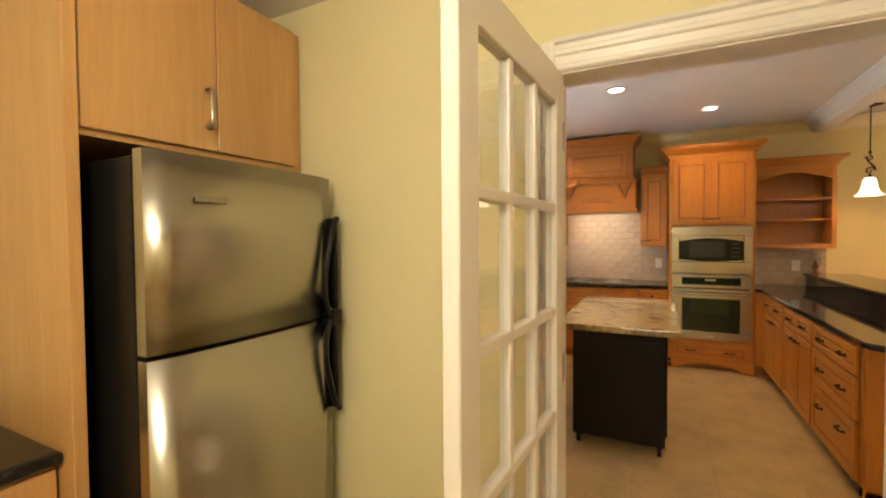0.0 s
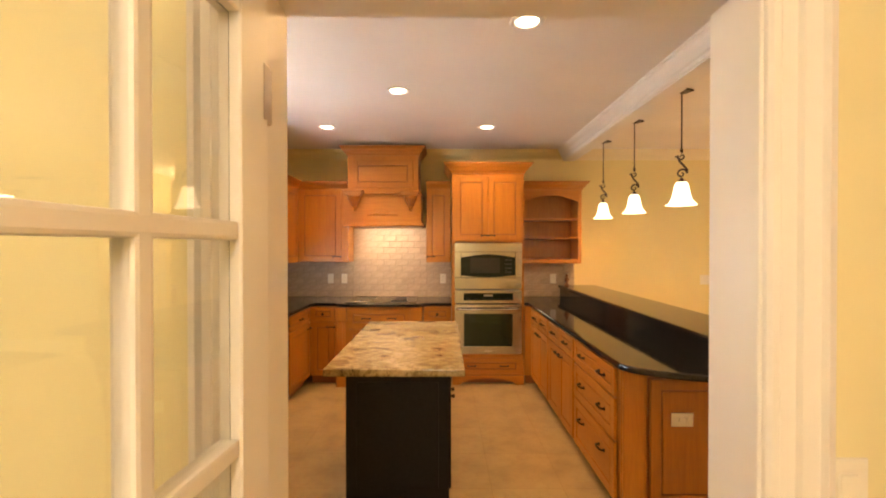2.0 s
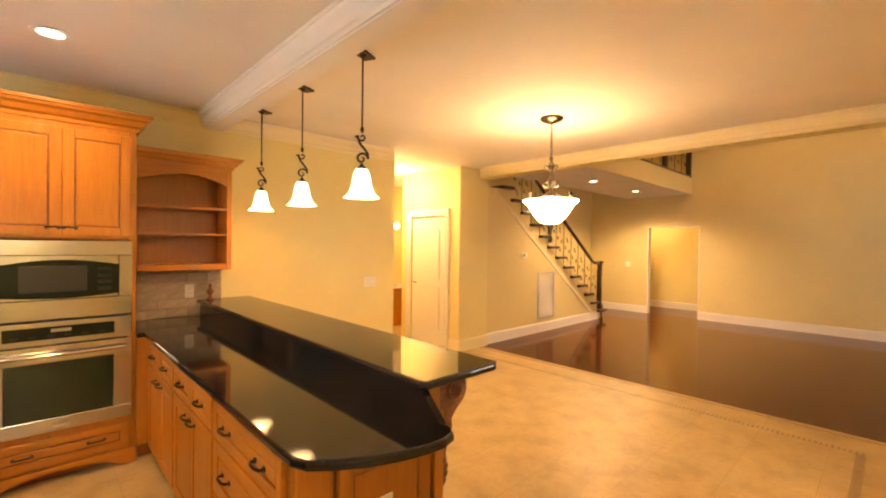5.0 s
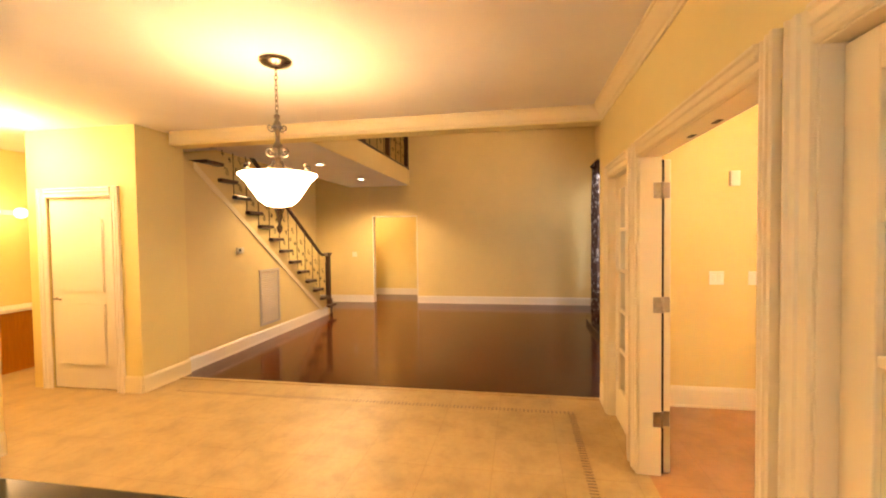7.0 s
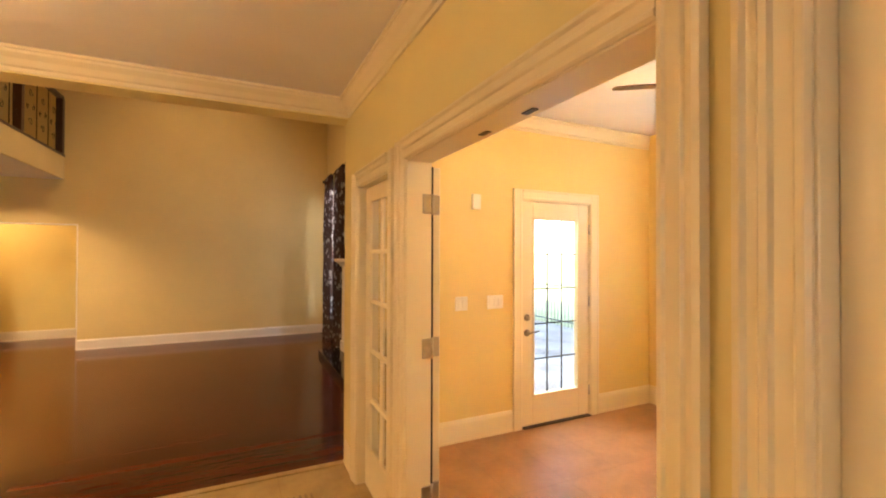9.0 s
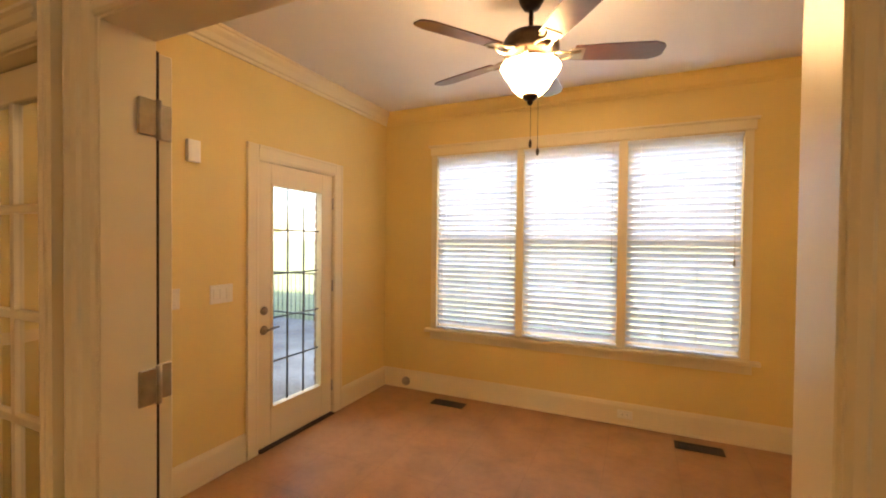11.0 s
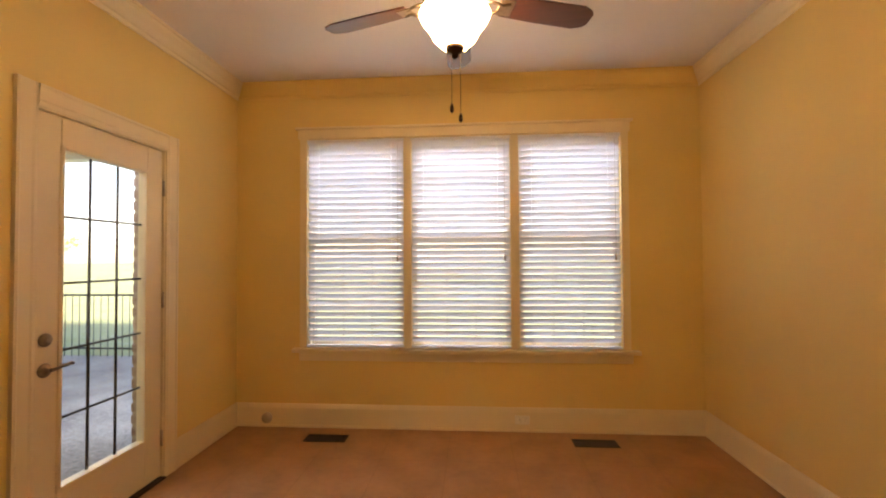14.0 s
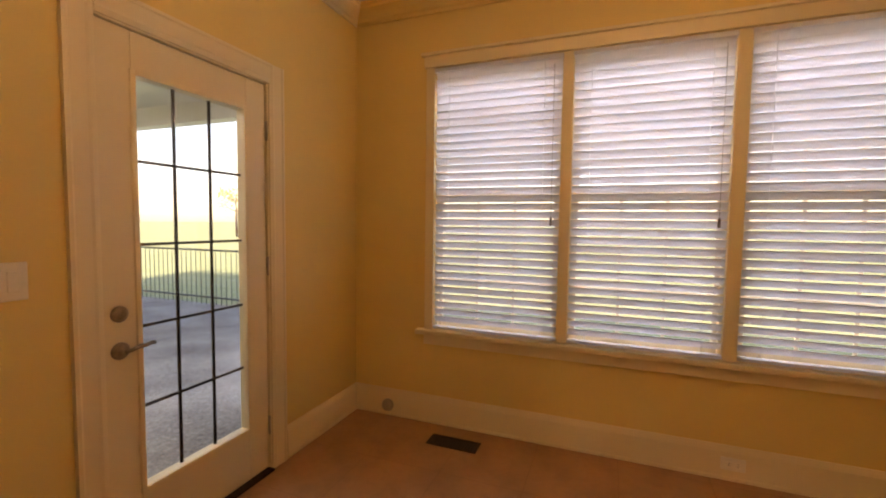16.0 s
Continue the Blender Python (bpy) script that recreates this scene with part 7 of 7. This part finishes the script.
# ---- small pieces of walls and floors ----
def tiles(name, runs, label, m, mat, tw, th, joint, dep, offset=True, grout=GROUT):
    """Wall tiles in running bond; runs: (u0, u1, z0, z1) in the wall's frame, out along -y."""
    t = thing(name, tuple(m.translation), label, "backsplash", "", "structure")
    bm = bmesh.new()
    for u0, u1, z0, z1 in runs:
        box(bm, u0, u1, -0.004, 0, z0, z1, 0, 0, m)
    part("grout_bed", bm, grout, t, "", True)
    cache = {}
    inv = ROOT[t].inverted()
    rng = random.Random(11)
    for u0, u1, z0, z1 in runs:
        j = 0
        z = z0
        while z < z1 - 0.012:
            h = min(th, z1 - z) - joint
            u = u0 - (tw / 2 if (round((z - 0.9) / th) % 2 and offset) else 0)
            while u < u1:
                a, b = max(u, u0), min(u + tw, u1)
                if b - a > 0.02:
                    key = (round(b - a - joint, 3), round(h, 3))
                    if key not in cache:
                        k = bmesh.new()
                        box(k, -key[0] / 2, key[0] / 2, -dep, 0, -key[1] / 2, key[1] / 2, 0.0025)
                        cache[key] = mesh_of("tile", k, mat)
                    ob = new("tile", cache[key])
                    ob.parent = t
                    ob.matrix_basis = inv @ m @ Matrix.Translation(((a + b) / 2, -0.003 + rng.uniform(-0.001, 0.0006), z + h / 2 + joint / 2)) @ pose(0, 0, 0, rng.uniform(-0.4, 0.4), 0, rng.uniform(-0.3, 0.3))
                u += tw
            z += th
            j += 1
    return t


tiles("backsplash_north", [(XW + 0.012, -0.515, 0.913, 1.348), (-0.515, 0.405, 0.913, 1.764), (0.405, 0.697, 0.913, 1.348), (1.503, 2.235, 0.913, 1.333)], "tumbled beige stone subway tile backsplash", Matrix.Translation((0, YN, 0)), SPLASH, 0.152, 0.0765, 0.004, 0.009)
tiles("backsplash_west", [(2.95, 5.05, 0.913, 1.2), (5.05, 6.738, 0.913, 1.348)], "tumbled beige stone subway tile backsplash", f_w(XW, 0, 0), SPLASH, 0.152, 0.0765, 0.004, 0.009)

# mosaic border let into the dining floor
bm = bmesh.new()
rng = random.Random(5)
for k in range(115):
    y = 2.56 + 0.035 * k
    w, e = rng.uniform(0.006, 0.009), rng.uniform(-0.003, 0.003)
    if y < 6.55:
        box(bm, 5.57 + e, 5.625 + e, y - w, y + w, 0.0003, 0.0022)
for k in range(96):
    x = 5.56 - 0.035 * k
    w, e = rng.uniform(0.006, 0.009), rng.uniform(-0.003, 0.003)
    box(bm, x - w, x + w, 2.545 + e, 2.60 + e, 0.0003, 0.0022)
solid("mosaic_border", bm, MOSAIC, "thin dark pebble mosaic border in the tile floor", "mosaic", "", "stuff")
bm = bmesh.new()
box(bm, 5.925, 5.985, YS, 6.80, 0.0, 0.009, 0.003)
solid("threshold", bm, TILE, "stone strip between tile and hardwood", "threshold")

# brick facing outside the sunroom door
bm = bmesh.new()
rects(bm, -1.25, 1.26, -0.15, 2.9, [(XD[0] - 0.01, XD[1] + 0.01, -0.15, 2.12)], lambda a, b, c, d: box(bm, 6.021, 6.12, a, b, c, d))
wall_b = solid("wall_brick", bm, GROUT, "weathered brick facing outside the sunroom", "wall")
bm = bmesh.new()
box(bm, -0.055, 0.055, -0.0975, 0.0975, -0.0285, 0.0285, 0.003)
full = mesh_of("brick", bm, BRICK)
bm = bmesh.new()
box(bm, -0.055, 0.055, -0.0465, 0.0465, -0.0285, 0.0285, 0.003)
half = mesh_of("brick", bm, BRICK)
for j in range(30):
    z = -0.11 + 0.0765 * j
    for side in (0, 1):
        for k in range(4):
            y0 = (-0.168 - 0.205 * k) if side == 0 else (0.703 + 0.205 * k)
            s = -1 if side == 0 else 1
            if side and k > 1:
                continue
            hb = j % 2 and k == 0
            off = 0.0465 if hb else 0.0975
            shift = 0.1025 if (j % 2 and k > 0) else 0
            ob = new("brick", half if hb else full)
            ob.parent = wall_b
            ob.matrix_basis = Matrix.Translation((6.071 + rng.uniform(0, 0.006), y0 + s * (off - shift) + (0.004 * -s), z)) @ pose(0, 0, 0, 0, 0, rng.uniform(-0.8, 0.8))
